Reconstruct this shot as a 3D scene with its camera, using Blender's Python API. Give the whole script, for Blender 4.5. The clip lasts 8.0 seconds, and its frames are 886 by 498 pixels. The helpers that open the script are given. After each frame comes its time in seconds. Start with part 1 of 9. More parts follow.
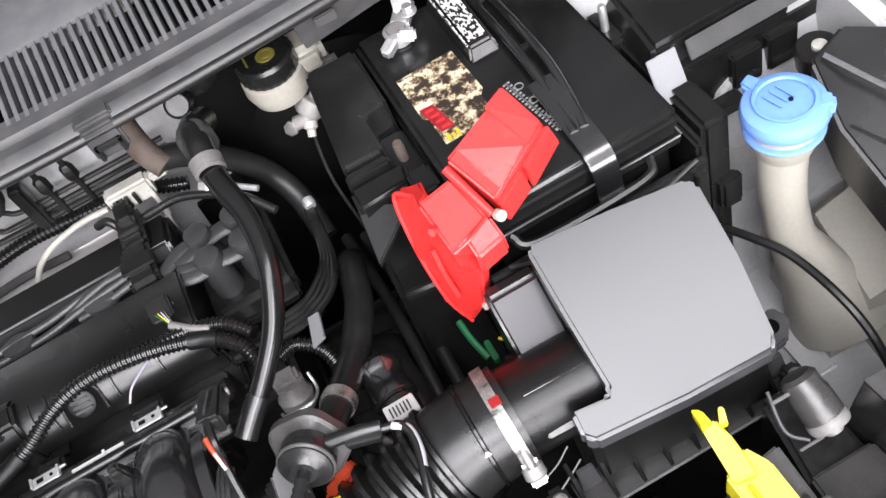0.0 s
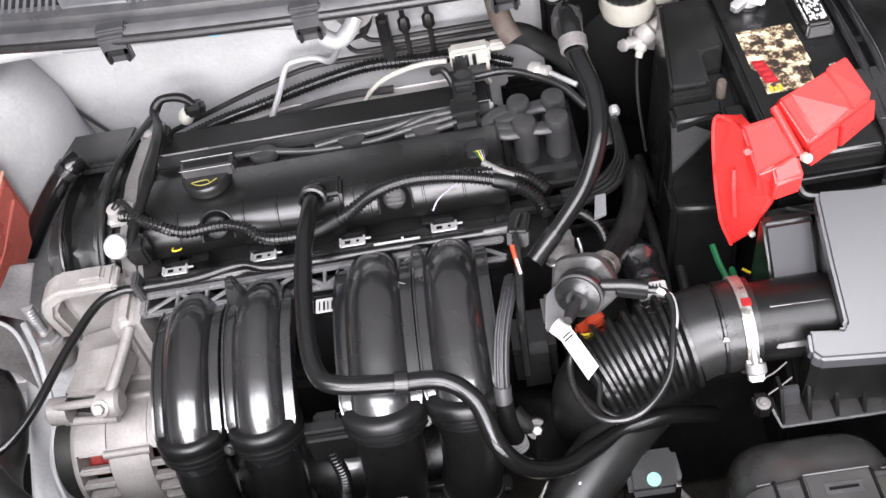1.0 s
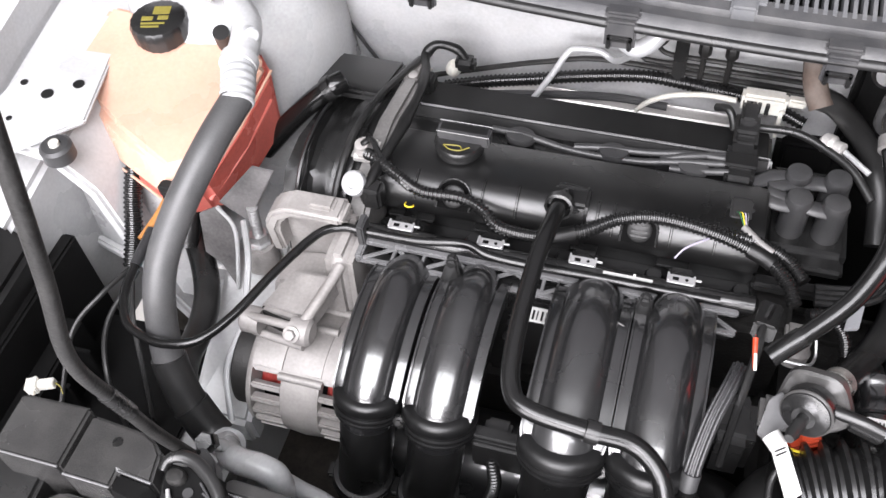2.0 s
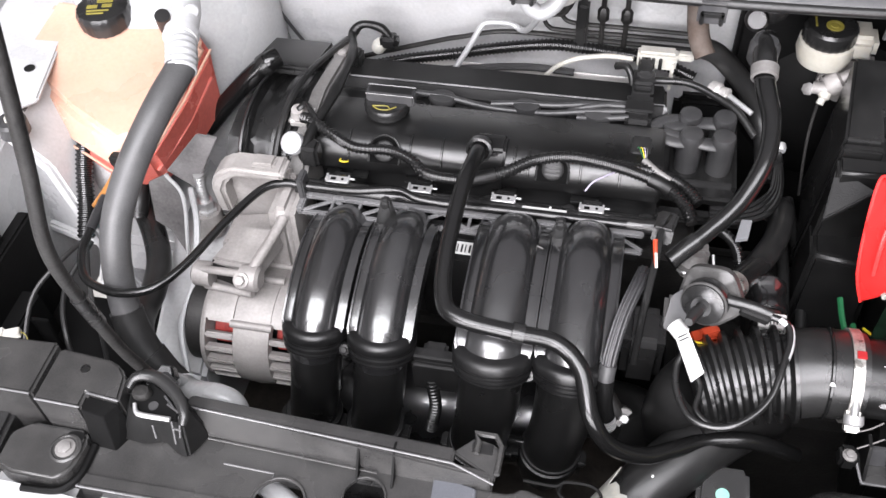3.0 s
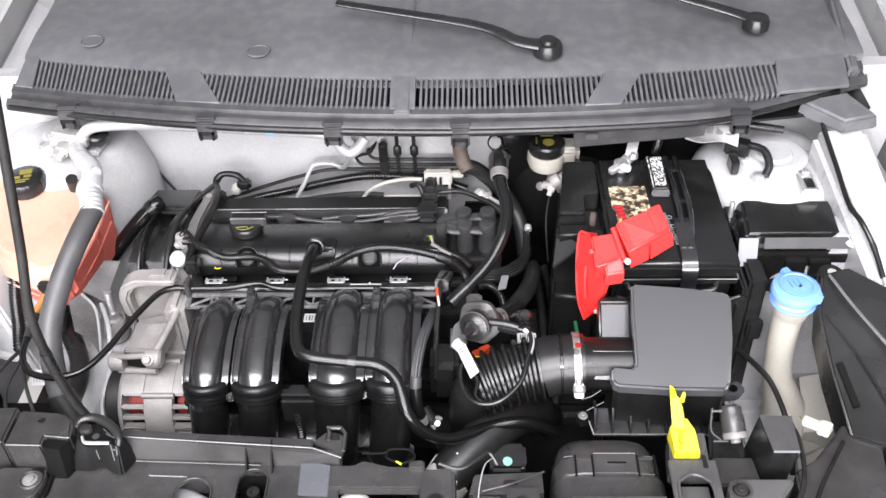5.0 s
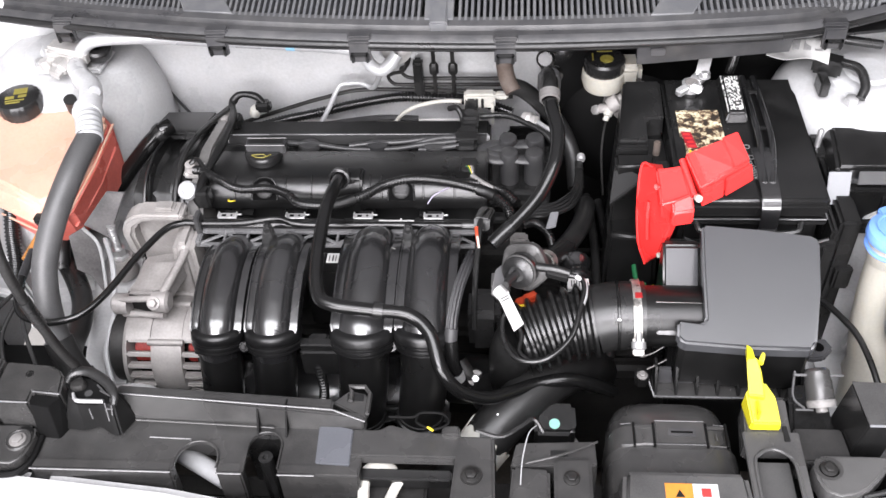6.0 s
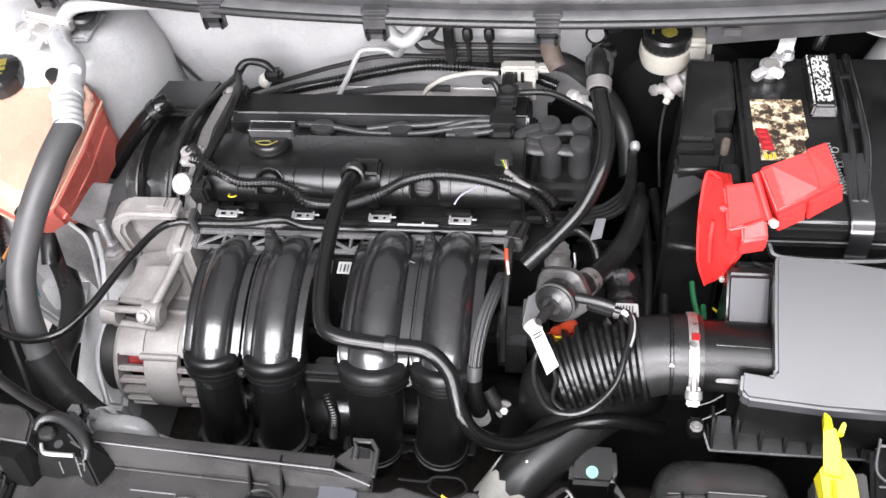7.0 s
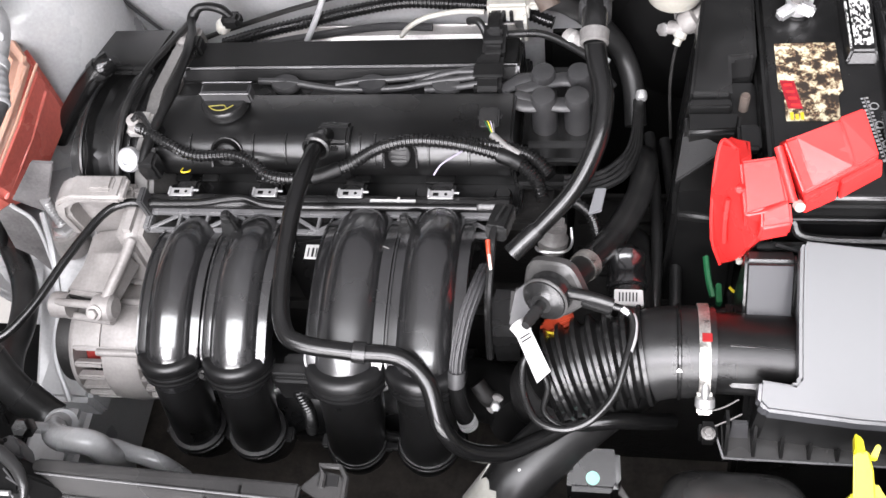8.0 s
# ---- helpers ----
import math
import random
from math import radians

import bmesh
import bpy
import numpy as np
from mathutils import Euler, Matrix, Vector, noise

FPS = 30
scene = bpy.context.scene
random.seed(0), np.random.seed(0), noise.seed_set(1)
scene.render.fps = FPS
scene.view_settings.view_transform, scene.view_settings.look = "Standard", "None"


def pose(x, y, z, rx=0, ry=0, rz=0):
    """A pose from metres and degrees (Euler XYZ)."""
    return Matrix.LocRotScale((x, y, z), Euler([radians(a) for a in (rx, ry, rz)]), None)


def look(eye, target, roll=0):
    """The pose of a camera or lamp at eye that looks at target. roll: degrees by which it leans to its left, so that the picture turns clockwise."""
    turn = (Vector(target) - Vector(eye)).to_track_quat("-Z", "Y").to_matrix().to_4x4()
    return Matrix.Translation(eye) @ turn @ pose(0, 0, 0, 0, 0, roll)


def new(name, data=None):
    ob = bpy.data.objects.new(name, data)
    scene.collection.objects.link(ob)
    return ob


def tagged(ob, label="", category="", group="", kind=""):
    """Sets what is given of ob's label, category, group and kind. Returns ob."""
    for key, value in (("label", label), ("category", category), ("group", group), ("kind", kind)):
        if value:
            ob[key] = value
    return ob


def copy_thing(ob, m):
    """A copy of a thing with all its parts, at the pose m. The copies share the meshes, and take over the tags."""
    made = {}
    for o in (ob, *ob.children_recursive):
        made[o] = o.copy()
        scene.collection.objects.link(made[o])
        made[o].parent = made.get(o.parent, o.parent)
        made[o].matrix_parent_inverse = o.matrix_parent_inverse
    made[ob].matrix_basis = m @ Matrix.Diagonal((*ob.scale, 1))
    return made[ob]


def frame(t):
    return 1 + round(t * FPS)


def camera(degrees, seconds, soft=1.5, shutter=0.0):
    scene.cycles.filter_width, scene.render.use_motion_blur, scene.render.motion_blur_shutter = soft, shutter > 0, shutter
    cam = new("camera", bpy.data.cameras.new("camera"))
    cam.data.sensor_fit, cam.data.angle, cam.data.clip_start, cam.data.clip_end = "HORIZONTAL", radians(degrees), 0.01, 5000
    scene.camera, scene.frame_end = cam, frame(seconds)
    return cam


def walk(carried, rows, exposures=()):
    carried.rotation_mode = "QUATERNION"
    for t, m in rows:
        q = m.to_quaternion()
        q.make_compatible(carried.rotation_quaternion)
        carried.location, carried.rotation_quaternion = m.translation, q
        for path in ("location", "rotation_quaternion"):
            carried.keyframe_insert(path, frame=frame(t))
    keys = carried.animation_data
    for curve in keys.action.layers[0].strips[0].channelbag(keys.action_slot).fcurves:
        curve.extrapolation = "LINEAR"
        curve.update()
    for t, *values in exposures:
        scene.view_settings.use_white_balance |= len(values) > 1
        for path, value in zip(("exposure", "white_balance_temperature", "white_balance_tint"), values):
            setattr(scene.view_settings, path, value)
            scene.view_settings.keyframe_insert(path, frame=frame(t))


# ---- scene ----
cam = camera(50.0, 8.0)
PATH = [
    (0, (0.185, -0.464, 1.395), (0.306, 0.765, -0.178), -25.3),
    (0.5, (0.122, -0.543, 1.439), (0.082, 0.699, -0.118), -21.8),
    (1, (0.014, -0.591, 1.480), (-0.106, 0.678, -0.051), -13.3),
    (1.5, (-0.100, -0.569, 1.509), (-0.329, 0.668, -0.047), -3.8),
    (1.7, (-0.090, -0.520, 1.509), (-0.469, 0.628, -0.084), -5.0),
    (2.8, (-0.018, -0.592, 1.478), (-0.480, 0.587, -0.069), -5.1),
    (3, (-0.025, -0.653, 1.505), (-0.344, 0.597, -0.024), -3.8),
    (3.5, (0.012, -0.772, 1.580), (-0.194, 0.555, 0.097), -6.6),
    (4, (0.025, -0.882, 1.696), (-0.114, 0.524, 0.280), -5.2),
    (4.2, (0.037, -0.919, 1.749), (-0.086, 0.517, 0.362), -4.6),
    (5.3, (0.083, -1.003, 1.664), (0.009, 0.533, 0.385), -1.8),
    (5.5, (0.078, -0.977, 1.640), (-0.015, 0.534, 0.332), -2.3),
    (6, (0.075, -0.869, 1.606), (-0.091, 0.544, 0.200), -4.3),
    (6.5, (0.081, -0.757, 1.591), (-0.152, 0.561, 0.105), -6.1),
    (7, (0.090, -0.661, 1.582), (-0.188, 0.570, 0.030), -7.9),
    (7.5, (0.106, -0.574, 1.564), (-0.191, 0.550, -0.063), -10.7),
    (8, (0.119, -0.505, 1.539), (-0.215, 0.511, -0.152), -14.3),
]
EXPOSURES = [(0, 0.60), (0.5, 0.82), (1.5, 0.84), (3.0, 0.82), (3.5, 0.94), (4.0, 1.0), (5.5, 0.66), (6.5, 0.73), (8, 0.86)]
walk(cam, [(t, look(eye, target, roll)) for t, eye, target, roll in PATH], EXPOSURES)

# ---- light: soft bright overcast daylight from above and from the open front ----
world = bpy.data.worlds.new("daylight")
scene.world = world
world.use_nodes = True
wn, wl = world.node_tree.nodes, world.node_tree.links
wn.clear()
sky = wn.new("ShaderNodeTexSky")
sky.sky_type = "NISHITA"
sky.sun_disc = False
sky.sun_elevation = radians(34)
sky.sun_rotation = radians(187)
sky.air_density, sky.dust_density, sky.ozone_density = 1.0, 6.0, 0.6
grey = wn.new("ShaderNodeHueSaturation")
grey.inputs["Saturation"].default_value = 0.12
bg = wn.new("ShaderNodeBackground")
bg.inputs["Strength"].default_value = 0.12
wo = wn.new("ShaderNodeOutputWorld")
wl.new(sky.outputs[0], grey.inputs["Color"])
wl.new(grey.outputs[0], bg.inputs["Color"])
wl.new(bg.outputs[0], wo.inputs["Surface"])


def panel_light(name, at, target, wide, high, watts, color):
    """A rectangular lamp: the glazed front of the showroom, or a ceiling light panel."""
    lamp = new(name, bpy.data.lights.new(name, "AREA"))
    lamp.data.shape, lamp.data.size, lamp.data.size_y = "RECTANGLE", wide, high
    lamp.data.energy, lamp.data.color = watts, color
    lamp.matrix_world = look(at, target)
    return lamp


for wx in (-2.05, -0.4, 1.25):
    panel_light("shop_window_light", (wx, -4.4, 1.60), (wx, 0, 1.60), 1.25, 2.8, 76, (0.965, 0.935, 1.0))
for wx in (-0.98, 0.32):
    panel_light("ceiling_light", (wx, -2.9, 3.30), (wx, -2.9, 0), 1.12, 1.9, 90, (0.98, 0.945, 1.0))
panel_light("ceiling_light", (-0.10, -1.32, 3.30), (-0.10, -1.32, 0), 3.6, 0.95, 72, (0.96, 0.955, 1.0))


# ---- materials ----
def mat(name, color, rough=0.5, metal=0.0, vary=0.12, bump=0.15, grain=260.0, stain=9.0, spec=0.5, rvary=0.12, sss=0.0, coat=0.0, dust=0.0, dustcol=(0.3, 0.29, 0.27), perobj=0.0):
    m = bpy.data.materials.new(name)
    m.use_nodes = True
    n, l = m.node_tree.nodes, m.node_tree.links
    p = n["Principled BSDF"]
    tc = n.new("ShaderNodeTexCoord")
    big = n.new("ShaderNodeTexNoise")
    big.inputs["Scale"].default_value, big.inputs["Detail"].default_value = stain, 6
    fine = n.new("ShaderNodeTexNoise")
    fine.inputs["Scale"].default_value, fine.inputs["Detail"].default_value = grain, 4
    for t in (big, fine):
        l.new(tc.outputs["Object"], t.inputs["Vector"])
    mixv = n.new("ShaderNodeMath")
    mixv.operation = "MULTIPLY_ADD"
    l.new(fine.outputs["Fac"], mixv.inputs[0])
    mixv.inputs[1].default_value = 0.5
    l.new(big.outputs["Fac"], mixv.inputs[2])
    rng = n.new("ShaderNodeMapRange")
    l.new(mixv.outputs[0], rng.inputs["Value"])
    rng.inputs["From Min"].default_value, rng.inputs["From Max"].default_value = 0.45, 1.05
    rng.inputs["To Min"].default_value, rng.inputs["To Max"].default_value = 1 - vary * 1.6, 1 + vary * 1.6
    hsv = n.new("ShaderNodeHueSaturation")
    hsv.inputs["Color"].default_value = (*color, 1)
    l.new(rng.outputs[0], hsv.inputs["Value"])
    col = hsv.outputs[0]
    if dust:
        geo = n.new("ShaderNodeNewGeometry")
        sep = n.new("ShaderNodeSeparateXYZ")
        l.new(geo.outputs["Normal"], sep.inputs[0])
        dn = n.new("ShaderNodeTexNoise")
        dn.inputs["Scale"].default_value, dn.inputs["Detail"].default_value = 45, 8
        l.new(tc.outputs["Object"], dn.inputs["Vector"])
        dr = n.new("ShaderNodeMapRange")
        l.new(dn.outputs["Fac"], dr.inputs["Value"])
        dr.inputs["From Min"].default_value, dr.inputs["From Max"].default_value = 0.42, 0.75
        dr.inputs["To Min"].default_value, dr.inputs["To Max"].default_value = 0, dust
        mx = n.new("ShaderNodeMix")
        mx.data_type = "RGBA"
        l.new(dr.outputs[0], mx.inputs["Factor"])
        l.new(col, mx.inputs["A"])
        mx.inputs["B"].default_value = (*dustcol, 1)
        col = mx.outputs["Result"]
    l.new(col, p.inputs["Base Color"])
    rr = n.new("ShaderNodeMapRange")
    l.new(big.outputs["Fac"], rr.inputs["Value"])
    rr.inputs["From Min"].default_value, rr.inputs["From Max"].default_value = 0.3, 0.7
    rr.inputs["To Min"].default_value, rr.inputs["To Max"].default_value = max(0.02, rough - rvary), min(1, rough + rvary)
    l.new(rr.outputs[0], p.inputs["Roughness"])
    p.inputs["Metallic"].default_value = metal
    p.inputs["Specular IOR Level"].default_value = spec
    p.inputs["Coat Weight"].default_value = coat
    p.inputs["Coat Roughness"].default_value = 0.13
    p.inputs["Coat Roughness"].default_value = 0.08
    if sss:
        p.inputs["Subsurface Weight"].default_value = sss
        p.inputs["Subsurface Radius"].default_value = (0.02, 0.015, 0.01)
        p.inputs["Subsurface Scale"].default_value = 0.5
    if bump:
        b = n.new("ShaderNodeBump")
        b.inputs["Strength"].default_value, b.inputs["Distance"].default_value = bump, 0.001
        l.new(fine.outputs["Fac"], b.inputs["Height"])
        l.new(b.outputs[0], p.inputs["Normal"])
    return m


BLACK = mat("black_plastic", (0.011, 0.011, 0.011), 0.24, bump=0.10, grain=900, vary=0.35, dust=0.012, rvary=0.09, spec=0.6)
TEXBLK = mat("coarse_textured_black_plastic", (0.009, 0.009, 0.009), 0.62, bump=0.45, grain=900, vary=0.3, spec=0.22, rvary=0.1)
COLLARM = mat("fine_textured_black_nylon", (0.006, 0.006, 0.0062), 0.36, bump=0.2, grain=1000, vary=0.3, spec=0.5, dust=0.01)
MATTE = mat("matte_black_plastic", (0.007, 0.007, 0.007), 0.31, bump=0.14, grain=1100, vary=0.3, spec=0.65, dust=0.006, rvary=0.07)
GLOSS = mat("satin_black_nylon", (0.012, 0.012, 0.0125), 0.27, bump=0.07, grain=700, vary=0.3, rvary=0.08, spec=1.0, coat=1.0)
RUBBER = mat("black_rubber", (0.012, 0.012, 0.012), 0.34, bump=0.12, grain=600, vary=0.3, dust=0.02, spec=0.5)
SHINYRUB = mat("shiny_rubber_hose", (0.006, 0.006, 0.006), 0.2, bump=0.06, grain=500, rvary=0.06, spec=0.5)
LOOM = mat("loom_plastic", (0.008, 0.008, 0.008), 0.22, bump=0.05, grain=500, spec=0.6)
ACRUB = mat("smooth_grey_hose_rubber", (0.060, 0.060, 0.061), 0.42, bump=0.1, grain=600, vary=0.2, stain=20, dust=0.05)
GREYRUB = mat("grey_rubber", (0.034, 0.034, 0.035), 0.45, bump=0.15, grain=700, vary=0.25, dust=0.04)
GREYPL = mat("grey_plastic", (0.21, 0.215, 0.225), 0.5, bump=0.2, grain=900)
COWL = mat("weathered_cowl_plastic", (0.0963, 0.0989, 0.1041), 0.44, bump=0.2, grain=1300, vary=0.12, stain=4, dust=0.18)
LID = mat("airbox_lid_plastic", (0.042, 0.043, 0.046), 0.29, bump=0.03, grain=1200, vary=0.03, spec=0.75, rvary=0.02)
# panel plastic made paler: the sheen of tilted faces is in the colour
SHEENPN = mat("black_plastic_with_sheen", (0.062, 0.0615, 0.061), 0.28, bump=0.16, grain=1100, vary=0.3, dust=0.05, rvary=0.10, spec=0.6)
PANEL = mat("radiator_cover_plastic", (0.033, 0.0325, 0.032), 0.25, bump=0.16, grain=1100, vary=0.3, dust=0.04, rvary=0.10, spec=0.6)
WHITE = mat("white_body_paint", (0.425, 0.428, 0.432), 0.32, bump=0.03, vary=0.12, coat=0.3, dust=0.20, dustcol=(0.42, 0.40, 0.37))
DIRTYW = mat("dusty_white_sheet_metal", (0.43, 0.435, 0.44), 0.45, bump=0.06, vary=0.12, stain=7, dust=0.3, dustcol=(0.36, 0.34, 0.31))
ALU = mat("cast_aluminium", (0.60, 0.585, 0.565), 0.42, metal=0.55, bump=0.3, grain=420, vary=0.14, dust=0.15)
CLAMPM = mat("scuffed_clamp_steel", (0.33, 0.32, 0.30), 0.38, metal=0.7, bump=0.2, grain=500, vary=0.45, stain=60, rvary=0.2)
REDDAB = mat("dried_red_paint", (0.28, 0.012, 0.014), 0.5, bump=0.2)
STEEL = mat("bright_steel", (0.60, 0.60, 0.60), 0.36, metal=0.75, bump=0.05, vary=0.15)
PIPEW = mat("painted_light_pipe", (0.42, 0.425, 0.43), 0.35, metal=0.2, bump=0.1, vary=0.08)
RED = mat("red_plastic", (0.82, 0.038, 0.036), 0.32, bump=0.06, grain=900, vary=0.05)
YELLOW = mat("yellow_plastic", (0.52, 0.46, 0.015), 0.35, bump=0.1, vary=0.08)
BLUE = mat("blue_plastic", (0.17, 0.34, 0.80), 0.38, bump=0.1, vary=0.07)
CREAM = mat("translucent_cream_plastic", (0.37, 0.355, 0.31), 0.4, bump=0.15, grain=300, vary=0.10, sss=0.2, stain=5)
WHITEPL = mat("white_plastic", (0.46, 0.45, 0.41), 0.4, bump=0.1, vary=0.14, sss=0.1, stain=40)
TANK = mat("translucent_tank_plastic", (0.50, 0.30, 0.225), 0.35, bump=0.06, vary=0.09, sss=0.3, stain=12)
COOLANT = mat("red_coolant_in_tank", (0.62, 0.155, 0.125), 0.3, bump=0.06, vary=0.14, sss=0.25, stain=14)
YMARK = mat("yellow_print", (0.72, 0.55, 0.03), 0.5, bump=0, vary=0.1)
WMARK = mat("white_print", (0.75, 0.75, 0.73), 0.5, bump=0, vary=0.1)
GREYMARK = mat("faded_grey_print", (0.30, 0.30, 0.30), 0.5, bump=0, vary=0.2)
ORANGE = mat("orange_red_plastic", (0.34, 0.04, 0.014), 0.35, bump=0.05)
ORLABEL = mat("orange_label_paper", (0.52, 0.20, 0.03), 0.5, bump=0)
PAPER = mat("white_tape", (0.47, 0.47, 0.46), 0.5, bump=0.15, vary=0.08)
BRAID = mat("braided_hose", (0.0240, 0.0240, 0.0252), 0.32, bump=0.5, grain=900, vary=0.3)
WALLM = mat("grey_showroom_wall", (0.22, 0.22, 0.22), 0.8, bump=0.05, vary=0.05, stain=1.0)
CEILM = mat("grey_white_ceiling", (0.36, 0.36, 0.36), 0.85, bump=0.05, vary=0.04, stain=1.0)
BROWN = mat("aged_brown_rubber", (0.0684, 0.0490, 0.0389), 0.7, bump=0.4, grain=300, vary=0.25, dust=0.2)
COPPER = mat("red_lacquered_copper", (0.22, 0.020, 0.016), 0.4, metal=0.2, bump=0.4, grain=500, vary=0.4, stain=90)
GREEN = mat("green_plastic", (0.012, 0.11, 0.04), 0.4, bump=0.05)
TEAL = mat("mint_dot", (0.26, 0.56, 0.46), 0.45, bump=0)
PINK = mat("pale_violet_sleeve", (0.36, 0.33, 0.42), 0.5, bump=0.05)
DARKIRON = mat("dark_iron", (0.013, 0.0125, 0.012), 0.55, metal=0.3, bump=0.6, grain=300, vary=0.3, dust=0.04)
FLOORM = mat("pale_floor", (0.50, 0.485, 0.46), 0.35, bump=0.05, vary=0.06, stain=1.5)
LIPPL = mat("dark_cowl_lip_plastic", (0.045, 0.045, 0.047), 0.33, bump=0.2, grain=1100, vary=0.25, stain=7, dust=0.10)
GREYST = mat("shaded_grey_primer_steel", (0.105, 0.100, 0.100), 0.5, metal=0.1, bump=0.2, grain=300, vary=0.3, stain=25)
BRACK = mat("dull_grey_painted_steel", (0.17, 0.165, 0.16), 0.5, metal=0.15, bump=0.2, grain=300, vary=0.25, stain=14, dust=0.2, dustcol=(0.10, 0.09, 0.08))
# grey of the loom carrier, also the pale colour of drawn edge highlights
RAILGLINT = mat("carrier_grey_and_edge_glint", (0.12, 0.12, 0.122), 0.24, bump=0.12, grain=800, vary=0.25, stain=25, spec=0.9)
AMBER = mat("amber_plastic", (0.34, 0.15, 0.04), 0.4, bump=0.1, vary=0.2)
# dull near black; on deep or unlit parts it puts shade into the colour
SHADEBLK = mat("dull_black_and_shade", (0.004, 0.004, 0.004), 0.6, bump=0.2, vary=0.3, spec=0.12)
# underside of the unseen bonnet, its grey set for fill and reflections
BONNETG = mat("unseen_bonnet_grey", (0.20, 0.20, 0.205), 0.8, bump=0.3, grain=200, vary=0.15, stain=3)
OLIVE = mat("worn_olive_print", (0.20, 0.17, 0.03), 0.5, bump=0, vary=0.2)
TEALPL = mat("teal_sleeve", (0.04, 0.25, 0.30), 0.45, bump=0.05)
# dull black; on the filter box it also holds the front panel's shadow
DEEP = mat("dull_black_moulding_and_shade", (0.006, 0.006, 0.006), 0.36, bump=0.15, grain=900, vary=0.25, spec=0.35, dust=0.01)
STEPP = mat("smooth_grey_black_plastic", (0.03, 0.031, 0.034), 0.27, bump=0, vary=0, spec=0.4, rvary=0)
BELLOW = mat("bellows_rubber", (0.008, 0.008, 0.008), 0.25, bump=0.1, grain=500, vary=0.25, rvary=0.06, spec=0.55)
CAST = mat("dull_cast_aluminium", (0.30, 0.285, 0.275), 0.5, metal=0.25, bump=0.18, grain=300, vary=0.16, stain=30, dust=0.2, dustcol=(0.20, 0.19, 0.17))
DARKGREY = mat("dark_grey_plastic", (0.035, 0.035, 0.037), 0.42, bump=0.2, grain=900, vary=0.2, dust=0.1)
TRAYM = mat("dusty_brown_undertray", (0.037, 0.031, 0.026), 0.7, bump=0.3, grain=200, vary=0.5, stain=14, dust=0.3, dustcol=(0.16, 0.14, 0.12))
ENDPL = mat("blue_grey_panel_plastic", (0.085, 0.089, 0.100), 0.3, bump=0.1, grain=1000, vary=0.15)
# near black without gloss: a recess's shade put into the colour
HOLE = mat("recess_shade", (0.002, 0.002, 0.002), 0.7, bump=0.0, vary=0.2, spec=0.05)
VALVEG = mat("grey_valve_plastic", (0.050, 0.049, 0.048), 0.38, bump=0.15, grain=700, vary=0.25, stain=30, dust=0.05)
GLASS = mat("dark_windscreen_glass", (0.02, 0.022, 0.024), 0.05, bump=0, vary=0.02, rvary=0.0)


# ---- mesh helpers ----
def part(name, bm, material, parent=None, label="", smooth=True, ident=None):
    """Links a bmesh as one mesh object under a thing."""
    me = bpy.data.meshes.new(name)
    bmesh.ops.recalc_face_normals(bm, faces=bm.faces)
    bm.to_mesh(me)
    bm.free()
    if smooth:
        me.shade_smooth()
        me.set_sharp_from_angle(angle=radians(38))
    me.materials.append(material)
    ob = new(name, me)
    if parent is not None:
        ob.parent = parent
    return tagged(ob, label)


def thing(name, label, category, at=(0, 0, 0), group="", kind=""):
    """An empty at the foot of a thing; its parts are built in world places."""
    ob = new(name)
    ob.empty_display_size = 0.02
    tagged(ob, label, category, group, kind)
    return ob


def shift(bm, m):
    bmesh.ops.transform(bm, matrix=m, verts=bm.verts)
    return bm


def round_edges(bm, w, seg=2, sharp=25):
    if w:
        bm.normal_update()
        edges = [e for e in bm.edges if len(e.link_faces) == 2 and e.calc_face_angle(0) > radians(sharp)]
        bmesh.ops.bevel(bm, geom=edges, offset=w, segments=seg, affect="EDGES", clamp_overlap=True)
    return bm


def box(x0, x1, y0, y1, z0, z1, w=0.003, seg=2, m=None):
    bm = bmesh.new()
    bmesh.ops.create_cube(bm, size=1)
    for v in bm.verts:
        v.co = ((x0, x1)[v.co.x > 0], (y0, y1)[v.co.y > 0], (z0, z1)[v.co.z > 0])
    round_edges(bm, w, seg)
    return shift(bm, m) if m else bm


def hexa(lo, hi, z0, z1, w=0.003, seg=2):
    """A block from a lower and an upper ring of (x, y) or (x, y, z) corners."""
    bm = bmesh.new()
    a = [bm.verts.new((p[0], p[1], p[2] if len(p) > 2 else z0)) for p in lo]
    b = [bm.verts.new((p[0], p[1], p[2] if len(p) > 2 else z1)) for p in hi]
    n = len(a)
    bm.faces.new(a[::-1])
    bm.faces.new(b)
    for i in range(n):
        bm.faces.new((a[i], a[(i + 1) % n], b[(i + 1) % n], b[i]))
    bmesh.ops.recalc_face_normals(bm, faces=bm.faces)
    return round_edges(bm, w, seg)


def prism(pts, axis, lo, hi, w=0.002, seg=2, m=None):
    """A flat outline pushed along an axis. Outline axes: x -> (y, z), y -> (x, z), z -> (x, y)."""
    bm = bmesh.new()

    def place(p, h):
        return {"x": (h, p[0], p[1]), "y": (p[0], h, p[1]), "z": (p[0], p[1], h)}[axis]

    a = [bm.verts.new(place(p, lo)) for p in pts]
    b = [bm.verts.new(place(p, hi)) for p in pts]
    n = len(a)
    bm.faces.new(a)
    bm.faces.new(b[::-1])
    for i in range(n):
        bm.faces.new((a[i], b[i], b[(i + 1) % n], a[(i + 1) % n]))
    bmesh.ops.recalc_face_normals(bm, faces=bm.faces)
    round_edges(bm, w, seg)
    return shift(bm, m) if m else bm


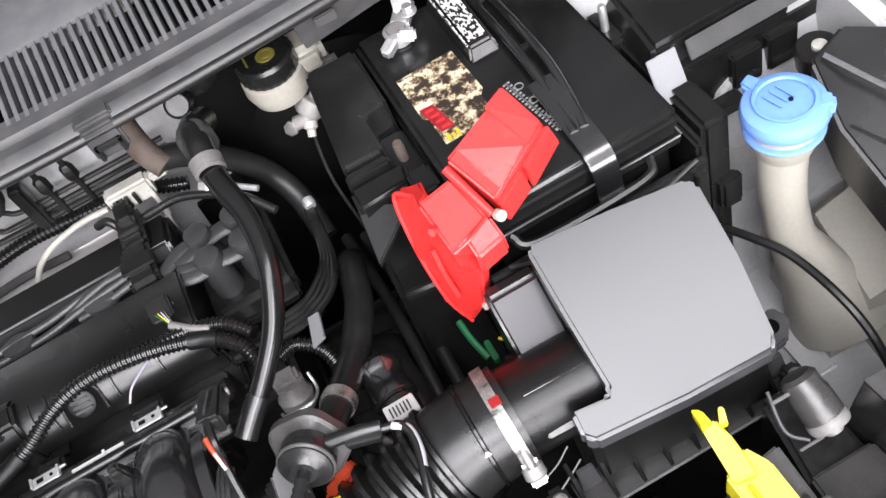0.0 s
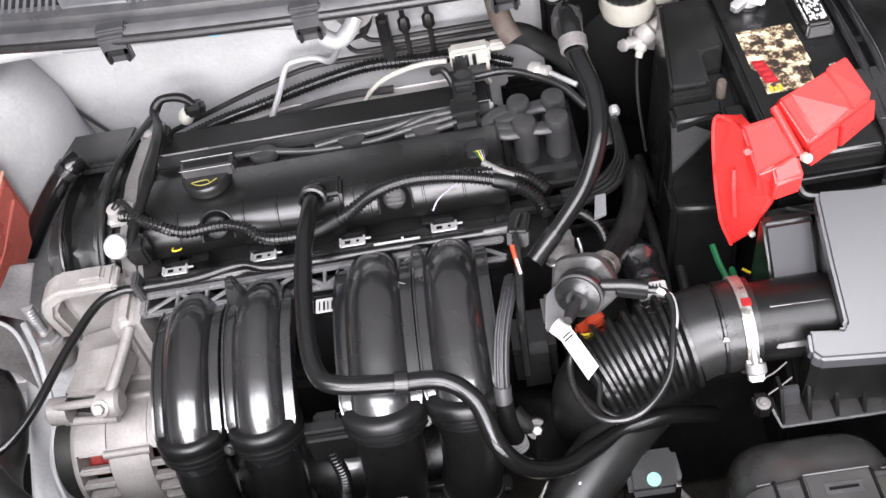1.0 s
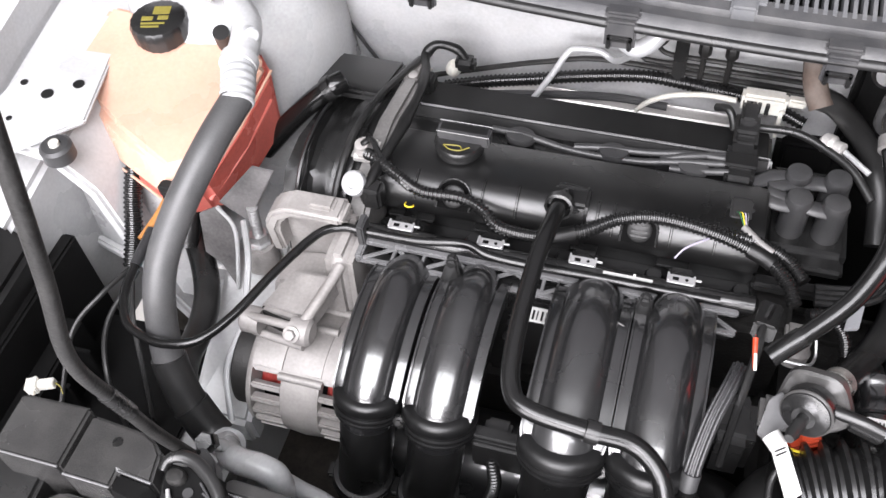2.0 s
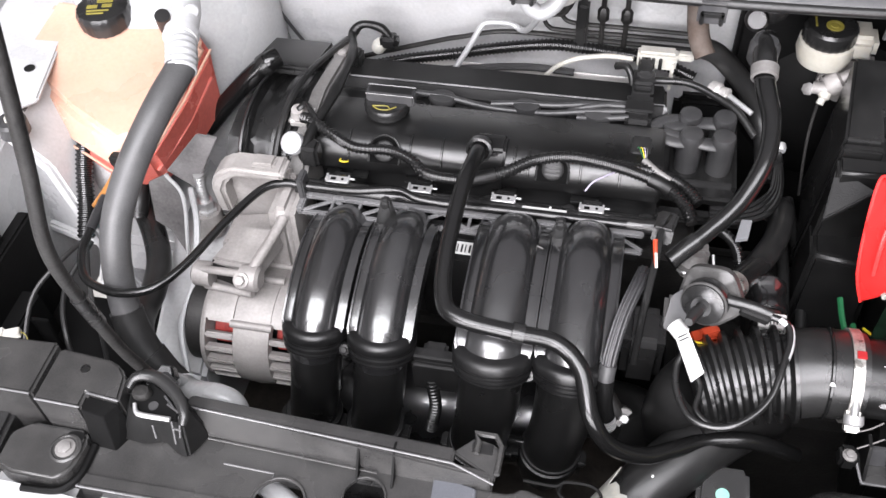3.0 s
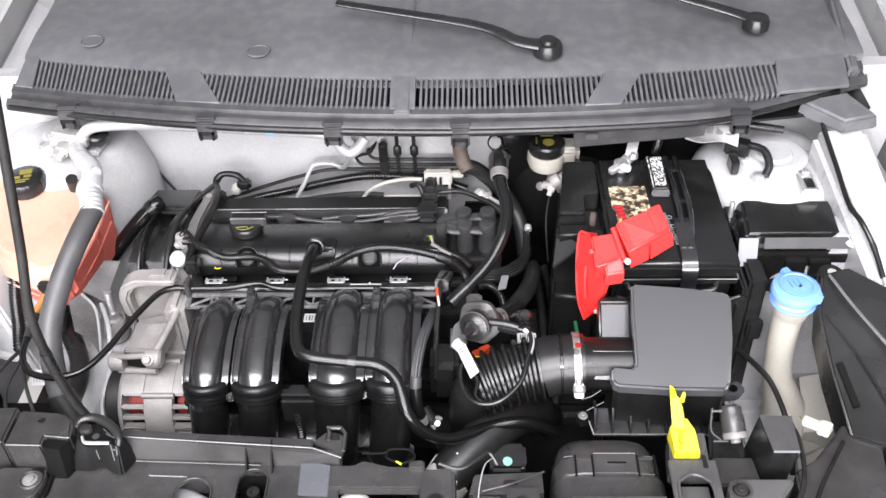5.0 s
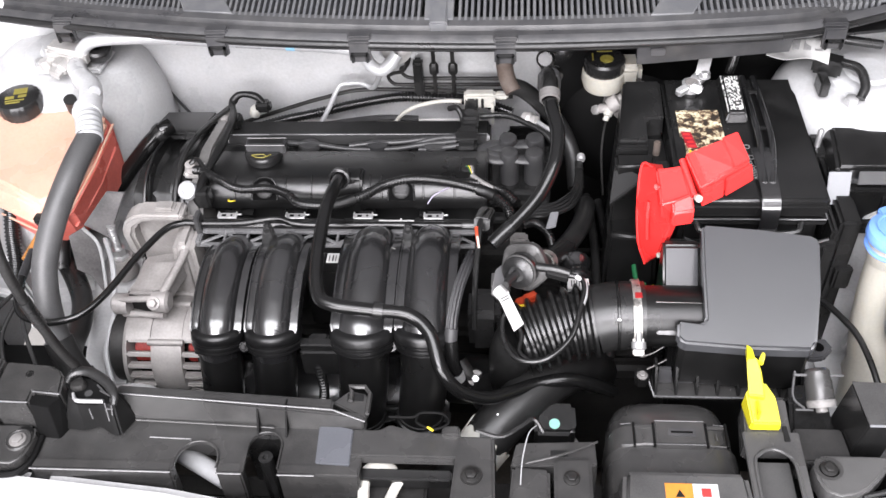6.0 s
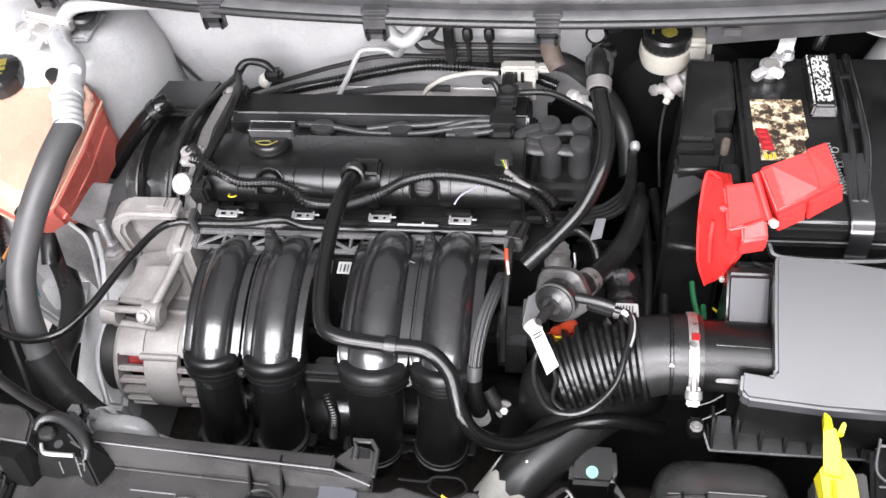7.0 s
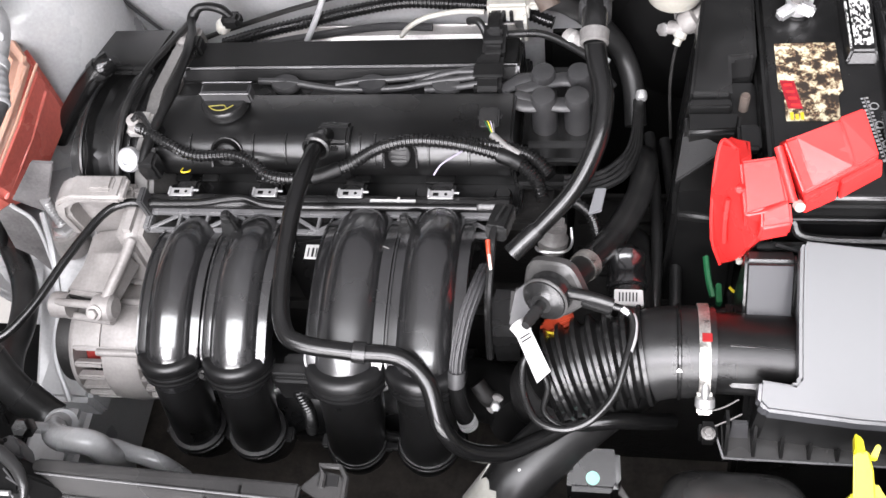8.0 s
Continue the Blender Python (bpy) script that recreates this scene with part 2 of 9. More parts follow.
def curve(pts, step=8):
    """A smooth line (Catmull-Rom) through points."""
    ps = [Vector(p) for p in pts]
    if len(ps) == 2:
        return [ps[0].lerp(ps[1], i / step) for i in range(step + 1)]
    ps = [2 * ps[0] - ps[1], *ps, 2 * ps[-1] - ps[-2]]
    out = []
    for i in range(1, len(ps) - 2):
        p0, p1, p2, p3 = ps[i - 1 : i + 3]
        for k in range(step):
            t = k / step
            out.append(0.5 * (2 * p1 + (p2 - p0) * t + (2 * p0 - 5 * p1 + 4 * p2 - p3) * t * t + (3 * p1 - p0 - 3 * p2 + p3) * t**3))
    out.append(ps[-2])
    return out


def resample(line, gap):
    out, left = [line[0]], gap
    for a, b in zip(line, line[1:]):
        d = (b - a).length
        while d > left:
            a = a.lerp(b, left / d)
            d = (b - a).length
            out.append(a)
            left = gap
        left -= d
    return out + [line[-1]]


def tube(pts, r, seg=14, step=8, ribs=None, flat=1.0, smooth=True, cap=True):
    """A round hose through points; ribs: (pitch, depth) makes it corrugated, a third number rounds the ribs. r: a radius, or a few spread along it."""
    line = curve(pts, step) if smooth else [Vector(p) for p in pts]
    if ribs:
        line = resample(line, ribs[0] / (8 if len(ribs) > 2 else 4))
    bm = bmesh.new()
    rings, up = [], None
    n = len(line)
    for i, p in enumerate(line):
        d = (line[min(i + 1, n - 1)] - line[max(i - 1, 0)]).normalized()
        if up is None:
            up = d.orthogonal().normalized() if abs(d.z) > 0.95 else Vector((0, 0, 1))
        up = (up - d * up.dot(d)).normalized()
        side = d.cross(up)
        rad = r
        if isinstance(r, (tuple, list)):
            u = i / (n - 1) * (len(r) - 1)
            k = min(int(u), len(r) - 2)
            rad = r[k] + (r[k + 1] - r[k]) * (u - k)
        if ribs:
            rad -= ribs[1] * ((0.5 - 0.5 * math.cos(math.tau * i / 8)) ** ribs[2] if len(ribs) > 2 else (0, 1, 1, 0)[i % 4])
        rings.append([bm.verts.new(p + rad * (math.cos(a) * side + flat * math.sin(a) * up)) for a in (math.tau * k / seg for k in range(seg))])
    for a, b in zip(rings, rings[1:]):
        for k in range(seg):
            bm.faces.new((a[k], a[(k + 1) % seg], b[(k + 1) % seg], b[k]))
    if cap:
        bm.faces.new(rings[0][::-1])
        bm.faces.new(rings[-1])
    return bm


def along(a, b):
    """The pose at a whose z axis points to b."""
    return Matrix.Translation(a) @ (Vector(b) - Vector(a)).to_track_quat("Z", "Y").to_matrix().to_4x4()


def lathe(profile, m=None, seg=28, wave=None):
    """A turned body from (radius, height) pairs. wave: (count, depth) makes a grip on rings wider than 60 percent."""
    bm = bmesh.new()
    top = max(p[0] for p in profile)
    rings = []
    for r, h in profile:
        if r < 1e-6:
            rings.append([bm.verts.new((0, 0, h))])
            continue
        ring = []
        for k in range(seg):
            a = math.tau * k / seg
            q = r * (1 + (wave[1] * math.cos(wave[0] * a) if wave and r > 0.6 * top else 0))
            ring.append(bm.verts.new((q * math.cos(a), q * math.sin(a), h)))
        rings.append(ring)
    for a, b in zip(rings, rings[1:]):
        for k in range(seg):
            f = [a[k % len(a)], a[(k + 1) % len(a)], b[(k + 1) % len(b)], b[k % len(b)]]
            f = list(dict.fromkeys(f))
            if len(f) > 2:
                bm.faces.new(f)
    a, b = rings[0], rings[-1]
    if len(a) > 2 and len(b) > 2:
        for k in range(seg):
            bm.faces.new((b[k], b[(k + 1) % seg], a[(k + 1) % seg], a[k]))
    else:
        for ring in (a, b):
            if len(ring) > 2:
                bm.faces.new(ring)
    return shift(bm, m) if m else bm


def join(*bms):
    """Joins bmeshes into one."""
    out = bmesh.new()
    for b in bms:
        me = bpy.data.meshes.new("t")
        b.to_mesh(me)
        b.free()
        out.from_mesh(me)
        bpy.data.meshes.remove(me)
    return out


def bolt(parent, at, r=0.006, h=0.005, up=(0, 0, 1), material=None, name="bolt"):
    """A flanged hexagon bolt head."""
    m = Matrix.Translation(at) @ Vector(up).to_track_quat("Z", "Y").to_matrix().to_4x4()
    flange = lathe([(0, 0), (r * 1.5, 0), (r * 1.5, h * 0.25), (r, h * 0.4)], m, 16)
    head = lathe([(r, h * 0.3), (r, h * 0.9), (r * 0.85, h), (0, h)], m, 6)
    return part(name, join(flange, head), material or STEEL, parent)


def hose(name, pts, r, material, label, category="hose", clamps=(), ribs=None, seg=14, group=""):
    """A hose as a thing: its body and any clamps, given as (share of the length, metal)."""
    th = thing(name, label, category, group=group)
    part("body", tube(pts, r, seg=seg, ribs=ribs), material, th)
    line = curve(pts)
    r0 = r if not isinstance(r, (tuple, list)) else max(r)
    for s, cm in clamps:
        i = min(int(s * (len(line) - 1)), len(line) - 2)
        m = along(line[i], line[i + 1])
        part("clamp", lathe([(r0 * 0.9, -0.005), (r0 * 1.12, -0.005), (r0 * 1.14, 0), (r0 * 1.12, 0.005), (r0 * 0.9, 0.005)], m), cm, th, "metal hose clamp")
    return th


def edge_glints(parent, material, *lines, r=0.0009):
    """Thin tubes added along a moulding's rounded edges to draw their highlights."""
    for pts in lines:
        part("edge_glint", tube(pts, r, seg=6, step=2, smooth=False), material, parent)


# ---- setting: floor, body shell of the engine bay ----
def slab(name, bm, material, label, smooth=True, category="car body"):
    ob = part(name, bm, material, None, label, smooth)
    return tagged(ob, label, category, kind="structure")


slab("ground", box(-30, 30, -30, 30, -0.02, 0, 0), FLOORM, "beige showroom floor under the car", category="floor")
for nm, bx in (("wall_west", (-5.2, -5.0, -4.6, 6.2, 0, 3.6)), ("wall_east", (5.0, 5.2, -4.6, 6.2, 0, 3.6)), ("wall_rear", (-5.2, 5.2, 6.0, 6.2, 0, 3.6)), ("wall_front_left", (-5.2, -3.2, -4.6, -4.4, 0, 3.6)), ("wall_front_right", (2.4, 5.2, -4.6, -4.4, 0, 3.6)), ("wall_front_sill", (-3.2, 2.4, -4.6, -4.4, 0, 0.15)), ("wall_front_head", (-3.2, 2.4, -4.6, -4.4, 3.1, 3.6))):
    slab(nm, box(*bx, 0), WALLM, "plain grey showroom wall round the car", category="wall")
slab("ceiling", box(-5.2, 5.2, -4.6, 6.2, 3.6, 3.7, 0), CEILM, "plain white showroom ceiling", category="ceiling")
slab("undertray", box(-0.74, 0.74, -0.62, 0.34, 0.36, 0.38, 0.004), TRAYM, "dusty brown undertray below the engine bay")

# bulkhead with a shallow pressed field and a stiffening step
bulk = thing("bulkhead", "white painted steel bulkhead behind the engine", "car body", kind="structure")
part("sheet", prism([(0.315, 0.38), (0.345, 0.38), (0.335, 0.965), (0.285, 0.965), (0.29, 0.90), (0.30, 0.72), (0.285, 0.66), (0.26, 0.60)], "x", -0.75, 0.75, 0.012, 3), WHITE, bulk)
part("seam", tube([(-0.50, 0.286, 0.93), (-0.485, 0.287, 0.86), (-0.455, 0.289, 0.78), (-0.42, 0.288, 0.72)], 0.0022, seg=8), DARKGREY, bulk, "dark sealed panel seam")
part("heat_shield", prism([(0.225, 0.64), (0.285, 0.69), (0.29, 0.735), (0.275, 0.74), (0.23, 0.70), (0.215, 0.66)], "x", -0.30, 0.02, 0.01, 3), ALU, bulk, "dull aluminium heat shield")
# two black sheets added where the white bulkhead lies in deep shade
part("shade_sheet", prism([(0.255, 0.40), (0.325, 0.40), (0.325, 0.70), (0.278, 0.72), (0.258, 0.64)], "x", 0.045, 0.43, 0.01, 3), SHADEBLK, bulk, "black sheet standing in for shade low on the bulkhead")
part("shade_sheet", prism([(0.268, 0.66), (0.292, 0.66), (0.290, 0.945), (0.272, 0.945)], "x", 0.10, 0.455, 0.006, 3), SHADEBLK, bulk, "black sheet standing in for shade behind the brake booster")

# chassis legs, inner wings and wings
for side, lab in ((-1, "white painted chassis leg and inner wing beside the tank"), (1, "white painted chassis leg and inner wing beside the washer bottle")):
    s = side
    w = thing("inner_wing", lab, "car body", kind="structure")
    part("chassis_leg", hexa([(s * 0.46, -0.34), (s * 0.57, -0.34), (s * 0.57, 0.30), (s * 0.46, 0.30)], [(s * 0.445, -0.30), (s * 0.57, -0.30), (s * 0.57, 0.30), (s * 0.445, 0.30)], 0.42, 0.60, 0.012, 3), WHITE, w)
    part("apron", prism([(s * 0.55, 0.56), (s * 0.585, 0.64), (s * 0.61, 0.80), (s * 0.645, 0.846), (s * 0.700, 0.852), (s * 0.700, 0.840), (s * 0.655, 0.832), (s * 0.625, 0.79), (s * 0.60, 0.63), (s * 0.565, 0.555)], "y", -0.032 if s < 0 else -0.075, 0.33, 0.004), WHITE, w)
    d = 0.05 if s < 0 else 0.0
    rim = [(s * (0.575 + d), 0.01), (s * (0.655 + d), -0.075), (s * (0.69 + d), -0.05), (s * (0.66 + d), 0.20), (s * (0.615 + d), 0.20)]
    part("flange", hexa(rim, rim, 0.852, 0.858, 0.002), WHITE, w)
    for hx, hy, hr in ((0.632, 0.035, 0.0065), (0.607, 0.055, 0.006), (0.652, -0.005, 0.003), (0.665, 0.045, 0.004)):
        part("hole", lathe([(hr, 0.8575), (hr, 0.8592), (0, 0.8592)], Matrix.Translation((s * (hx + d), hy, 0)), 20), MATTE, w, "dark hole", smooth=False)
    g = part("grommet", lathe([(0.016, 0.846), (0.016, 0.860), (0.013, 0.863), (0.006, 0.863), (0.006, 0.861), (0, 0.861)], Matrix.Translation((s * 0.634, -0.030, 0)), 28), GREYRUB, w, "grey rubber bonnet stop")
    part("stud", lathe([(0.0055, 0.861), (0.005, 0.866), (0, 0.8665)], Matrix.Translation((s * 0.634, -0.030, 0)), 16), WHITEPL, g)
    f = 0.035 if s < 0 else 0.0
    part("lower_apron", hexa([(s * 0.46, -0.06 + f), (s * 0.60, -0.06 + f), (s * 0.60, 0.20), (s * 0.47, 0.20)], [(s * 0.49, -0.045 + f), (s * 0.605, -0.04 + f), (s * 0.605, 0.20), (s * 0.50, 0.20)], 0.60, 0.675, 0.02, 3), WHITE, w)
    part("wing_sheet", box(min(s * 0.655, s * 0.672), max(s * 0.655, s * 0.672), -0.40, -0.045, 0.40, 0.735, 0.003), SHADEBLK, w, "black upright sheet in the wing")
    if s < 0:
        wall = [(-0.745, 0.030), (-0.640, 0.002), (-0.550, 0.000), (-0.548, 0.006), (-0.640, 0.009), (-0.745, 0.037)]
        fw = part("front_wall", hexa([(x, y, 0.640) for x, y in wall], [(x, y + 0.012, 0.785) for x, y in wall], 0, 0, 0.002), WHITE, w, "white painted front wall of the wheel arch")
        part("lower_flange", hexa([(-0.740, 0.018), (-0.640, -0.010), (-0.552, -0.012), (-0.552, 0.000), (-0.640, 0.002), (-0.740, 0.029)], [(-0.740, 0.019), (-0.640, -0.009), (-0.552, -0.011), (-0.552, 0.000), (-0.640, 0.002), (-0.740, 0.029)], 0.640, 0.652, 0.003), DIRTYW, fw)
        part("hole", lathe([(0.0034, 0), (0.0034, 0.0012), (0, 0.0012)], along((-0.632, 0.0065, 0.700), (-0.630, -0.04, 0.703)), 16), SHADEBLK, fw, "dark hole", smooth=False)
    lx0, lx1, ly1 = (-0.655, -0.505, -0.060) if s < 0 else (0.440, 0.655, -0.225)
    part("leg_sheet", box(lx0, lx1, -0.40, ly1, 0.600, 0.608, 0.003), SHADEBLK, w, "black sheet over the chassis leg")
    fender = thing("wing_panel", "glossy white front wing of the car", "car body", kind="structure")
    part("outer", hexa([(s * 0.76, -0.52), (s * 0.86, -0.60), (s * 0.90, 0.75), (s * 0.76, 0.75)], [(s * 0.765, -0.40, 0.82), (s * 0.84, -0.50, 0.78), (s * 0.86, 0.75, 0.99), (s * 0.765, 0.75, 1.00)], 0.5, 0.9, 0.02, 3), WHITE, fender)
    part("gutter", hexa([(s * 0.69, -0.36), (s * 0.765, -0.36), (s * 0.765, 0.70), (s * 0.69, 0.70)], [(s * 0.69, -0.36, 0.74), (s * 0.765, -0.36, 0.77), (s * 0.765, 0.70, 0.92), (s * 0.69, 0.70, 0.90)], 0.5, 0.8, 0.006), WHITE, fender)


def tower(cx, cy, top, label):
    """A domed suspension strut tower."""
    t = thing("strut_tower", label, "car body", kind="structure")
    part("dome", lathe([(0.150, 0.45), (0.135, 0.70), (0.125, top - 0.07), (0.112, top - 0.025), (0.095, top - 0.006), (0.07, top), (0, top)], Matrix.Translation((cx, cy, 0)), 40), WHITE, t)
    part("mount_ring", lathe([(0.052, top), (0.052, top + 0.006), (0.045, top + 0.010), (0.03, top + 0.008), (0.026, top + 0.012), (0, top + 0.012)], Matrix.Translation((cx, cy, 0)), 28), DIRTYW, t)
    return t


tower(-0.575, 0.245, 0.885, "white painted strut tower behind the coolant tank")
tower(0.515, 0.185, 0.875, "white painted strut tower beside the battery")

# front bumper edge, and an unseen raised bonnet added to shape the light
slab("bumper", prism([(-0.78, -0.42), (-0.60, -0.360), (-0.46, -0.3625), (-0.36, -0.3715), (-0.28, -0.3790), (-0.20, -0.3925), (0.0, -0.412), (0.22, -0.392), (0.28, -0.383), (0.34, -0.3755), (0.41, -0.3675), (0.447, -0.3650), (0.462, -0.376), (0.60, -0.42), (0.78, -0.48), (0.78, -0.75), (-0.78, -0.75)], "z", 0.45, 0.786, 0.012, 4), WHITE, "glossy white front bumper edge ahead of the radiator cover")
slab("bonnet", hexa([(-0.66, 0.56, 1.10), (0.66, 0.56, 1.10), (0.52, -0.20, 1.82), (-0.52, -0.20, 1.82)], [(-0.66, 0.58, 1.12), (0.66, 0.58, 1.12), (0.52, -0.18, 1.84), (-0.52, -0.18, 1.84)], 0, 0, 0.005), BONNETG, "unseen bonnet propped open, added to shape light on the bay")


# ---- cowl ----
def cowl():
    c = thing("windscreen_cowl", "weathered grey plastic cowl panel with air slots below the windscreen", "cowl")

    def bow(x):
        """How far the panel sweeps back towards the wings."""
        return 0.215 * (x - 0.05) ** 2

    xs = [-0.636 + 1.296 * i / 44 for i in range(45)]
    prof = [(0.126, 0.962), (0.121, 0.967), (0.125, 0.972), (0.133, 0.976), (0.140, 0.970), (0.149, 0.972), (0.151, 0.978), (0.165, 0.982)]
    rear = [(0.223, 0.9945), (0.231, 0.998), (0.28, 1.006), (0.34, 1.010), (0.42, 1.02), (0.52, 1.055)]

    def sheet(pr, thick, sweep=0.0):
        bm = bmesh.new()
        rows = []
        for x in xs:
            back = bow(x) + sweep * max(0, x - 0.42)
            top = [bm.verts.new((x, y + back, z - 0.03 * x * x)) for y, z in pr]
            bot = [bm.verts.new((x, y + back, z - thick - 0.03 * x * x)) for y, z in pr]
            rows.append((top, bot))
        n = len(pr)
        for (ta, ba), (tb, bb) in zip(rows, rows[1:]):
            for k in range(n - 1):
                bm.faces.new((ta[k], tb[k], tb[k + 1], ta[k + 1]))
                bm.faces.new((ba[k + 1], bb[k + 1], bb[k], ba[k]))
            bm.faces.new((ba[0], bb[0], tb[0], ta[0]))
            bm.faces.new((ta[-1], tb[-1], bb[-1], ba[-1]))
        for t, b in (rows[0], rows[-1]):
            for k in range(n - 1):
                bm.faces.new((t[k], t[k + 1], b[k + 1], b[k]))
        return bm

    part("front_lip", sheet(prof, 0.004, 0.25), LIPPL, c, "stepped front lip")
    part("rear_panel", sheet(rear, 0.004), COWL, c)
    # vent fields: slats between solid bridges
    def zc(x, y):
        return 0.982 + (y - bow(x) - 0.165) / 0.072 * 0.015 - 0.03 * x * x

    def bridge(x0, x1, x2, x3):
        """A solid piece between two vent fields; its sides lean (front x0 x1, rear x2 x3)."""
        x2, x3 = x0 + (x2 - x0) * 0.83, x1 + (x3 - x1) * 0.83
        f = [(x0, 0.160 + bow(x0)), (x1, 0.160 + bow(x1)), (x3, 0.229 + bow(x3)), (x2, 0.229 + bow(x2))]
        return hexa([(x, y, zc(x, y) - 0.004) for x, y in f], [(x, y, zc(x, y) + 0.0015) for x, y in f], 0, 0, 0.001, 1)

    for a in ((-0.632, -0.601, -0.634, -0.611), (-0.365, -0.297, -0.405, -0.351), (-0.048, -0.012, -0.050, -0.012), (0.229, 0.281, 0.273, 0.328), (0.512, 0.62, 0.521, 0.63)):
        part("bridge", bridge(*a), COWL, c)
    # parallel slats, cut off by the leaning ends of each field
    slat = []
    for x0, x1, lean0, lean1 in ((-0.603, -0.365, -0.009, -0.040), (-0.297, -0.048, -0.054, -0.002), (-0.012, 0.229, 0, 0.044), (0.281, 0.512, 0.047, 0.009)):
        lean0, lean1 = lean0 * 0.83, lean1 * 0.83
        lo, hi = min(x0, x0 + lean0), max(x1, x1 + lean1)
        n = int((hi - lo) / 0.0077)
        for i in range(1, n):
            x = lo + (hi - lo) * i / n
            v0, v1 = 0.0, 1.0
            if x < max(x0, x0 + lean0) and abs(lean0) > 0.012:
                cut = (x - x0) / lean0
                v0, v1 = (max(v0, cut - 0.06), v1) if lean0 < 0 else (v0, min(v1, cut + 0.06))
            if x > min(x1, x1 + lean1) and abs(lean1) > 0.012:
                cut = (x - x1) / lean1
                v0, v1 = (v0, min(v1, cut + 0.06)) if lean1 < 0 else (max(v0, cut - 0.06), v1)
            if v1 - v0 > 0.12:
                slat.append((x, v0, v1))
    for xa, v0, v1 in slat:
        xb = xa - 0.010 * max(0, -xa - 0.3) / 0.3
        ya, yb = 0.160 + 0.069 * v0 + bow(xa), 0.160 + 0.069 * v1 + bow(xb)
        za, zb = zc(xa, ya), zc(xb, yb)
        w = 0.0024
        part("slat", hexa([(xa - w, ya, za - 0.010), (xa + w, ya, za - 0.010), (xb + w, yb, zb - 0.010), (xb - w, yb, zb - 0.010)], [(xa - w * 0.7, ya, za), (xa + w * 0.7, ya, za), (xb + w * 0.7, yb, zb), (xb - w * 0.7, yb, zb)], 0, 0, 0), COWL, c, smooth=False)
    part("plenum", sheet([(0.15, 0.945), (0.27, 0.95)], 0.004), MATTE, c, "black plenum below the slots")
    # raised centre seam and pressed discs
    part("centre_strip", hexa([(-0.042, 0.150), (-0.018, 0.150), (-0.020, 0.42), (-0.040, 0.42)], [(-0.041, 0.150, 0.984), (-0.019, 0.150, 0.984), (-0.021, 0.42, 1.026), (-0.039, 0.42, 1.026)], 0.96, 1, 0.002), COWL, c, "centre joint strip")
    for x in (-0.255, -0.53):
        y = 0.272 + bow(x)
        part("disc", lathe([(0.018, 0), (0.018, 0.0025), (0.0165, 0.003), (0.0155, 0.0018), (0, 0.0018)], Matrix.Translation((x, y, 1.0065 - 0.03 * x * x)), 32), COWL, c)
    # clips under the lip
    for x in (-0.532, -0.313, -0.127, 0.053, 0.45):
        y, z = 0.128 + bow(x), 0.970 - 0.03 * x * x
        cl = part("clip", join(box(x - 0.015, x + 0.015, y - 0.004, y + 0.010, z - 0.004, z + 0.0075, 0.002), box(x - 0.0135, x + 0.0135, y - 0.010, y - 0.003, z - 0.026, z + 0.003, 0.002)), DARKGREY, c, "black retaining clip")
        part("catch", join(box(x - 0.011, x + 0.011, y - 0.0135, y - 0.009, z - 0.016, z - 0.011, 0.001), box(x - 0.011, x - 0.007, y - 0.0135, y - 0.009, z - 0.025, z - 0.011, 0.001), box(x + 0.007, x + 0.011, y - 0.0135, y - 0.009, z - 0.025, z - 0.011, 0.001)), MATTE, cl)
    part("skirt", hexa([(0.215, 0.142), (0.405, 0.168), (0.405, 0.172), (0.215, 0.146)], [(0.212, 0.131, 0.964), (0.405, 0.156, 0.962), (0.405, 0.160, 0.962), (0.212, 0.135, 0.964)], 0.925, 0.96, 0.001), LIPPL, c, "dark skirt plate below the lip")
    part("skirt_slot", box(0.229, 0.247, 0.1325, 0.136, 0.944, 0.954, 0.001, m=pose(0, 0, 0)), GREYRUB, c)
    # end piece towards the wing
    s = 1
    part("end_piece", hexa([(s * 0.628, 0.262, 0.955), (s * 0.655, 0.275, 0.945), (s * 0.665, 0.60, 1.02), (s * 0.64, 0.60, 1.03)], [(s * 0.630, 0.264, 0.978), (s * 0.652, 0.277, 0.968), (s * 0.66, 0.60, 1.055), (s * 0.645, 0.60, 1.06)], 0, 0, 0.006, 3), COWL, c)
    return c


cowl()
seal = hose("cowl_seal", [(x, 0.1225 + 0.215 * (x - 0.05) ** 2 + 0.25 * max(0, x - 0.42), 0.9665 - 0.03 * x * x) for x in (-0.630, -0.5, -0.35, -0.2, 0, 0.15, 0.3, 0.4, 0.47, 0.54, 0.61)], 0.0045, RUBBER, "long black rubber seal along the cowl edge", "seal")
slab("windscreen", hexa([(-0.70, 0.62), (0.70, 0.62), (0.62, 1.20), (-0.62, 1.20)], [(-0.70, 0.62, 1.09), (0.70, 0.62, 1.09), (0.62, 1.20, 1.42), (-0.62, 1.20, 1.42)], 1.05, 1.4, 0), GLASS, "dark windscreen glass above the cowl", category="windscreen")


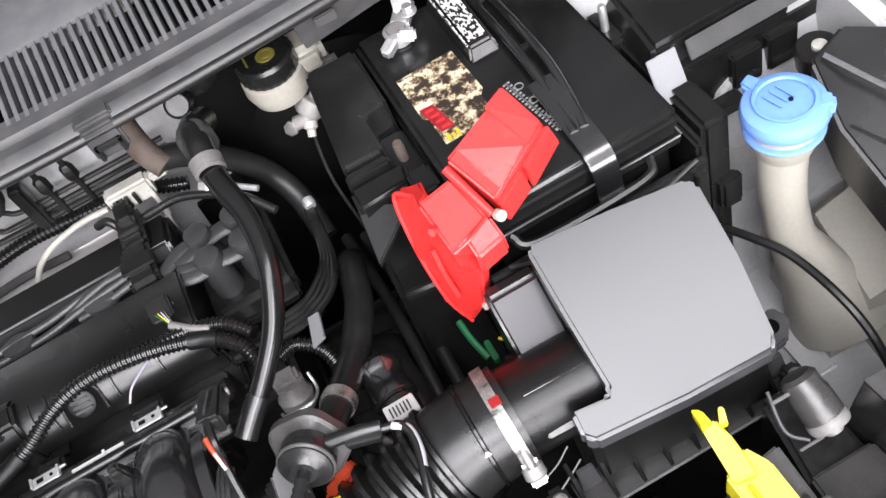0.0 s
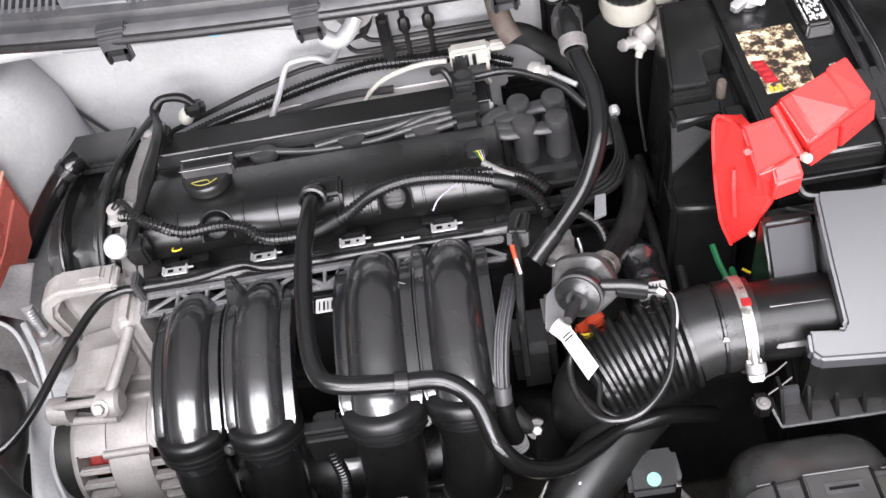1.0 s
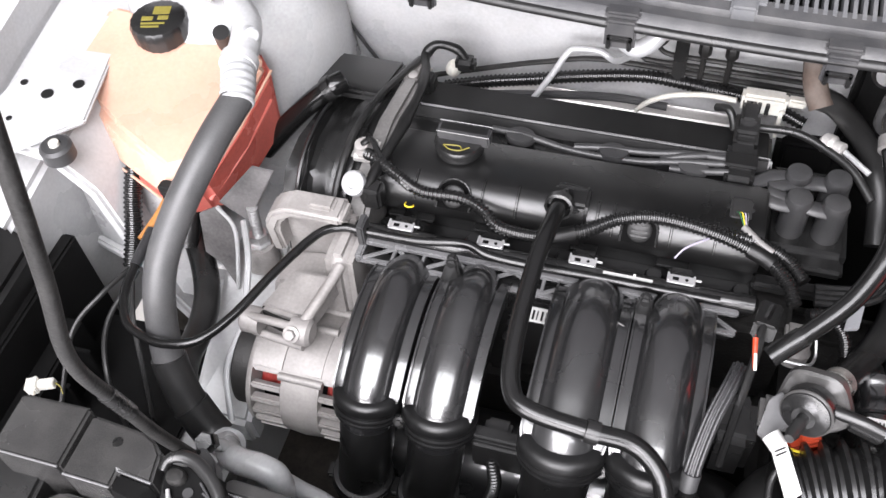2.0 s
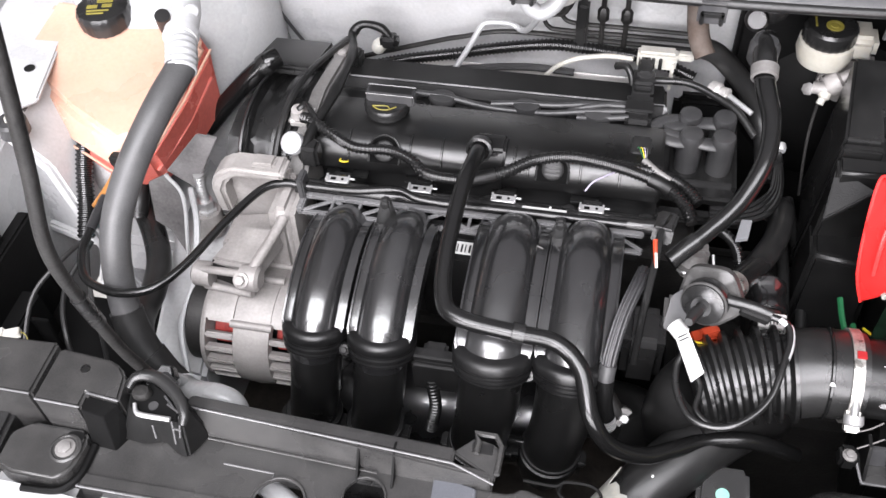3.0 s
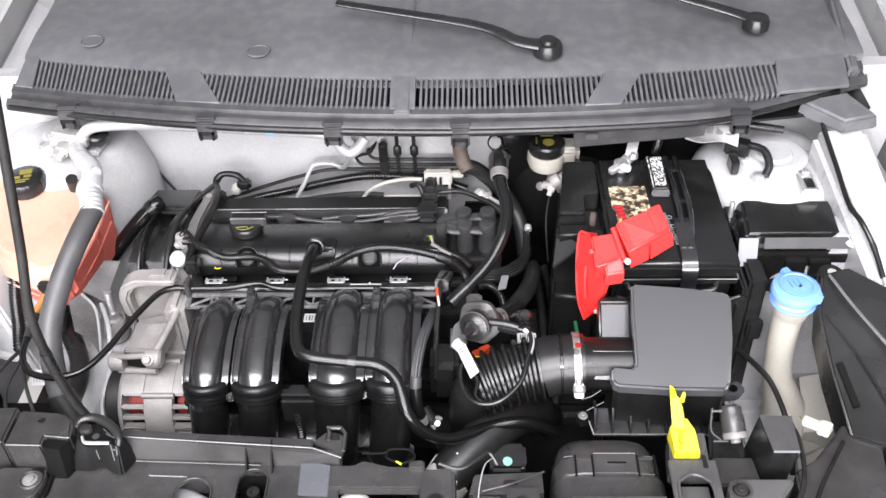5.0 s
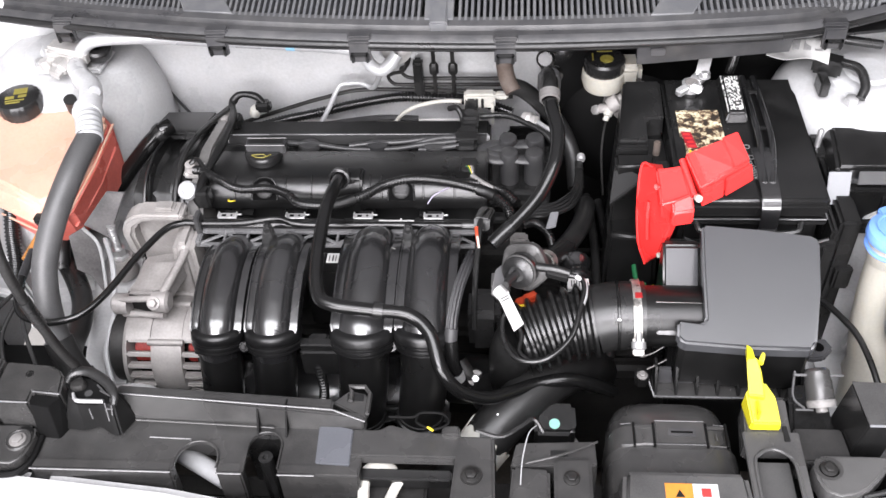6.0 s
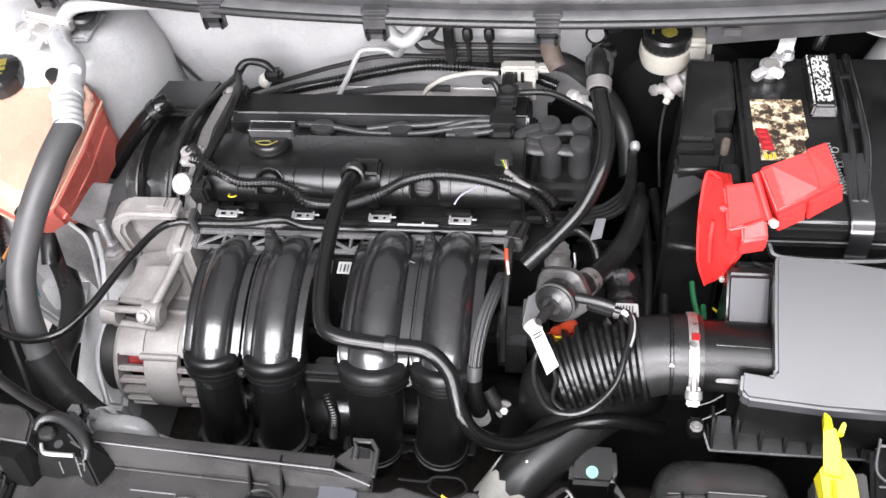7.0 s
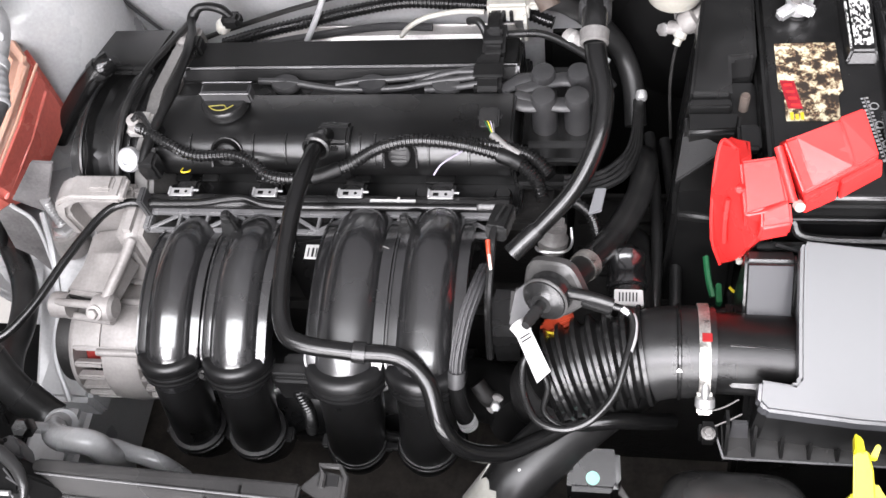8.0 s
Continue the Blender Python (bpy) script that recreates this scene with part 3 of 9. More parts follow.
def wiper():
    w = thing("wiper_arm", "black painted wiper arm with a round pivot cap on the cowl", "wiper")
    px, py, pz = 0.182, 0.272, 1.006
    part("pivot", lathe([(0.022, 0), (0.022, 0.012), (0.019, 0.018), (0.013, 0.019), (0.012, 0.024), (0, 0.025)], Matrix.Translation((px, py, pz))), BLACK, w)
    part("arm", tube([(px, py, pz + 0.012), (px - 0.045, py + 0.006, pz + 0.018), (px - 0.11, py + 0.040, pz + 0.028), (px - 0.32, py + 0.085, pz + 0.045)], (0.016, 0.009), flat=0.45), BLACK, w)
    q = thing("wiper_arm", "black painted wiper arm by the cowl end", "wiper")
    part("pivot", lathe([(0.02, 0), (0.02, 0.012), (0.017, 0.018), (0, 0.02)], Matrix.Translation((0.50, 0.335, 1.01))), BLACK, q)
    part("arm", tube([(0.50, 0.335, 1.022), (0.45, 0.36, 1.03), (0.27, 0.42, 1.06)], (0.014, 0.008), flat=0.45), BLACK, q)


wiper()


# ---- engine ----
def valve_cover():
    v = thing("valve_cover", "matte black plastic valve cover on the engine", "engine cover")
    x0, x1 = -0.338, 0.030
    roll = [(0.063 - 0.026 * math.cos(radians(q)), 0.7865 + 0.0260 * math.sin(radians(q))) for q in range(0, 91, 9)]
    prof = [(0.052, 0.74), (0.052, 0.768), (0.044, 0.771), (0.0375, 0.7765), *roll, (0.112, 0.8125), (0.118, 0.808), (0.121, 0.798), (0.148, 0.794), (0.152, 0.803), (0.157, 0.807), (0.161, 0.8040), (0.165, 0.7985), (0.210, 0.785), (0.217, 0.779), (0.220, 0.74)]
    part("cover", prism(prof, "x", x0, x1, 0.0025, 2), MATTE, v)
    part("rear_deck", hexa([(x0 + 0.004, 0.164, 0.7970), (x1 - 0.004, 0.164, 0.7970), (x1 - 0.004, 0.2135, 0.7820), (x0 + 0.004, 0.2135, 0.7820)], [(x0 + 0.004, 0.164, 0.8010), (x1 - 0.004, 0.164, 0.8010), (x1 - 0.004, 0.2135, 0.7860), (x0 + 0.004, 0.2135, 0.7860)], 0, 0, 0.0008), TEXBLK, v, "coarse textured rear deck")
    part("ridge_face", hexa([(x0 + 0.006, 0.1455, 0.7935), (x1 - 0.004, 0.1455, 0.7935), (x1 - 0.004, 0.1500, 0.7935), (x0 + 0.006, 0.1500, 0.7935)], [(x0 + 0.006, 0.1535, 0.8062), (x1 - 0.004, 0.1535, 0.8062), (x1 - 0.004, 0.1565, 0.8068), (x0 + 0.006, 0.1565, 0.8068)], 0, 0, 0), TEXBLK, v, smooth=False)
    for x in (-0.299, -0.232, -0.198, -0.121, -0.106, -0.052, -0.012):
        part("joint_line", tube([(x, y - 0.0004, z + 0.0002) for y, z in roll[2:]], 0.0013, seg=6, step=2), BLACK, v)
    for x, l in ((-0.320, 0.016), (-0.290, 0.018), (-0.225, 0.030), (-0.130, 0.026), (-0.045, 0.030)):
        part("lower_step", box(x - l / 2, x + l / 2, 0.036, 0.050, 0.764, 0.7675, 0.001), BLACK, v)
    part("socket_boss", prism([(0.036, 0.770), (0.036, 0.800), (0.046, 0.820), (0.066, 0.822), (0.078, 0.812), (0.078, 0.770)], "x", -0.1645, -0.1305, 0.003), MATTE, v, "boss of the breather socket")
    for x in (-0.2595, -0.0805):
        # arched pocket with a bright lip and a ribbed plug
        m = Matrix.Translation((x, 0.0440, 0.8035)) @ Matrix.Rotation(radians(50), 4, "X")
        arch_line = [(-0.0165, -0.013, 0.0012)] + [(0.0165 * math.cos(radians(q)), 0.0165 * math.sin(radians(q)), 0.001) for q in range(180, -1, -20)] + [(0.0165, -0.013, 0.0012)]
        a = part("pocket", shift(prism([(p[0], p[1]) for p in arch_line], "z", -0.006, 0.0016, 0), m), HOLE, v, "dark arched pocket", smooth=False)
        part("lip", shift(tube(arch_line, 0.0014, seg=8, step=2), m), BLACK, a)
        part("plug", join(lathe([(0.0115, 0.000), (0.0115, 0.0032), (0.010, 0.0042), (0, 0.0045)], m, 28), *[box(-0.0075, 0.0075, -0.0062 + k * 0.0046, -0.0040 + k * 0.0046, 0.004, 0.0056, 0.0004, m=m) for k in range(3)]), DEEP, a, "ribbed black plug")
    part("ridge_line", tube([(x0 + 0.012, 0.1555, 0.8072), (-0.17, 0.1555, 0.8072), (x1 - 0.045, 0.1555, 0.8072)], 0.0011, seg=8), RAILGLINT, v, "raised edge line")
    part("flange", box(x0 - 0.004, x1 + 0.006, 0.022, 0.226, 0.728, 0.742, 0.003), MATTE, v)
    for x in (-0.325, -0.235, -0.145, -0.06, 0.02):
        part("bolt_boss", lathe([(0.010, 0.735), (0.009, 0.765), (0.007, 0.768), (0, 0.768)], Matrix.Translation((x, 0.024, 0)), 16), MATTE, v)
    c = thing("oil_filler_cap", "black oil filler cap with a yellow oil can symbol", "cap")
    cx, cy = -0.268, 0.098
    part("body", lathe([(0.020, 0.806), (0.021, 0.812), (0.0245, 0.815), (0.025, 0.824), (0.023, 0.827), (0, 0.827)], Matrix.Translation((cx, cy, 0)), 48, (24, 0.012)), BLACK, c)
    part("grip", box(cx - 0.022, cx + 0.031, cy - 0.004, cy + 0.011, 0.822, 0.838, 0.002, 2), DARKGREY, c)
    edge_glints(c, RAILGLINT, [(cx - 0.022, cy - 0.0042, 0.8375), (cx + 0.031, cy - 0.0042, 0.8375)], [(cx - 0.022, cy + 0.011, 0.8378), (cx + 0.031, cy + 0.011, 0.8378)], r=0.0006)
    part("grip_recess", box(cx - 0.019, cx + 0.028, cy - 0.001, cy + 0.008, 0.8375, 0.8384, 0), MATTE, c, smooth=False)
    part("symbol", join(tube([(cx - 0.013, cy - 0.012, 0.8276), (cx - 0.006, cy - 0.0165, 0.8276), (cx + 0.004, cy - 0.0165, 0.8276), (cx + 0.013, cy - 0.0105, 0.8276)], 0.0006, seg=6), tube([(cx - 0.013, cy - 0.012, 0.8276), (cx + 0.002, cy - 0.0105, 0.8276), (cx + 0.006, cy - 0.014, 0.8276)], 0.0006, seg=6)), OLIVE, c)
    return v


valve_cover()


def engine_block():
    e = thing("engine_block", "dark engine block and cylinder head below the cover", "engine")
    part("head", box(-0.335, 0.075, 0.012, 0.23, 0.60, 0.727, 0.008), DARKIRON, e)
    part("block", box(-0.33, 0.06, -0.02, 0.20, 0.40, 0.60, 0.01), DARKIRON, e)
    part("gearbox", hexa([(0.065, -0.12), (0.36, -0.12), (0.36, 0.16), (0.065, 0.16)], [(0.065, -0.09), (0.30, -0.08), (0.30, 0.13), (0.065, 0.14)], 0.40, 0.61, 0.02, 3), DARKIRON, e)
    for i in range(7):
        y = -0.08 + i * 0.034
        part("gearbox_rib", box(0.09, 0.28, y, y + 0.005, 0.608, 0.618, 0.001), DARKIRON, e)
    return e


engine_block()


def timing_cover():
    t = thing("timing_cover", "black plastic timing belt cover at the end of the engine", "engine cover")
    prof = [(0.005, 0.50), (0.000, 0.70), (0.012, 0.775), (0.04, 0.808), (0.085, 0.822), (0.14, 0.815), (0.19, 0.800), (0.222, 0.792), (0.235, 0.75), (0.235, 0.50)]
    bm = prism(prof, "x", -0.442, -0.395, 0.020, 5)
    for q in bm.verts:
        if q.co.x < -0.42:
            q.co.x += 0.014 * min(1, max(0, (q.co.y - 0.05) / 0.16))
    part("outer_cover", bm, BLACK, t)
    part("inner_cover", prism([(y * 1.0, z - 0.006) for y, z in prof], "x", -0.393, -0.362, 0.006, 2), BLACK, t)
    part("seal_strip", tube([(-0.378, 0.002, 0.70), (-0.378, 0.010, 0.772), (-0.377, 0.04, 0.806), (-0.375, 0.085, 0.822), (-0.370, 0.14, 0.818), (-0.362, 0.19, 0.806), (-0.352, 0.235, 0.795)], 0.004, seg=8), RUBBER, t)
    part("step", prism([(0.150, 0.802), (0.225, 0.782), (0.230, 0.792), (0.165, 0.812), (0.152, 0.812)], "x", -0.444, -0.368, 0.003), MATTE, t)
    part("drum_groove", tube([(-0.418, 0.012, 0.745), (-0.418, 0.024, 0.790), (-0.418, 0.055, 0.8145), (-0.416, 0.10, 0.8225), (-0.412, 0.14, 0.817)], 0.0022, seg=6), MATTE, t)
    part("ear", box(-0.398, -0.384, 0.006, 0.03, 0.770, 0.786, 0.003), BLACK, t)
    part("housing", prism([(0.0, 0.60), (0.0, 0.78), (0.05, 0.808), (0.12, 0.815), (0.2, 0.80), (0.22, 0.60)], "x", -0.361, -0.340, 0.005), BRACK, t, "grey cast end of the head")
    return t


timing_cover()


def arch(x, path, prof, nip=0.0):
    """Sweeps an outline of (sideways, outward) along a smooth way in the plane x; nip narrows and sinks its last stretch."""
    pts = curve([(0.0, y, z) for y, z in path], 7)
    bm = bmesh.new()
    rings = []
    for i, p in enumerate(pts):
        d = (pts[min(i + 1, len(pts) - 1)] - pts[max(i - 1, 0)]).normalized()
        out = Vector((0, d.z, -d.y))
        k = 1 - nip * max(0.0, (i / (len(pts) - 1) - 0.86) / 0.14)
        c = (1 - k) * 0.012
        rings.append([bm.verts.new((x + a * k, p.y + out.y * (b - c), p.z + out.z * (b - c))) for a, b in prof])
    n = len(prof)
    for a, b in zip(rings, rings[1:]):
        for k in range(n):
            bm.faces.new((a[k], a[(k + 1) % n], b[(k + 1) % n], b[k]))
    bm.faces.new(rings[0])
    bm.faces.new(rings[-1][::-1])
    return bm


def runner(x, end, crown, wide, label):
    """One curved intake runner: a dome between two raised side bands, a smooth cuff with three rings and its lower pipe."""
    ye, ze = end
    drop = (crown - ze) / (ye + 0.08) ** 2
    path = [(-0.010, ze - 0.040), (-0.026, ze - 0.002), (-0.050, crown - 0.006)] + [(y, crown - drop * (y + 0.08) ** 2) for y in (-0.075, -0.100, -0.125, -0.145, ye)]
    tail = [(ye - 0.0075, ze - 0.010), (ye - 0.011, ze - 0.024)]
    dome = [(0.0252 * math.cos(radians(q)), 0.0240 * math.sin(radians(q))) for q in range(156, 23, -8)]
    th = part("runner", arch(x, path + tail, [(a * wide, b) for a, b in ((-0.021, -0.018), (-0.0236, 0.007), *dome, (0.0236, 0.007), (0.021, -0.018))]), GLOSS, manifold, label)
    for s in (-1, 1):
        band = [(s * 0.0185, -0.016), (s * 0.0305, -0.012), (s * 0.0322, 0.0080), (s * 0.0316, 0.0100), (s * 0.0298, 0.0108), (s * 0.0225, 0.0106), (s * 0.0205, 0.0108), (s * 0.0185, 0.0090)]
        e = 0.0308 * wide
        band = [(a * wide, b) for a, b in band]
        part("side_band", arch(x, path + tail[:1], band if s > 0 else band[::-1], 0.22), GLOSS, th)
        part("band_rim", arch(x, path + tail[:1], [(s * e - 0.0008, 0.0090), (s * e - 0.0008, 0.0120), (s * e + 0.0008, 0.0120), (s * e + 0.0008, 0.0090)], 0.22), GLOSS, th)
    m = along((x, ye + 0.0035, ze + 0.0020), (x, ye - 0.0075, ze - 0.0230))
    part("collar", lathe([(0.0200, -0.0030), (0.0285, -0.0028), (0.0326, -0.0002), (0.0338, 0.003), (0.0336, 0.0095), (0.0316, 0.0120), (0.0316, 0.0136), (0.0334, 0.0145), (0.0334, 0.0170), (0.0310, 0.0180), (0.0310, 0.0195), (0.0324, 0.0204), (0.0324, 0.0225), (0.029, 0.0240), (0.024, 0.0245)], m @ Matrix.Diagonal((wide, wide, 1, 1)), 40), COLLARM, th)
    part("lower_pipe", tube([(x, ye - 0.002, ze - 0.004), (x - 0.003, ye - 0.019, ze - 0.060), (x - 0.009, ye - 0.026, ze - 0.105), (x - 0.016, ye - 0.026, ze - 0.150), (x - 0.018, ye - 0.010, ze - 0.190)], (0.0265 * wide, 0.0250 * wide, 0.0255), seg=24), MATTE, th)
    m = along((x - 0.0115, ye - 0.0265, ze - 0.122), (x - 0.0150, ye - 0.0265, ze - 0.148))
    part("lower_collar", lathe([(0.024, -0.005), (0.0292, -0.004), (0.0300, -0.001), (0.0276, 0.0005), (0.0276, 0.003), (0.0300, 0.0045), (0.0306, 0.012), (0.028, 0.0145), (0.024, 0.015)], m, 32), MATTE, th)
    for dx in (-0.031, 0.031):
        part("collar_ear", box(x - 0.0125 + dx - 0.006, x - 0.0125 + dx + 0.006, ye - 0.034, ye - 0.018, ze - 0.138, ze - 0.130, 0.002), MATTE, th)
    return th


manifold = thing("intake_manifold", "satin black plastic intake manifold with four arched runners", "intake manifold")
for rx, end, crown, wide in ((-0.284, (-0.157, 0.758), 0.782, 0.98), (-0.2165, (-0.161, 0.763), 0.787, 1.0), (-0.107, (-0.169, 0.776), 0.796, 1.14), (-0.035, (-0.168, 0.778), 0.797, 1.10)):
    runner(rx, end, crown, wide, "arched intake runner")
part("plenum", tube([(-0.32, -0.12, 0.585), (-0.015, -0.12, 0.585)], 0.055, seg=24), GLOSS, manifold)
part("flange", box(-0.33, 0.0, -0.022, 0.006, 0.69, 0.752, 0.006), BLACK, manifold)
part("web", box(-0.186, -0.138, -0.172, -0.160, 0.742, 0.752, 0.002), BLACK, manifold)
part("web", box(-0.186, -0.138, -0.175, -0.168, 0.700, 0.742, 0.002), BLACK, manifold)
part("web", lathe([(0.0065, -0.010), (0.007, 0.003), (0.0055, 0.005), (0.003, 0.005), (0.003, 0.002), (0, 0.002)], along((-0.2505, -0.172, 0.748), (-0.2505, -0.186, 0.760)), 20), MATTE, manifold)
part("web", lathe([(0.0065, -0.010), (0.007, 0.003), (0.0055, 0.005), (0.003, 0.005), (0.003, 0.002), (0, 0.002)], along((-0.073, -0.180, 0.762), (-0.073, -0.194, 0.774)), 20), MATTE, manifold)
bolt(manifold, (-0.2505, -0.1755, 0.7512), 0.0032, 0.004, (0, -0.7, 0.7), material=DARKIRON)
for bx in (-0.237, -0.063):
    part("bracket_tab", hexa([(bx - 0.014, -0.05), (bx + 0.014, -0.05), (bx + 0.010, -0.03), (bx - 0.010, -0.03)], [(bx - 0.004, -0.043), (bx + 0.004, -0.043), (bx + 0.004, -0.035), (bx - 0.004, -0.035)], 0.778, 0.822, 0.002), BLACK, manifold)
    part("tab_hole", lathe([(0.0042, -0.001), (0.0042, 0.0006), (0, 0.0006)], along((bx, -0.0435, 0.816), (bx, -0.06, 0.826)), 14), SHADEBLK, manifold, smooth=False)
part("back_wall", box(-0.21, -0.135, -0.03, -0.02, 0.62, 0.76, 0.004), BLACK, manifold)
bar = part("label_plate", box(-0.166, -0.134, -0.062, -0.046, 0.777, 0.7785, 0.0005, m=None), PAPER, manifold, "small white printed label")
for i in range(7):
    bx = -0.163 + i * 0.004
    part("print_bar", box(bx, bx + (0.0012, 0.002)[i % 2], -0.060, -0.050, 0.7785, 0.7790, 0), MATTE, bar, smooth=False)


def fuel_rail():
    f = thing("fuel_rail", "black fuel rail and lattice loom carrier along the engine front", "fuel rail")
    part("tube", tube([(-0.345, -0.004, 0.787), (0.02, -0.004, 0.787)], 0.0085, seg=16), BLACK, f)
    part("upper_bar", box(-0.337, 0.018, -0.019, -0.012, 0.783, 0.789, 0.0015), RAILGLINT, f)
    part("lower_bar", box(-0.337, 0.018, -0.036, -0.030, 0.7765, 0.782, 0.0015), RAILGLINT, f)
    part("end_bar", box(-0.337, -0.330, -0.036, -0.012, 0.778, 0.787, 0.0015), RAILGLINT, f)
    xs = [-0.330 + i * 0.029 for i in range(13)]
    for i, (a, b) in enumerate(zip(xs, xs[1:])):
        p, q = ((a, -0.0155), (b, -0.033)) if i % 2 else ((a, -0.033), (b, -0.0155))
        part("lattice_strut", tube([(p[0], p[1], 0.782), (q[0], q[1], 0.782)], 0.0022, seg=6, smooth=False), RAILGLINT, f)
    for i in (1, 2, 3, 6, 9):
        part("post", box(xs[i] - 0.0015, xs[i] + 0.0015, -0.034, -0.014, 0.779, 0.785, 0.0005), RAILGLINT, f)
    part("channel", box(-0.330, 0.015, -0.031, -0.018, 0.762, 0.776, 0.002), MATTE, f)
    for x in (-0.300, -0.212, -0.125, -0.036):
        j = part("injector", join(lathe([(0.010, 0.735), (0.010, 0.775), (0.012, 0.777), (0.012, 0.790), (0.009, 0.793), (0, 0.793)], Matrix.Translation((x, 0.004, 0)), 20), box(x - 0.012, x + 0.012, 0.004, 0.022, 0.765, 0.790, 0.003)), BLACK, f, "black injector plug")
        part("clip", join(box(x - 0.0125, x + 0.0125, -0.004, 0.0055, 0.7965, 0.7985, 0.0006), box(x - 0.0125, x - 0.0105, -0.004, 0.0055, 0.798, 0.8012, 0.0005), box(x + 0.0105, x + 0.0125, -0.004, 0.0055, 0.798, 0.8012, 0.0005), box(x + 0.0120, x + 0.0180, 0.0015, 0.0035, 0.7975, 0.7995, 0.0005)), STEEL, j, "bright steel retaining clip")
        part("clip_hole", join(box(x - 0.0075, x - 0.0020, -0.0012, 0.0024, 0.7986, 0.7990, 0), lathe([(0.0015, 0.7986), (0.0015, 0.7991), (0, 0.7991)], Matrix.Translation((x + 0.005, 0.0008, 0)), 10)), SHADEBLK, j, smooth=False)
    part("clip_strip", box(-0.105, -0.060, -0.007, -0.004, 0.795, 0.7965, 0.0004), PAPER, f, "white strip")
    part("clip_strip", box(-0.078, -0.0755, -0.012, -0.002, 0.7965, 0.7975, 0.0004), PAPER, f)
    part("end_cap", lathe([(0.0095, 0), (0.0095, 0.012), (0.006, 0.015), (0, 0.015)], along((0.018, -0.004, 0.787), (0.05, -0.004, 0.787))), BLACK, f)
    return f


fuel_rail()
line = hose("fuel_line", [(-0.546, -0.050, 0.782), (-0.545, -0.087, 0.778), (-0.540, -0.122, 0.778), (-0.524, -0.151, 0.779), (-0.504, -0.163, 0.780), (-0.475, -0.169, 0.783), (-0.443, -0.160, 0.787), (-0.420, -0.130, 0.792), (-0.398, -0.078, 0.798), (-0.375, -0.030, 0.800), (-0.355, -0.015, 0.799), (-0.333, -0.013, 0.797), (-0.28, -0.012, 0.797), (-0.235, -0.008, 0.801), (-0.20, -0.014, 0.797), (-0.10, -0.013, 0.796), (0.0, -0.012, 0.795)], 0.0045, SHINYRUB, "thin black fuel line along the rail", "fuel line", seg=10)
part("sleeve", tube([(-0.546, -0.050, 0.782), (-0.5455, -0.070, 0.780), (-0.5445, -0.092, 0.778)], 0.0056, seg=10), BRAID, line, "braided sleeve")
hose("thin_wire", [(-0.105, -0.054, 0.7905), (-0.082, -0.063, 0.806), (-0.057, -0.071, 0.793)], 0.0006, BRACK, "thin grey wire lying over a runner", "wire", seg=6)
hose("thin_wire", [(-0.045, 0.022, 0.800), (-0.038, 0.030, 0.806), (-0.026, 0.040, 0.807), (-0.018, 0.047, 0.806)], 0.0009, PINK, "pale purple wire end at the loom", "wire", seg=6)
part("collar", box(-0.3375, -0.3305, -0.022, -0.003, 0.780, 0.812, 0.0015), GREYRUB, thing("loom_clip", "grey plastic clip holding the fuel line", "clip"))


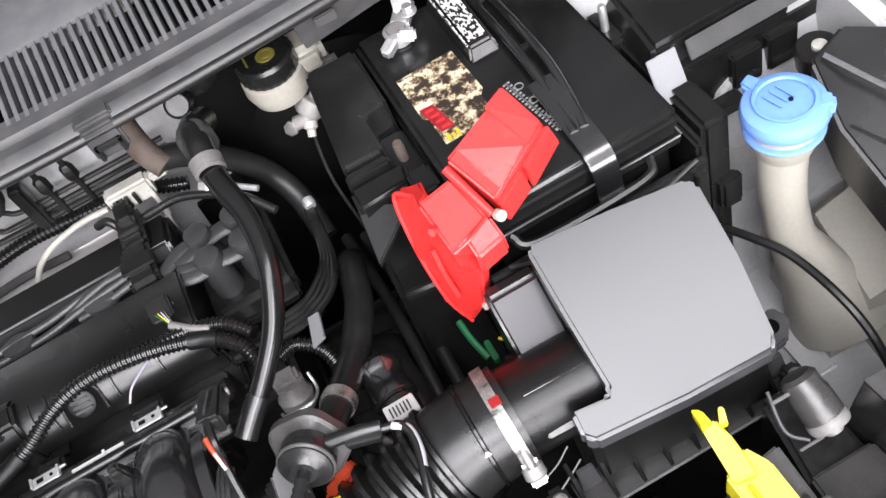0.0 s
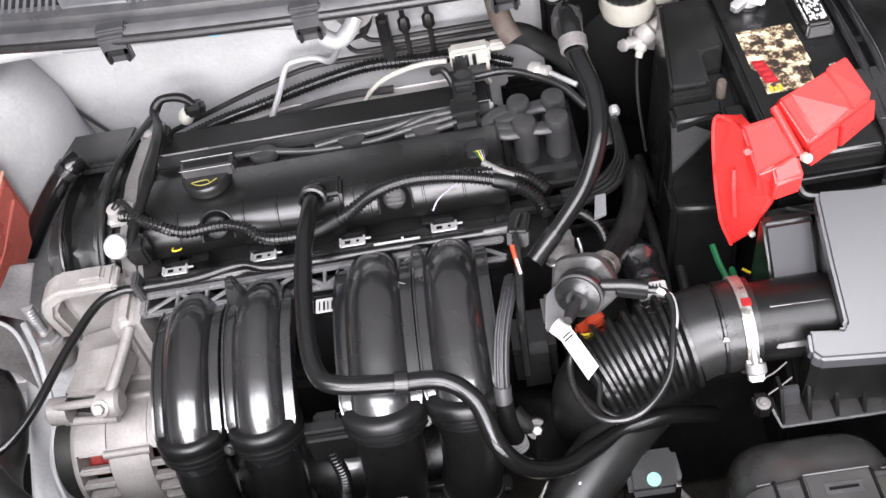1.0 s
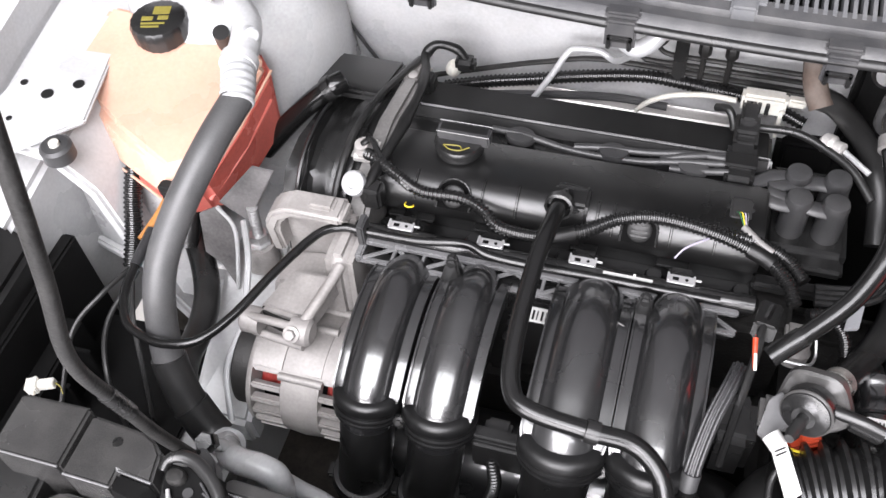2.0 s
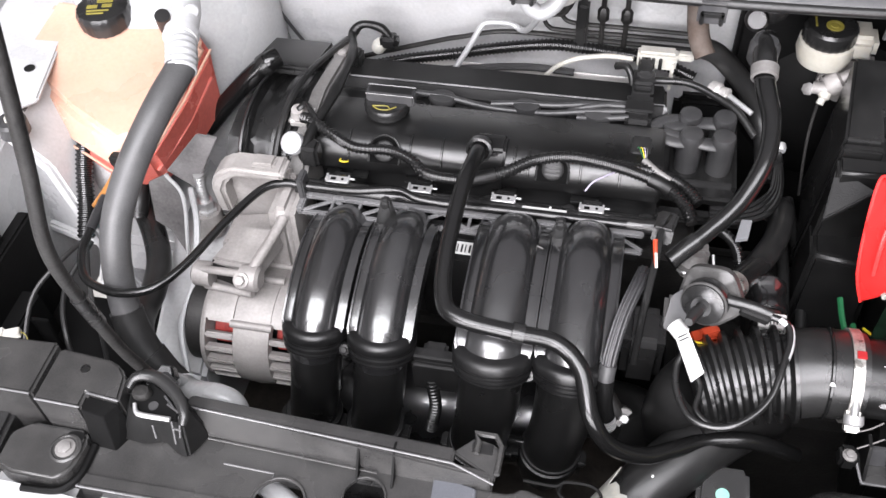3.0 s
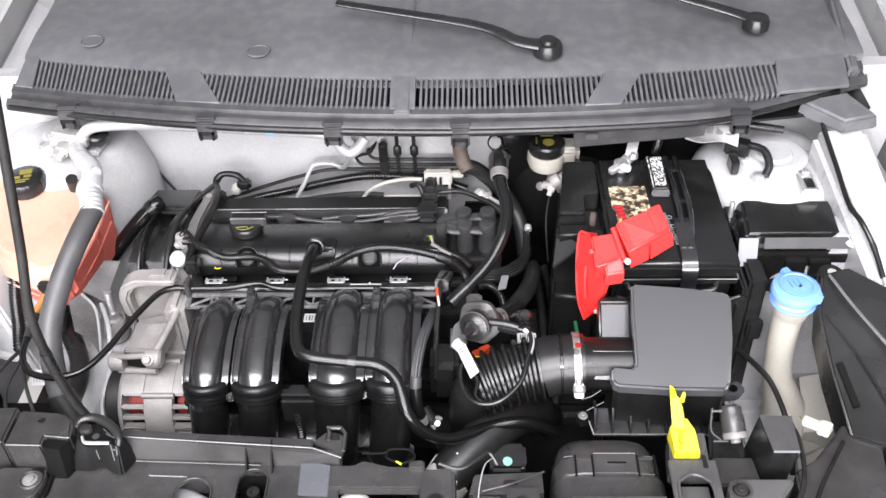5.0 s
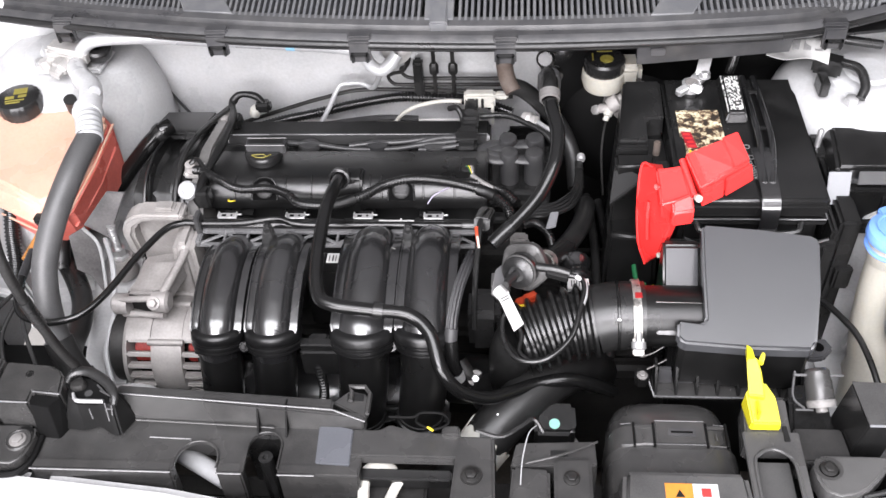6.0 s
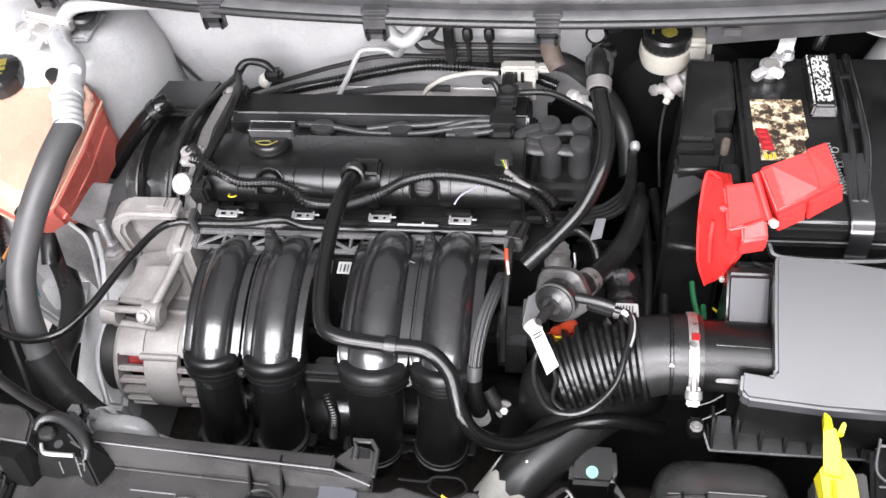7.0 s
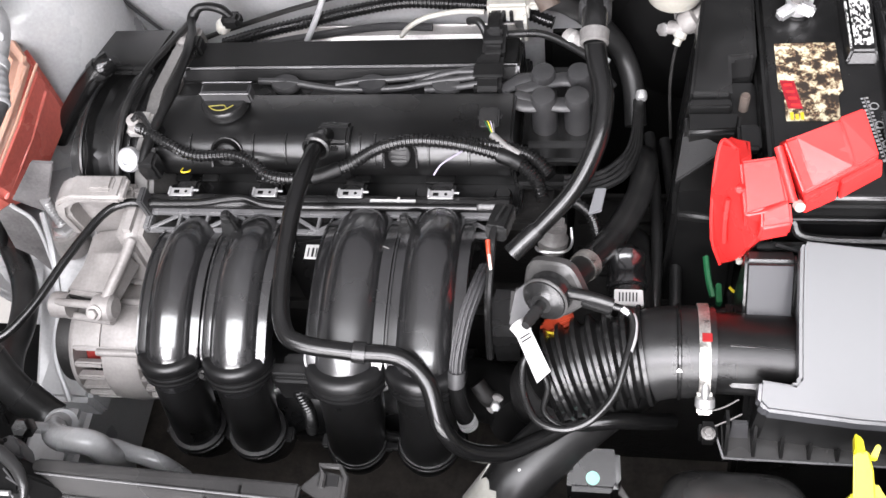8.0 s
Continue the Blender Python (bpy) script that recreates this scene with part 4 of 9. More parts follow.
def looms():
    hose("wiring_loom", [(-0.352, 0.062, 0.822), (-0.340, 0.055, 0.826), (-0.315, 0.042, 0.822), (-0.288, 0.034, 0.814), (-0.25, 0.034, 0.815), (-0.225, 0.026, 0.812), (-0.209, 0.014, 0.808), (-0.18, 0.012, 0.806), (-0.155, 0.016, 0.806)], 0.0062, LOOM, "corrugated black wiring loom over the engine front", "wiring loom", ribs=(0.0042, 0.0012), seg=12, group="wiring looms")
    lm = hose("wiring_loom", [(-0.165, 0.014, 0.805), (-0.13, 0.028, 0.807), (-0.10, 0.046, 0.812), (-0.067, 0.052, 0.816), (-0.03, 0.050, 0.815), (0.005, 0.044, 0.811), (0.035, 0.034, 0.806), (0.055, 0.014, 0.803), (0.062, -0.005, 0.800)], 0.0068, LOOM, "corrugated black wiring loom over the engine front", "wiring loom", ribs=(0.0042, 0.0012), seg=12, group="wiring looms")
    part("tape_wrap", tube([(-0.165, 0.014, 0.805), (-0.150, 0.019, 0.806), (-0.138, 0.0245, 0.8066)], 0.0074, seg=14), DEEP, lm, "black tape wrap")
    part("tape_wrap", tube([(0.018, 0.0405, 0.8088), (0.030, 0.0365, 0.807), (0.040, 0.031, 0.8055)], 0.0076, seg=14), DEEP, lm, "black tape wrap")
    hose("wiring_loom", [(-0.02, 0.052, 0.812), (0.02, 0.050, 0.810), (0.05, 0.040, 0.806), (0.068, 0.020, 0.803)], 0.0065, LOOM, "short corrugated loom beside the ignition plug", "wiring loom", ribs=(0.0042, 0.0012), seg=12, group="wiring looms")
    hose("plug_lead", [(-0.360, 0.070, 0.826), (-0.350, 0.072, 0.832), (-0.335, 0.055, 0.828), (-0.315, 0.040, 0.823), (-0.30, 0.033, 0.816)], 0.0032, LOOM, "thin taped lead to the loom", "cable", seg=8)
    p = thing("sensor_plug", "white round sensor on the end of the head", "sensor")
    part("disc", lathe([(0.011, 0), (0.013, 0.004), (0.012, 0.010), (0.009, 0.012), (0.006, 0.0115), (0.005, 0.009), (0, 0.009)], along((-0.352, 0.028, 0.815), (-0.357, 0.012, 0.835)), 22), PIPEW, p)
    part("socket", box(-0.345, -0.325, 0.015, 0.034, 0.795, 0.822, 0.003), BLACK, p)
    s = thing("solenoid_valve", "worn cream and metal valve on the head", "valve")
    part("body", lathe([(0.009, 0), (0.010, 0.010), (0.007, 0.014), (0.007, 0.018), (0, 0.019)], along((-0.360, 0.075, 0.808), (-0.362, 0.068, 0.835)), 20), CAST, s)
    part("bracket", box(-0.372, -0.348, 0.062, 0.092, 0.805, 0.815, 0.003), ALU, s)
    b = thing("lift_bracket", "cast lug and black taped cable at the rear of the head", "bracket")
    part("lug", box(-0.362, -0.338, 0.205, 0.235, 0.76, 0.792, 0.004), CAST, b)
    part("socket", lathe([(0.008, 0), (0.009, 0.008), (0.007, 0.014), (0, 0.015)], along((-0.318, 0.240, 0.780), (-0.308, 0.236, 0.80)), 20), WHITEPL, b)
    part("plug", box(-0.312, -0.290, 0.228, 0.246, 0.788, 0.805, 0.004), BLACK, b)
    hose("taped_cable", [(-0.298, 0.236, 0.800), (-0.312, 0.240, 0.812), (-0.334, 0.240, 0.814), (-0.344, 0.230, 0.806), (-0.336, 0.205, 0.810), (-0.328, 0.165, 0.820), (-0.328, 0.12, 0.824), (-0.330, 0.085, 0.826), (-0.336, 0.045, 0.824), (-0.340, 0.020, 0.818)], (0.0042, 0.0056, 0.0046, 0.0062, 0.0044, 0.0058, 0.0046, 0.0066, 0.0050, 0.0058, 0.0044), DEEP, "black tape-wrapped cable over the end of the head", "cable")
    pl = thing("end_casting", "pale uneven cast end face of the cylinder head", "engine part")
    face = [(-0.366, 0.222, 0.792), (-0.346, 0.226, 0.794), (-0.337, 0.150, 0.800), (-0.341, 0.080, 0.802), (-0.357, 0.078, 0.800), (-0.352, 0.150, 0.798)]
    part("face", hexa([(x, y, z - 0.03) for x, y, z in face], face, 0, 0, 0.003), CAST, pl)
    for x, y, z, k in ((-0.352, 0.205, 0.796, 0.006), (-0.345, 0.135, 0.802, 0.005)):
        part("boss", lathe([(k * 1.1, -0.006), (k, 0.003), (k * 0.6, 0.004), (0, 0.004)], Matrix.Translation((x, y, z)), 14), CAST, pl)
    for x, y, z in ((-0.338, 0.060, 0.815), (-0.340, 0.030, 0.806), (-0.330, 0.190, 0.806)):
        part("shell", join(box(x - 0.009, x + 0.009, y - 0.010, y + 0.010, z - 0.010, z + 0.008, 0.003), box(x - 0.006, x + 0.006, y - 0.014, y - 0.008, z - 0.006, z + 0.004, 0.002)), MATTE, thing("small_plug", "small black plug on the end of the head", "connector", group="head plugs"))
    q = thing("loom_tag", "small yellow wire end by the loom", "wire")
    part("wire", tube([(-0.303, 0.026, 0.803), (-0.302, 0.020, 0.806), (-0.298, 0.018, 0.807), (-0.294, 0.021, 0.805), (-0.295, 0.025, 0.802)], 0.0008, seg=8), YMARK, q)


looms()


def ignition():
    c = thing("ignition_coil", "grey ignition coil pack with four lead boots", "ignition coil")
    part("base", box(0.034, 0.112, 0.085, 0.195, 0.735, 0.765, 0.006), BLACK, c)
    part("bracket_front", box(0.02, 0.11, 0.070, 0.088, 0.748, 0.760, 0.003), BLACK, c)
    part("bracket_front", box(0.03, 0.12, 0.045, 0.060, 0.742, 0.754, 0.003), BLACK, c)
    posts = ((0.057, 0.110), (0.090, 0.110), (0.055, 0.143), (0.091, 0.143))
    for i, (x, y) in enumerate(posts):
        t = 0.806 if i < 2 else 0.804
        b = part("boot", lathe([(0.0128, 0.745), (0.0132, 0.770), (0.0125, 0.795), (0.0125, 0.800), (0.0112, 0.8045), (0.006, 0.806), (0, 0.806)], Matrix.Translation((x, y, t - 0.797)), 24), GREYRUB, c, "grey rubber boot")
        part("lead_arm", tube([(x, y, t - 0.006), (x - 0.022, y - 0.002, t - 0.004), (x - 0.042 - 0.02 * (i % 2), y - 0.004 + (0.012 if i < 2 else -0.014), t - 0.002)], (0.0105, 0.0065), flat=0.55, seg=14), GREYRUB, b)
    k = thing("lead_holder", "black clip block holding the ignition leads", "clip")
    part("block", box(-0.014, 0.014, 0.118, 0.168, 0.795, 0.814, 0.004), BLACK, k)
    part("plug", join(box(-0.010, 0.014, 0.168, 0.215, 0.790, 0.812, 0.004), box(-0.006, 0.010, 0.195, 0.232, 0.800, 0.818, 0.003), box(-0.008, 0.012, 0.180, 0.186, 0.812, 0.8165, 0.001)), BLACK, k)
    part("strap", box(-0.015, 0.015, 0.133, 0.150, 0.8135, 0.817, 0.001), MATTE, k)
    q = thing("coil_connector", "black multi-pin plug with thin coloured wires", "connector")
    part("shell", join(box(-0.010, 0.010, -0.011, 0.011, -0.004, 0.014, 0.002, m=along((0.006, 0.084, 0.804), (0.006, 0.076, 0.830))), box(-0.013, 0.013, -0.003, 0.004, -0.004, 0.009, 0.001, m=along((0.006, 0.084, 0.804), (0.006, 0.076, 0.830)))), BLACK, q)
    for i, mt in enumerate((GREEN, YMARK, PINK, GREYRUB)):
        x = 0.002 + i * 0.0026
        part("wire", tube([(x, 0.074, 0.818), (x + 0.002, 0.068, 0.824), (0.010 + i * 0.001, 0.060, 0.816), (0.014 + i * 0.001, 0.054, 0.812)], 0.0005, seg=6), mt, q, ("green wire", "yellow wire", "purple wire", "grey wire")[i])
    part("sleeve", tube([(0.010, 0.060, 0.815), (0.024, 0.048, 0.813), (0.038, 0.040, 0.810)], 0.0036, seg=10), BRACK, q, "grey taped sleeve")
    pts = (
        [(-0.010, 0.140, 0.808), (-0.06, 0.134, 0.806), (-0.10, 0.129, 0.803), (-0.16, 0.129, 0.803), (-0.21, 0.136, 0.806), (-0.245, 0.138, 0.806)],
        [(-0.010, 0.146, 0.809), (-0.05, 0.146, 0.807), (-0.09, 0.140, 0.806), (-0.13, 0.137, 0.806), (-0.16, 0.133, 0.805)],
        [(-0.010, 0.130, 0.808), (-0.04, 0.127, 0.805), (-0.065, 0.127, 0.803)],
        [(-0.010, 0.152, 0.808), (-0.05, 0.142, 0.808), (-0.075, 0.136, 0.803)],
    )
    for p in pts:
        hose("ignition_lead", p, 0.0036, GREYRUB, "grey ignition lead lying in the cover trough", "ignition lead", seg=12, group="ignition leads")
    for x, y in ((-0.215, 0.135), (-0.121, 0.134), (-0.043, 0.131)):
        b = thing("plug_boot", "oval grey spark plug boot", "plug boot", group="plug boots")
        part("boot", shift(lathe([(0.0125, 0), (0.0138, 0.004), (0.0125, 0.0078), (0, 0.0085)], None, 28), Matrix.Translation((x, y, 0.799)) @ Matrix.Diagonal((1.15, 0.8, 1.2, 1))), GREYRUB, b)
        part("nib", lathe([(0.0012, 0), (0.0012, 0.0006), (0, 0.0008)], Matrix.Translation((x + 0.001, y, 0.8091)), 8), GREYRUB, b)


ignition()


# ---- battery corner ----
def torn_sticker():
    """Cream paper torn away in flakes over the black case, with a red corner."""
    m = bpy.data.materials.new("torn_sticker")
    m.use_nodes = True
    n, l = m.node_tree.nodes, m.node_tree.links
    tc = n.new("ShaderNodeTexCoord")
    a = n.new("ShaderNodeTexNoise")
    a.inputs["Scale"].default_value, a.inputs["Detail"].default_value, a.inputs["Roughness"].default_value = 85, 9, 0.76
    l.new(tc.outputs["Object"], a.inputs["Vector"])
    r = n.new("ShaderNodeValToRGB")
    r.color_ramp.interpolation = "CONSTANT"
    e = r.color_ramp.elements
    e[0].position, e[0].color = 0.0, (0.025, 0.018, 0.013, 1)
    e[1].position, e[1].color = 0.515, (0.55, 0.50, 0.33, 1)
    k = e.new(0.475)
    k.color = (0.20, 0.12, 0.07, 1)
    k = e.new(0.565)
    k.color = (0.78, 0.70, 0.52, 1)
    l.new(a.outputs["Fac"], r.inputs["Fac"])
    p = n["Principled BSDF"]
    p.inputs["Roughness"].default_value = 0.65
    l.new(r.outputs[0], p.inputs["Base Color"])
    return m


TORN = torn_sticker()


def worn_print():
    """White print rubbed away in streaks over black plastic."""
    m = mat("worn_white_print", (0.7, 0.7, 0.68), 0.45, bump=0, vary=0.1)
    n, l = m.node_tree.nodes, m.node_tree.links
    tc = n.new("ShaderNodeTexCoord")
    mp = n.new("ShaderNodeMapping")
    mp.inputs["Scale"].default_value = (1.0, 0.55, 1.0)
    a = n.new("ShaderNodeTexVoronoi")
    a.inputs["Scale"].default_value = 560
    l.new(tc.outputs["Object"], mp.inputs["Vector"])
    l.new(mp.outputs[0], a.inputs["Vector"])
    r = n.new("ShaderNodeValToRGB")
    r.color_ramp.interpolation = "CONSTANT"
    e = r.color_ramp.elements
    e[0].position, e[0].color = 0.0, (0.015, 0.015, 0.015, 1)
    e[1].position, e[1].color = 0.47, (0.68, 0.68, 0.66, 1)
    sep = n.new("ShaderNodeSeparateColor")
    l.new(a.outputs["Color"], sep.inputs[0])
    l.new(sep.outputs[0], r.inputs["Fac"])
    l.new(r.outputs[0], n["Principled BSDF"].inputs["Base Color"])
    return m


WORN = worn_print()
DARKRED = mat("dark_red_print", (0.33, 0.015, 0.025), 0.5, bump=0, vary=0.25, stain=120)


def battery():
    b = thing("battery", "black car battery with a torn cream sticker on its top", "battery")
    x0, x1, y0, y1 = 0.254, 0.422, -0.050, 0.190
    part("case", box(x0 + 0.005, x1 - 0.005, y0 + 0.006, y1 - 0.005, 0.66, 0.840, 0.006), MATTE, b)
    part("rim", box(x0 - 0.001, x1 + 0.001, y0 + 0.000, y1 + 0.001, 0.833, 0.842, 0.002), BLACK, b)
    lid = part("lid", box(x0, x1, y0, y1, 0.8435, 0.872, 0.005, 3), BLACK, b)
    part("edge_line", box(x0 + 0.003, x1 - 0.001, y0 - 0.0015, y0 + 0.004, 0.860, 0.8625, 0.0005), BLACK, lid)
    part("handle_bar", tube([(0.275, -0.050, 0.838), (0.29, -0.062, 0.832), (0.38, -0.062, 0.832), (0.395, -0.050, 0.838)], 0.004, seg=8), BLACK, b, "folded carrying handle")
    edge_glints(b, RAILGLINT, [(0.256, -0.0512, 0.8440), (0.421, -0.0512, 0.8440)], [(0.4225, -0.050, 0.8440), (0.4225, 0.188, 0.8440)])
    # sticker, label block, printed marks
    part("sticker", prism([(0.266, 0.118), (0.318, 0.119), (0.3195, 0.064), (0.315, 0.058), (0.314, 0.030), (0.270, 0.030), (0.270, 0.062), (0.266, 0.066)], "z", 0.8723, 0.8729, 0), TORN, b, "torn cream and brown sticker", smooth=False)
    part("red_print", prism([(0.2675, 0.075), (0.2795, 0.074), (0.2845, 0.043), (0.2725, 0.043)], "z", 0.8730, 0.8734, 0), DARKRED, b, "dark red printed strip", smooth=False)
    for i in range(4):
        part("print_bar", box(0.2705 + i * 0.0015, 0.2775 + i * 0.0015, 0.068 - i * 0.0075, 0.0705 - i * 0.0075, 0.8734, 0.8736, 0), RED, b, smooth=False)
    for i in range(3):
        part("yellow_print", box(0.2735 + i * 0.0042, 0.2763 + i * 0.0042, 0.031, 0.039 - (i % 2) * 0.002, 0.8730, 0.8733, 0), YMARK, b, "yellow printed strip", smooth=False)
    blk = part("vent_block", hexa([(0.324, 0.092), (0.352, 0.092), (0.356, 0.184), (0.324, 0.184)], [(0.328, 0.099), (0.349, 0.099), (0.352, 0.181), (0.328, 0.181)], 0.872, 0.883, 0.002), BLACK, b)
    part("label", prism([(0.331, 0.106), (0.347, 0.106), (0.349, 0.177), (0.332, 0.177)], "z", 0.8830, 0.8834, 0), WORN, blk, "worn white printed label", smooth=False)
    part("label_line", prism([(0.3275, 0.104), (0.3290, 0.104), (0.3295, 0.178), (0.3278, 0.178)], "z", 0.8800, 0.8834, 0), WORN, blk, smooth=False)
    rnd = random.Random(4)
    for row, (ax, ay, bx, by) in enumerate(((0.3335, 0.055, 0.3440, -0.014), (0.3375, 0.056, 0.3475, -0.012))):
        for k in range(17):
            u = (k + rnd.uniform(0.1, 0.2)) / 17
            x, y = ax + (bx - ax) * u, ay + (by - ay) * u
            w = rnd.uniform(0.0010, 0.0019)
            part("print_bar", box(-0.0011, 0.0011, -w, w * 0.4, 0, 0.0004, 0, m=pose(x, y, 0.8722, 0, 0, 8)), GREYMARK, b, smooth=False)
    part("print_line", tube([(0.3355, 0.056, 0.8722), (0.3458, -0.014, 0.8722)], 0.0003, seg=4), GREYMARK, b)
    for x, y in ((0.3425, 0.046), (0.3445, 0.026), (0.3480, 0.006)):
        part("print_ring", lathe([(0.0038, 0.8722), (0.0038, 0.8728), (0.0030, 0.8728), (0.0030, 0.8722)], Matrix.Translation((x, y, 0)), 20), GREYMARK, b, smooth=False)
    # second, plain vent block on the wide side

    # negative post and clamp
    t = thing("battery_clamp", "bright metal clamp on the negative battery post", "battery clamp")
    part("post", lathe([(0.009, 0.872), (0.008, 0.889), (0, 0.890)], Matrix.Translation((0.289, 0.158, 0)), 20), CAST, t)
    part("ring", lathe([(0.0085, 0.876), (0.0115, 0.876), (0.012, 0.887), (0.0085, 0.888)], Matrix.Translation((0.289, 0.158, 0)), 20), STEEL, t)
    part("ear", box(-0.008, 0.008, -0.006, 0.024, -0.005, 0.005, 0.002, m=pose(0.297, 0.168, 0.884, 0, 10, -35)), STEEL, t)
    part("tongue", box(-0.008, 0.008, 0, 0.035, -0.002, 0.002, 0.001, m=pose(0.303, 0.172, 0.888, 38, 0, -18)), STEEL, t)
    part("skirt", lathe([(0.0125, 0.8725), (0.012, 0.875), (0, 0.876)], Matrix.Translation((0.289, 0.158, 0)), 24), BLACK, t)
    part("jaw", box(-0.012, 0.004, -0.005, 0.005, -0.006, 0.005, 0.002, m=pose(0.280, 0.150, 0.883, 12, -14, 30)), STEEL, t)
    part("jaw", box(-0.006, 0.009, -0.004, 0.006, -0.004, 0.006, 0.002, m=pose(0.292, 0.146, 0.886, -18, 10, -25)), STEEL, t)
    bolt(t, (0.306, 0.168, 0.889), 0.005, 0.007)
    hose("earth_cable", [(0.312, 0.196, 0.912), (0.335, 0.215, 0.920), (0.40, 0.222, 0.925), (0.47, 0.21, 0.918), (0.53, 0.205, 0.91)], 0.006, RUBBER, "black earth cable from the battery clamp", "cable")
    hose("battery_cable", [(0.345, 0.205, 0.87), (0.350, 0.215, 0.90), (0.335, 0.235, 0.93), (0.31, 0.25, 0.93)], 0.007, SHINYRUB, "thick black cable behind the battery", "cable")


battery()


def strap():
    s = thing("battery_strap", "glossy black plastic hold-down strap over the battery", "strap")
    for dx0, dx1 in ((0.000, 0.004), (-0.014, -0.010)):
        part("rail", tube([(0.372 + dx0, 0.188, 0.874), (0.372 + dx0, 0.12, 0.8785), (0.367 + dx1, 0.05, 0.880), (0.361 + dx1 * 0.8, 0.0, 0.879), (0.356 + dx1 * 0.6, -0.028, 0.878)], 0.0042, seg=10, flat=0.8), GLOSS, s)

    for y in (0.15, 0.075):
        part("crossbar", box(0.355, 0.372, y - 0.003, y + 0.003, 0.876, 0.880, 0.001), BLACK, s)
    part("buckle", prism([(0.034, 0.878), (0.034, 0.8815), (0.014, 0.8828), (-0.006, 0.8818), (-0.022, 0.8802), (-0.036, 0.8785), (-0.0470, 0.8762), (-0.0545, 0.8715), (-0.0590, 0.8640), (-0.0610, 0.8500), (-0.0615, 0.8250), (-0.0575, 0.8250), (-0.0570, 0.8500), (-0.0555, 0.8620), (-0.0520, 0.8680), (-0.0460, 0.8725), (-0.036, 0.8750), (-0.020, 0.8765), (-0.006, 0.8790)], "x", 0.3445, 0.3655, 0.0008), GLOSS, s, "broad glossy front band")


strap()


def terminal_cover():
    r = thing("terminal_cover", "bright red plastic positive terminal cover, tilted open", "terminal cover")
    # cap: a tilted box with a raised end block and a lower front lip
    top = [(0.2550, -0.031, 0.924), (0.3130, -0.012, 0.938), (0.3205, -0.050, 0.931), (0.2700, -0.067, 0.905)]
    low = [(0.2565, -0.008, 0.890), (0.3220, 0.004, 0.906), (0.3290, -0.043, 0.900), (0.2740, -0.065, 0.881)]
    part("cap_box", hexa(low, top, 0, 0, 0.0022, 3), RED, r)

    def on_top(u, v, lift=0.0):
        """A place on the cap's top: u along it, v from its rear to its front edge."""
        a = Vector(top[0]).lerp(Vector(top[1]), u)
        b = Vector(top[3]).lerp(Vector(top[2]), u)
        p = a.lerp(b, v)
        return (p.x - 0.25 * lift, p.y - 0.45 * lift, p.z + lift)

    def slab_on(u0, u1, v0, v1, h):
        ring = ((u0, v0), (u1, v0), (u1, v1), (u0, v1))
        return hexa([on_top(u, v, -0.002) for u, v in ring], [on_top(u, v, h) for u, v in ring], 0, 0, 0.0012, 2)

    part("cap_step", slab_on(0.70, 1.0, -0.02, 1.0, 0.0035), RED, r)
    part("cap_field", slab_on(0.14, 0.685, 0.02, 0.98, 0.0018), RED, r)
    part("front_lip", hexa([(0.2745, -0.0690, 0.879), (0.2985, -0.0600, 0.8865), (0.2975, -0.0560, 0.8865), (0.2735, -0.0640, 0.879)], [(0.2712, -0.0712, 0.902), (0.2950, -0.0625, 0.911), (0.2940, -0.0580, 0.911), (0.2702, -0.0660, 0.902)], 0, 0, 0.001), RED, r)
    part("front_lip", hexa([(0.3005, -0.0600, 0.8865), (0.3315, -0.0455, 0.8985), (0.3300, -0.0415, 0.8985), (0.2995, -0.0550, 0.8865)], [(0.2975, -0.0630, 0.9125), (0.3245, -0.0520, 0.9250), (0.3235, -0.0480, 0.9250), (0.2965, -0.0580, 0.9125)], 0, 0, 0.001), RED, r)
    part("hinge", tube([(0.2525, -0.030, 0.915), (0.2640, -0.069, 0.896)], 0.0035, seg=10), RED, r)
    # bridge between cap and flap
    part("bridge", hexa([(0.224, -0.030, 0.886), (0.2545, -0.025, 0.888), (0.2640, -0.066, 0.872), (0.2300, -0.078, 0.866)], [(0.2235, -0.040, 0.910), (0.2525, -0.037, 0.913), (0.2600, -0.071, 0.898), (0.2275, -0.080, 0.891)], 0, 0, 0.0025, 3), RED, r)
    part("bridge_rib", tube([(0.2285, -0.0795, 0.8925), (0.2410, -0.0790, 0.8965), (0.2500, -0.0755, 0.8985), (0.2590, -0.0715, 0.8995)], 0.0013, seg=6), RED, r)
    # flap hanging down beside the battery
    face = [(0.2130, 0.000, 0.882), (0.2095, -0.026, 0.846), (0.2125, -0.046, 0.803), (0.2225, -0.055, 0.773), (0.2345, -0.066, 0.800), (0.2395, -0.084, 0.862), (0.2280, -0.081, 0.890), (0.2235, -0.040, 0.908), (0.2250, -0.012, 0.889)]
    part("flap", hexa(face, [(x + 0.010, y + 0.010, z - 0.004) for x, y, z in face], 0, 0, 0.0018, 2), RED, r)
    part("flap_rim", tube([(0.2250, -0.012, 0.889), (0.2140, -0.001, 0.883), (0.2100, -0.026, 0.846), (0.2130, -0.046, 0.803), (0.2225, -0.055, 0.774)], 0.0016, seg=8), RED, r)
    part("flap_ridge", tube([(0.2190, -0.048, 0.868), (0.2185, -0.056, 0.846), (0.2205, -0.060, 0.820)], 0.0022, seg=8), RED, r)
